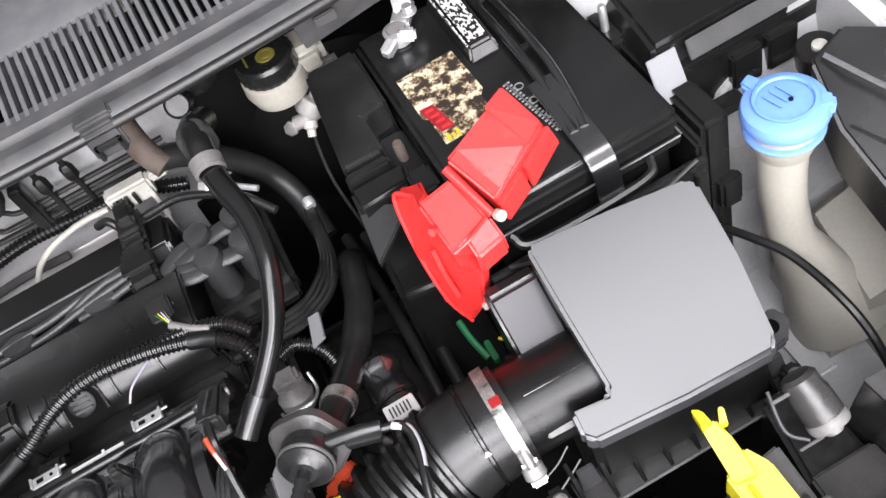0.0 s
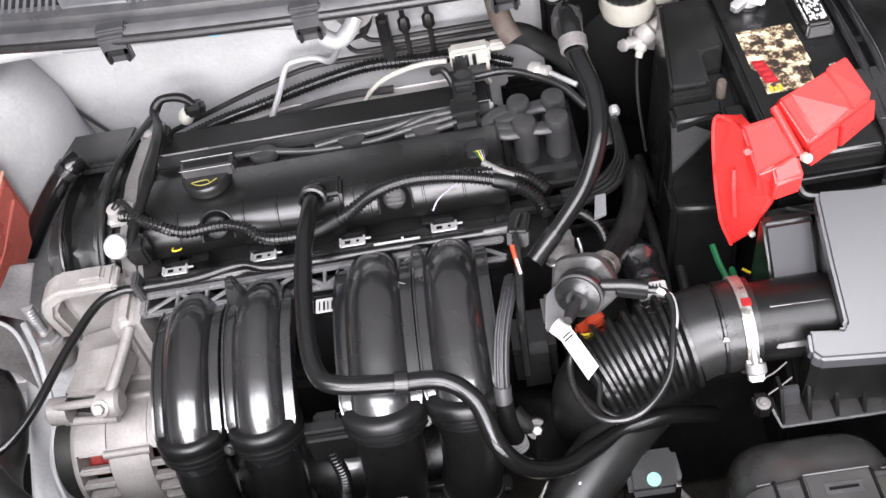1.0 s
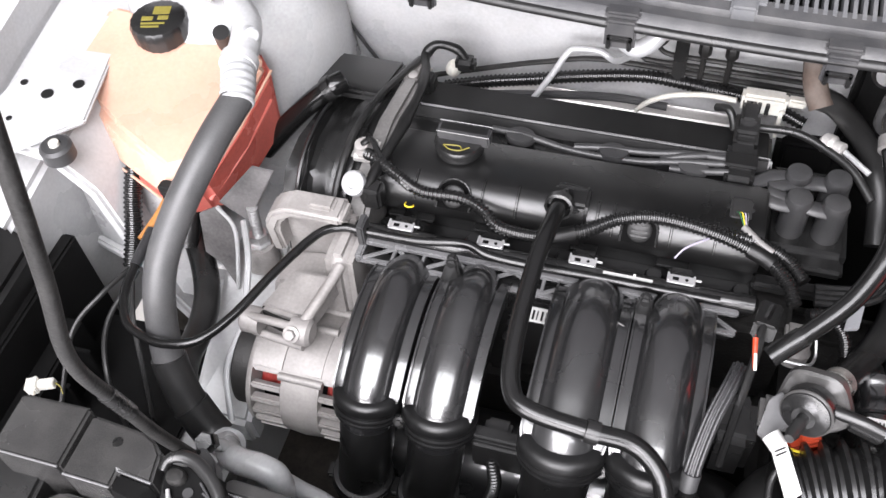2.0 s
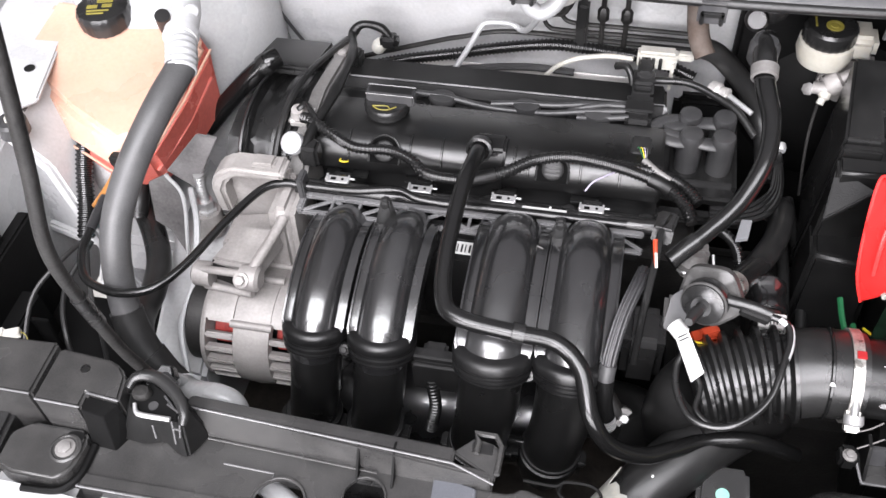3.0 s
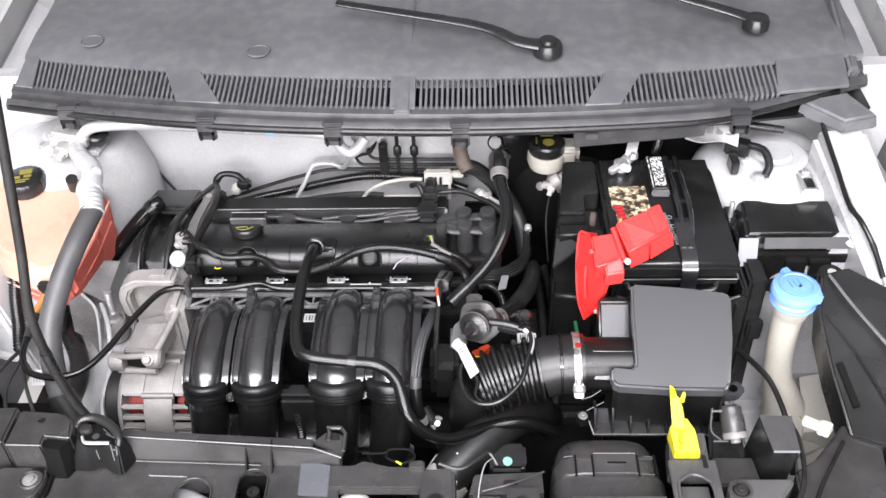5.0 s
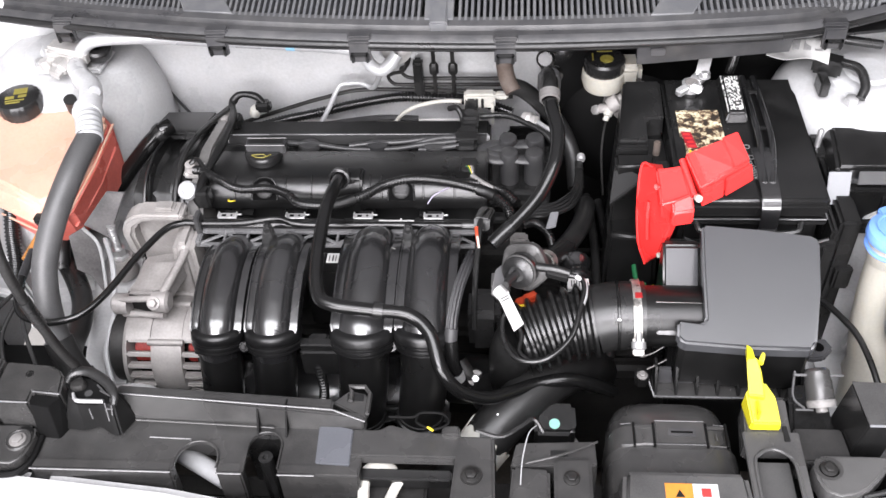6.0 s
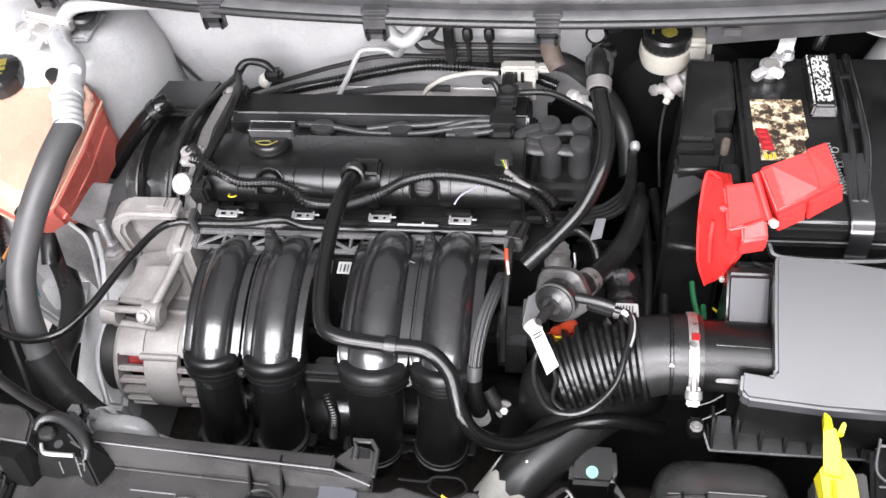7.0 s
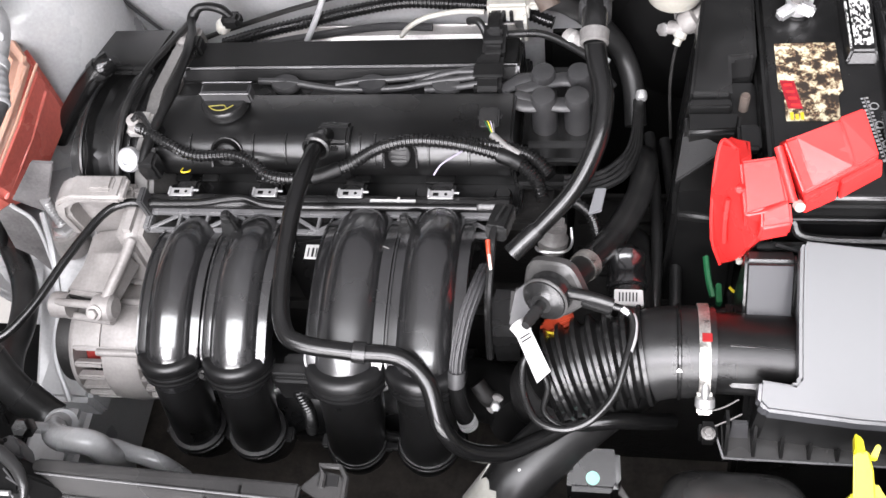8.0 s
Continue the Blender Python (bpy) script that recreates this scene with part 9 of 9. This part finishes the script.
    part("base", hexa(foot, [(-0.390, -0.292), (-0.386, -0.312), (-0.376, -0.319), (-0.362, -0.320), (-0.344, -0.322), (-0.338, -0.319), (-0.338, -0.306), (-0.352, -0.292)], 0.788, 0.838, 0.002), DEEP, k)
    arc = [(-0.3905, -0.301, 0.842), (-0.3890, -0.293, 0.844), (-0.3820, -0.288, 0.845), (-0.3690, -0.2885, 0.845), (-0.3560, -0.2950, 0.845), (-0.3440, -0.3040, 0.844), (-0.3360, -0.3150, 0.842), (-0.3350, -0.3240, 0.838)]
    part("crescent", tube(arc, (0.0030, 0.0052, 0.0056, 0.0052, 0.0034), seg=12, step=4, flat=0.75), BLACK, k, "ribbed black crescent guide")
    part("cup", prism([(-0.388, -0.303), (-0.384, -0.294), (-0.372, -0.292), (-0.356, -0.299), (-0.344, -0.309), (-0.340, -0.321), (-0.376, -0.321), (-0.384, -0.315)], "z", 0.832, 0.840, 0.001), SHADEBLK, k)
    part("peg", shift(lathe([(0.0085, 0), (0.0085, 0.003), (0.0065, 0.006), (0, 0.0072)], None, 24), Matrix.Translation((-0.3775, -0.3030, 0.840)) @ Matrix.Diagonal((1, 0.8, 1, 1))), DARKIRON, k, "dull metal pin end")
    part("hole", lathe([(0.0042, 0.840), (0.0042, 0.8408), (0, 0.8408)], Matrix.Translation((-0.3640, -0.3120, 0)), 14), GREYRUB, k, smooth=False)
    part("pin", tube([(-0.3790, -0.3140, 0.843), (-0.3750, -0.3205, 0.842), (-0.368, -0.3225, 0.842), (-0.345, -0.3225, 0.842)], (0.0016, 0.0024, 0.0022), seg=10), STEEL, k, "bright bent wire pin")
    for a0, a1 in (((-0.357, -0.303, 0.843), (-0.346, -0.312, 0.842)), ((-0.352, -0.310, 0.843), (-0.338, -0.316, 0.841)), ((-0.344, -0.323, 0.840), (-0.339, -0.335, 0.826)), ((-0.339, -0.318, 0.841), (-0.336, -0.331, 0.830)), ((-0.343, -0.327, 0.836), (-0.336, -0.326, 0.834)), ((-0.362, -0.325, 0.832), (-0.357, -0.333, 0.826))):
        part("rib", tube([a0, a1], 0.0010, seg=6), GREYRUB, k)
    part("lug", hexa([(-0.392, -0.280), (-0.356, -0.288), (-0.362, -0.276), (-0.376, -0.266), (-0.386, -0.271)], [(-0.391, -0.280), (-0.357, -0.288), (-0.363, -0.276), (-0.376, -0.267), (-0.385, -0.272)], 0.800, 0.822, 0.0015), DARKGREY, k)
    part("lug_hole", lathe([(0.0022, 0.822), (0.0022, 0.8224), (0, 0.8224)], Matrix.Translation((-0.379, -0.273, 0)), 12), SHADEBLK, k, smooth=False)


front_panel()


def barrel(cx, zb, stations, n=22):
    """A rounded shell lofted through cross-sections (y, half width, top)."""
    bm = bmesh.new()
    rings = []
    for y, hw, top in stations:
        ring = [bm.verts.new((cx - hw, y, zb))]
        for k in range(n + 1):
            q = math.pi * (1 - k / n)
            cq, sq = math.cos(q), math.sin(q)
            ring.append(bm.verts.new((cx + hw * math.copysign(abs(cq) ** 0.42, cq), y, zb + 0.02 + (top - zb - 0.02) * abs(sq) ** 0.42)))
        ring.append(bm.verts.new((cx + hw, y, zb)))
        rings.append(ring)
    for a, b in zip(rings, rings[1:]):
        for k in range(len(a) - 1):
            bm.faces.new((a[k], a[k + 1], b[k + 1], b[k]))
    bm.faces.new(rings[0])
    bm.faces.new(rings[-1][::-1])
    return bm


def snorkel():
    d = thing("intake_snorkel", "black intake snorkel housing with a warning label", "intake duct")
    back = [(-0.289 + 0.062 * math.sin(radians(q)), 0.0645 - 0.030 * (1 - math.cos(radians(q))) ** 1.3, 0.690 + 0.0795 * math.cos(radians(q)) ** 0.8) for q in (0, 12, 24, 36, 48, 58, 67, 75, 82, 87)]
    part("housing", barrel(0.2305, 0.64, back), PANEL, d, "smooth rounded rear cover")
    part("clip_band", barrel(0.2305, 0.66, [(-0.3120, 0.0655, 0.7720), (-0.3105, 0.0665, 0.7735), (-0.2875, 0.0665, 0.7735), (-0.2860, 0.0650, 0.7715)]), PANEL, d)
    cp = part("clip_plate", box(0.2125, 0.2620, -0.3140, -0.2860, 0.768, 0.7775, 0.0012), PANEL, d)
    part("recess", box(0.2250, 0.2530, -0.3040, -0.2950, 0.7775, 0.7780, 0), DARKGREY, cp, smooth=False)
    part("recess_slot", box(0.2280, 0.2500, -0.3008, -0.2985, 0.7780, 0.7784, 0), SHADEBLK, cp, smooth=False)
    edge_glints(d, RAILGLINT, [(0.2125, -0.3140, 0.7772), (0.2620, -0.3140, 0.7772)], [(0.2125, -0.2860, 0.7778), (0.2620, -0.2860, 0.7778)], [(0.1780, -0.3122, 0.7712), (0.1885, -0.3122, 0.7728)], [(0.1780, -0.2868, 0.7716), (0.1885, -0.2868, 0.7732)], [(0.2720, -0.3122, 0.7728), (0.2830, -0.3122, 0.7712)], [(0.2720, -0.2868, 0.7732), (0.2830, -0.2868, 0.7716)], r=0.0006)
    for x in (0.2005, 0.2740):
        part("clip_bar", box(x - 0.0085, x + 0.0085, -0.2930, -0.2895, 0.7725, 0.7752, 0.0006), PANEL, d)
        part("clip_bar", box(x - 0.001, x + 0.001, -0.3070, -0.2990, 0.7730, 0.7745, 0.0003), PANEL, d)
        for dx in (-0.0105, 0.0095):
            part("clip_gap", box(x + dx, x + dx + 0.0022, -0.3135, -0.2855, 0.7700, 0.7740, 0), SHADEBLK, d, smooth=False)
    part("front_deck", barrel(0.2310, 0.68, [(-0.360, 0.0700, 0.7690), (-0.3115, 0.0690, 0.7690)]), PANEL, d, "flat duct deck in front of the clips")
    part("lid", hexa([(0.163, -0.44), (0.303, -0.44), (0.300, -0.349), (0.170, -0.349)], [(0.168, -0.437), (0.299, -0.437), (0.293, -0.354), (0.176, -0.354)], 0.74, 0.793, 0.006, 3), SHEENPN, d)
    part("label", box(0.213, 0.239, -0.392, -0.369, 0.7930, 0.7936, 0), ORLABEL, d, "orange warning label", smooth=False)
    part("label", box(0.2392, 0.263, -0.392, -0.369, 0.7930, 0.7936, 0), PAPER, d, "white warning label", smooth=False)
    part("print_mark", join(prism([(0.222, -0.384), (0.231, -0.384), (0.2265, -0.376)], "z", 0.7936, 0.7939, 0), box(0.217, 0.236, -0.390, -0.3875, 0.7936, 0.7939, 0)), MATTE, d, smooth=False)
    part("print_mark", join(box(0.247, 0.256, -0.383, -0.374, 0.7936, 0.7939, 0), box(0.242, 0.260, -0.390, -0.387, 0.7936, 0.7939, 0)), RED, d, "dark red print", smooth=False)
    y = thing("release_lever", "bright yellow plastic lever on its bracket", "lever")
    part("stem", hexa([(0.3035, -0.280, 0.808), (0.3195, -0.282, 0.808), (0.3180, -0.258, 0.820), (0.3145, -0.246, 0.828), (0.3035, -0.248, 0.827)], [(0.3030, -0.279, 0.816), (0.3185, -0.281, 0.816), (0.3165, -0.258, 0.828), (0.3125, -0.246, 0.836), (0.3025, -0.248, 0.835)], 0, 0, 0.0012), YELLOW, y)
    part("fork", hexa([(0.3030, -0.249, 0.828), (0.3125, -0.249, 0.828), (0.3095, -0.239, 0.832), (0.3030, -0.237, 0.833)], [(0.3025, -0.248, 0.841), (0.3095, -0.248, 0.839), (0.3080, -0.239, 0.842), (0.3025, -0.236, 0.844)], 0, 0, 0.001), YELLOW, y)
    part("fork", hexa([(0.3135, -0.251, 0.828), (0.3190, -0.252, 0.828), (0.3220, -0.244, 0.831), (0.3185, -0.242, 0.832)], [(0.3135, -0.250, 0.834), (0.3185, -0.251, 0.834), (0.3215, -0.243, 0.838), (0.3185, -0.241, 0.838)], 0, 0, 0.0008), YELLOW, y)
    part("groove", box(0.3095, 0.3120, -0.300, -0.284, 0.8005, 0.8145, 0.0006), YELLOW, y)
    part("base", hexa([(0.303, -0.304), (0.334, -0.304), (0.332, -0.278), (0.322, -0.262), (0.300, -0.272)], [(0.305, -0.303, 0.801), (0.333, -0.303, 0.801), (0.330, -0.278, 0.812), (0.321, -0.264, 0.818), (0.301, -0.273, 0.814)], 0.790, 0.80, 0.0015), YELLOW, y)
    b = thing("lever_bracket", "black plastic bracket with an arched opening", "bracket")
    plate_with_slot("plate", 0.296, 0.351, -0.42, -0.306, 0.792, ((0.322, 0.0195, -0.326),), SHEENPN, b)
    part("neck", hexa([(0.297, -0.318), (0.345, -0.318), (0.347, -0.262), (0.302, -0.268)], [(0.298, -0.318), (0.344, -0.318), (0.346, -0.263), (0.303, -0.269)], 0.76, 0.7895, 0.002), SHEENPN, b)
    part("floor", box(0.303, 0.341, -0.42, -0.33, 0.768, 0.774, 0.001), SHEENPN, b)
    part("rim", tube([(0.3025, -0.42, 0.793), (0.3025, -0.348, 0.793), (0.308, -0.334, 0.793), (0.322, -0.327, 0.793), (0.336, -0.334, 0.793), (0.3415, -0.348, 0.793), (0.3415, -0.42, 0.793)], 0.0018, seg=6), SHEENPN, b)
    part("side_slot", hexa([(0.335, -0.318), (0.341, -0.318), (0.340, -0.300), (0.336, -0.300)], [(0.335, -0.318), (0.341, -0.318), (0.340, -0.300), (0.336, -0.300)], 0.7895, 0.7935, 0.0005), BLACK, b)
    p = thing("mount_plate", "black plastic mounting plate with a bolt by the relay", "plate")
    part("plate", prism([(0.366, -0.330), (0.436, -0.330), (0.433, -0.338), (0.422, -0.352), (0.405, -0.368), (0.392, -0.374), (0.378, -0.377), (0.368, -0.373), (0.360, -0.360), (0.3585, -0.340)], "z", 0.765, 0.790, 0.003, 3), SHEENPN, p)
    part("rear_step", hexa([(0.350, -0.328), (0.405, -0.328), (0.402, -0.285), (0.352, -0.285)], [(0.351, -0.327), (0.404, -0.327), (0.401, -0.287), (0.353, -0.287)], 0.74, 0.772, 0.002), PANEL, p)
    part("well", lathe([(0.012, 0.790), (0.013, 0.792), (0.010, 0.792), (0.009, 0.790), (0, 0.790)], Matrix.Translation((0.372, -0.347, 0)), 24), PANEL, p)
    bolt(p, (0.372, -0.347, 0.790), 0.0055, 0.006, material=DARKIRON)
    part("support", hexa([(0.345, -0.32), (0.40, -0.32), (0.40, -0.22), (0.36, -0.22)], [(0.348, -0.318), (0.398, -0.318), (0.398, -0.224), (0.362, -0.224)], 0.60, 0.765, 0.004), BLACK, p)
    # radiator top hose and dark duct
    rh = hose("radiator_hose", [(-0.004, -0.290, 0.640), (0.024, -0.259, 0.664), (0.048, -0.233, 0.684), (0.083, -0.197, 0.694), (0.118, -0.162, 0.690), (0.152, -0.124, 0.662), (0.172, -0.085, 0.600)], 0.0285, RUBBER, "wide black radiator hose below the bellows", seg=28)
    rng = random.Random(5)
    bm = bmesh.new()
    a0, a1 = Vector((0.020, -0.263, 0.661)), Vector((0.037, -0.245, 0.675))
    d0 = (a1 - a0).normalized()
    sd = d0.cross(Vector((0, 0, 1))).normalized()
    u0 = sd.cross(d0)
    rows = []
    for k in range(21):
        q = radians(-30 + k * 12)
        out = math.cos(q) * sd + math.sin(q) * u0
        e0 = a0 + d0 * rng.uniform(-0.004, 0.004)
        e1 = a1 + d0 * (rng.uniform(-0.007, 0.004) + (0.014 if k in (15, 16) else 0))
        rows.append([bm.verts.new(p + out * (0.0289 + h)) for p, h in ((e0, 0.0), (e0, 0.0008), (e1, rng.uniform(0.0006, 0.0022)), (e1, 0.0))])
    for a, b in zip(rows, rows[1:]):
        for m in range(3):
            bm.faces.new((a[m], a[m + 1], b[m + 1], b[m]))
    part("tape", bm, WHITEPL, rh, "torn white tape")
    part("paint_speck", lathe([(0.0014, 0), (0.0014, 0.0005), (0, 0.0007)], along((0.049, -0.2365, 0.7125), (0.049, -0.240, 0.722)), 10), WMARK, rh, "tiny white speck")
    g = thing("horn_cover", "dark grey rounded cover with a small mint dot", "cover")
    top = [(0.0900, -0.2440), (0.1340, -0.2440), (0.1390, -0.2360), (0.1370, -0.2060), (0.0920, -0.2060)]
    part("body", hexa([(x, y) for x, y in top], [(x, y, 0.692 + 0.25 * (y + 0.232)) for x, y in top], 0.60, 0.69, 0.011, 4), BLACK, g)
    part("dot", lathe([(0.0062, 0), (0.0062, 0.0012), (0, 0.0018)], along((0.1135, -0.2330, 0.6915), (0.1135, -0.2370, 0.706)), 20), TEAL, g, "small mint dot")
    fp = thing("bracket_tip", "pale grey bracket tip beside the horn cover", "bracket")
    part("tip", tube([(0.128, -0.222, 0.664), (0.137, -0.230, 0.655), (0.148, -0.240, 0.648)], (0.0052, 0.0040, 0.0020), seg=8, flat=0.5), BRACK, fp)
    hose("white_wire", [(0.092, -0.300, 0.786), (0.083, -0.316, 0.793), (0.077, -0.345, 0.792), (0.075, -0.372, 0.788)], 0.0007, PIPEW, "thin pale wire over the front panel", "wire", seg=6)
    hose("black_wire", [(0.030, -0.318, 0.80), (0.055, -0.322, 0.796), (0.075, -0.312, 0.80), (0.088, -0.303, 0.80), (0.098, -0.312, 0.79)], 0.0022, BLACK, "thin black wire over the front panel", "wire", seg=6)
    rad = thing("radiator", "dark radiator core behind the front panel", "radiator")
    part("core", box(-0.36, 0.34, -0.345, -0.315, 0.40, 0.70, 0.004), DARKIRON, rad)
    # middle clutter between the runners
    hose("knock_loom", [(-0.165, -0.155, 0.735), (-0.168, -0.170, 0.715), (-0.164, -0.18, 0.68), (-0.170, -0.185, 0.64)], 0.0065, LOOM, "short corrugated loom between the runners", "wiring loom", ribs=(0.0042, 0.0012), seg=12, group="wiring looms")
    kp = thing("knock_plug", "small black plug between the runners", "connector")
    part("plug", box(-0.178, -0.154, -0.162, -0.146, 0.728, 0.745, 0.003), BLACK, kp)
    hose("oil_pipe", [(-0.10, -0.19, 0.655), (-0.06, -0.195, 0.66), (-0.03, -0.19, 0.66)], 0.006, SHINYRUB, "short black pipe low on the manifold", "pipe", seg=10)
    fl = thing("throttle_flange", "dull aluminium flange beside the manifold", "flange")
    m = along((0.0200, -0.1640, 0.6850), (0.0210, -0.1780, 0.7000))
    part("washer", lathe([(0.0095, -0.004), (0.0105, 0), (0.0095, 0.003), (0.006, 0.0035), (0, 0.0035)], m, 24), BRACK, fl)
    part("bolt", lathe([(0.0050, 0.003), (0.0050, 0.008), (0.0040, 0.009), (0, 0.009)], m, 6), STEEL, fl)
    part("arm", tube([(0.002, -0.150, 0.700), (0.012, -0.160, 0.690), (0.020, -0.160, 0.684)], (0.008, 0.009), seg=12, flat=0.6), DARKIRON, fl)
    tb = thing("throttle_unit", "black throttle housing at the end of the manifold", "throttle")
    part("body", tube([(-0.01, -0.13, 0.64), (0.03, -0.145, 0.655), (0.045, -0.170, 0.665)], 0.032, seg=24), DEEP, tb)
    part("motor", box(0.01, 0.05, -0.12, -0.07, 0.68, 0.75, 0.008), BLACK, tb)


snorkel()
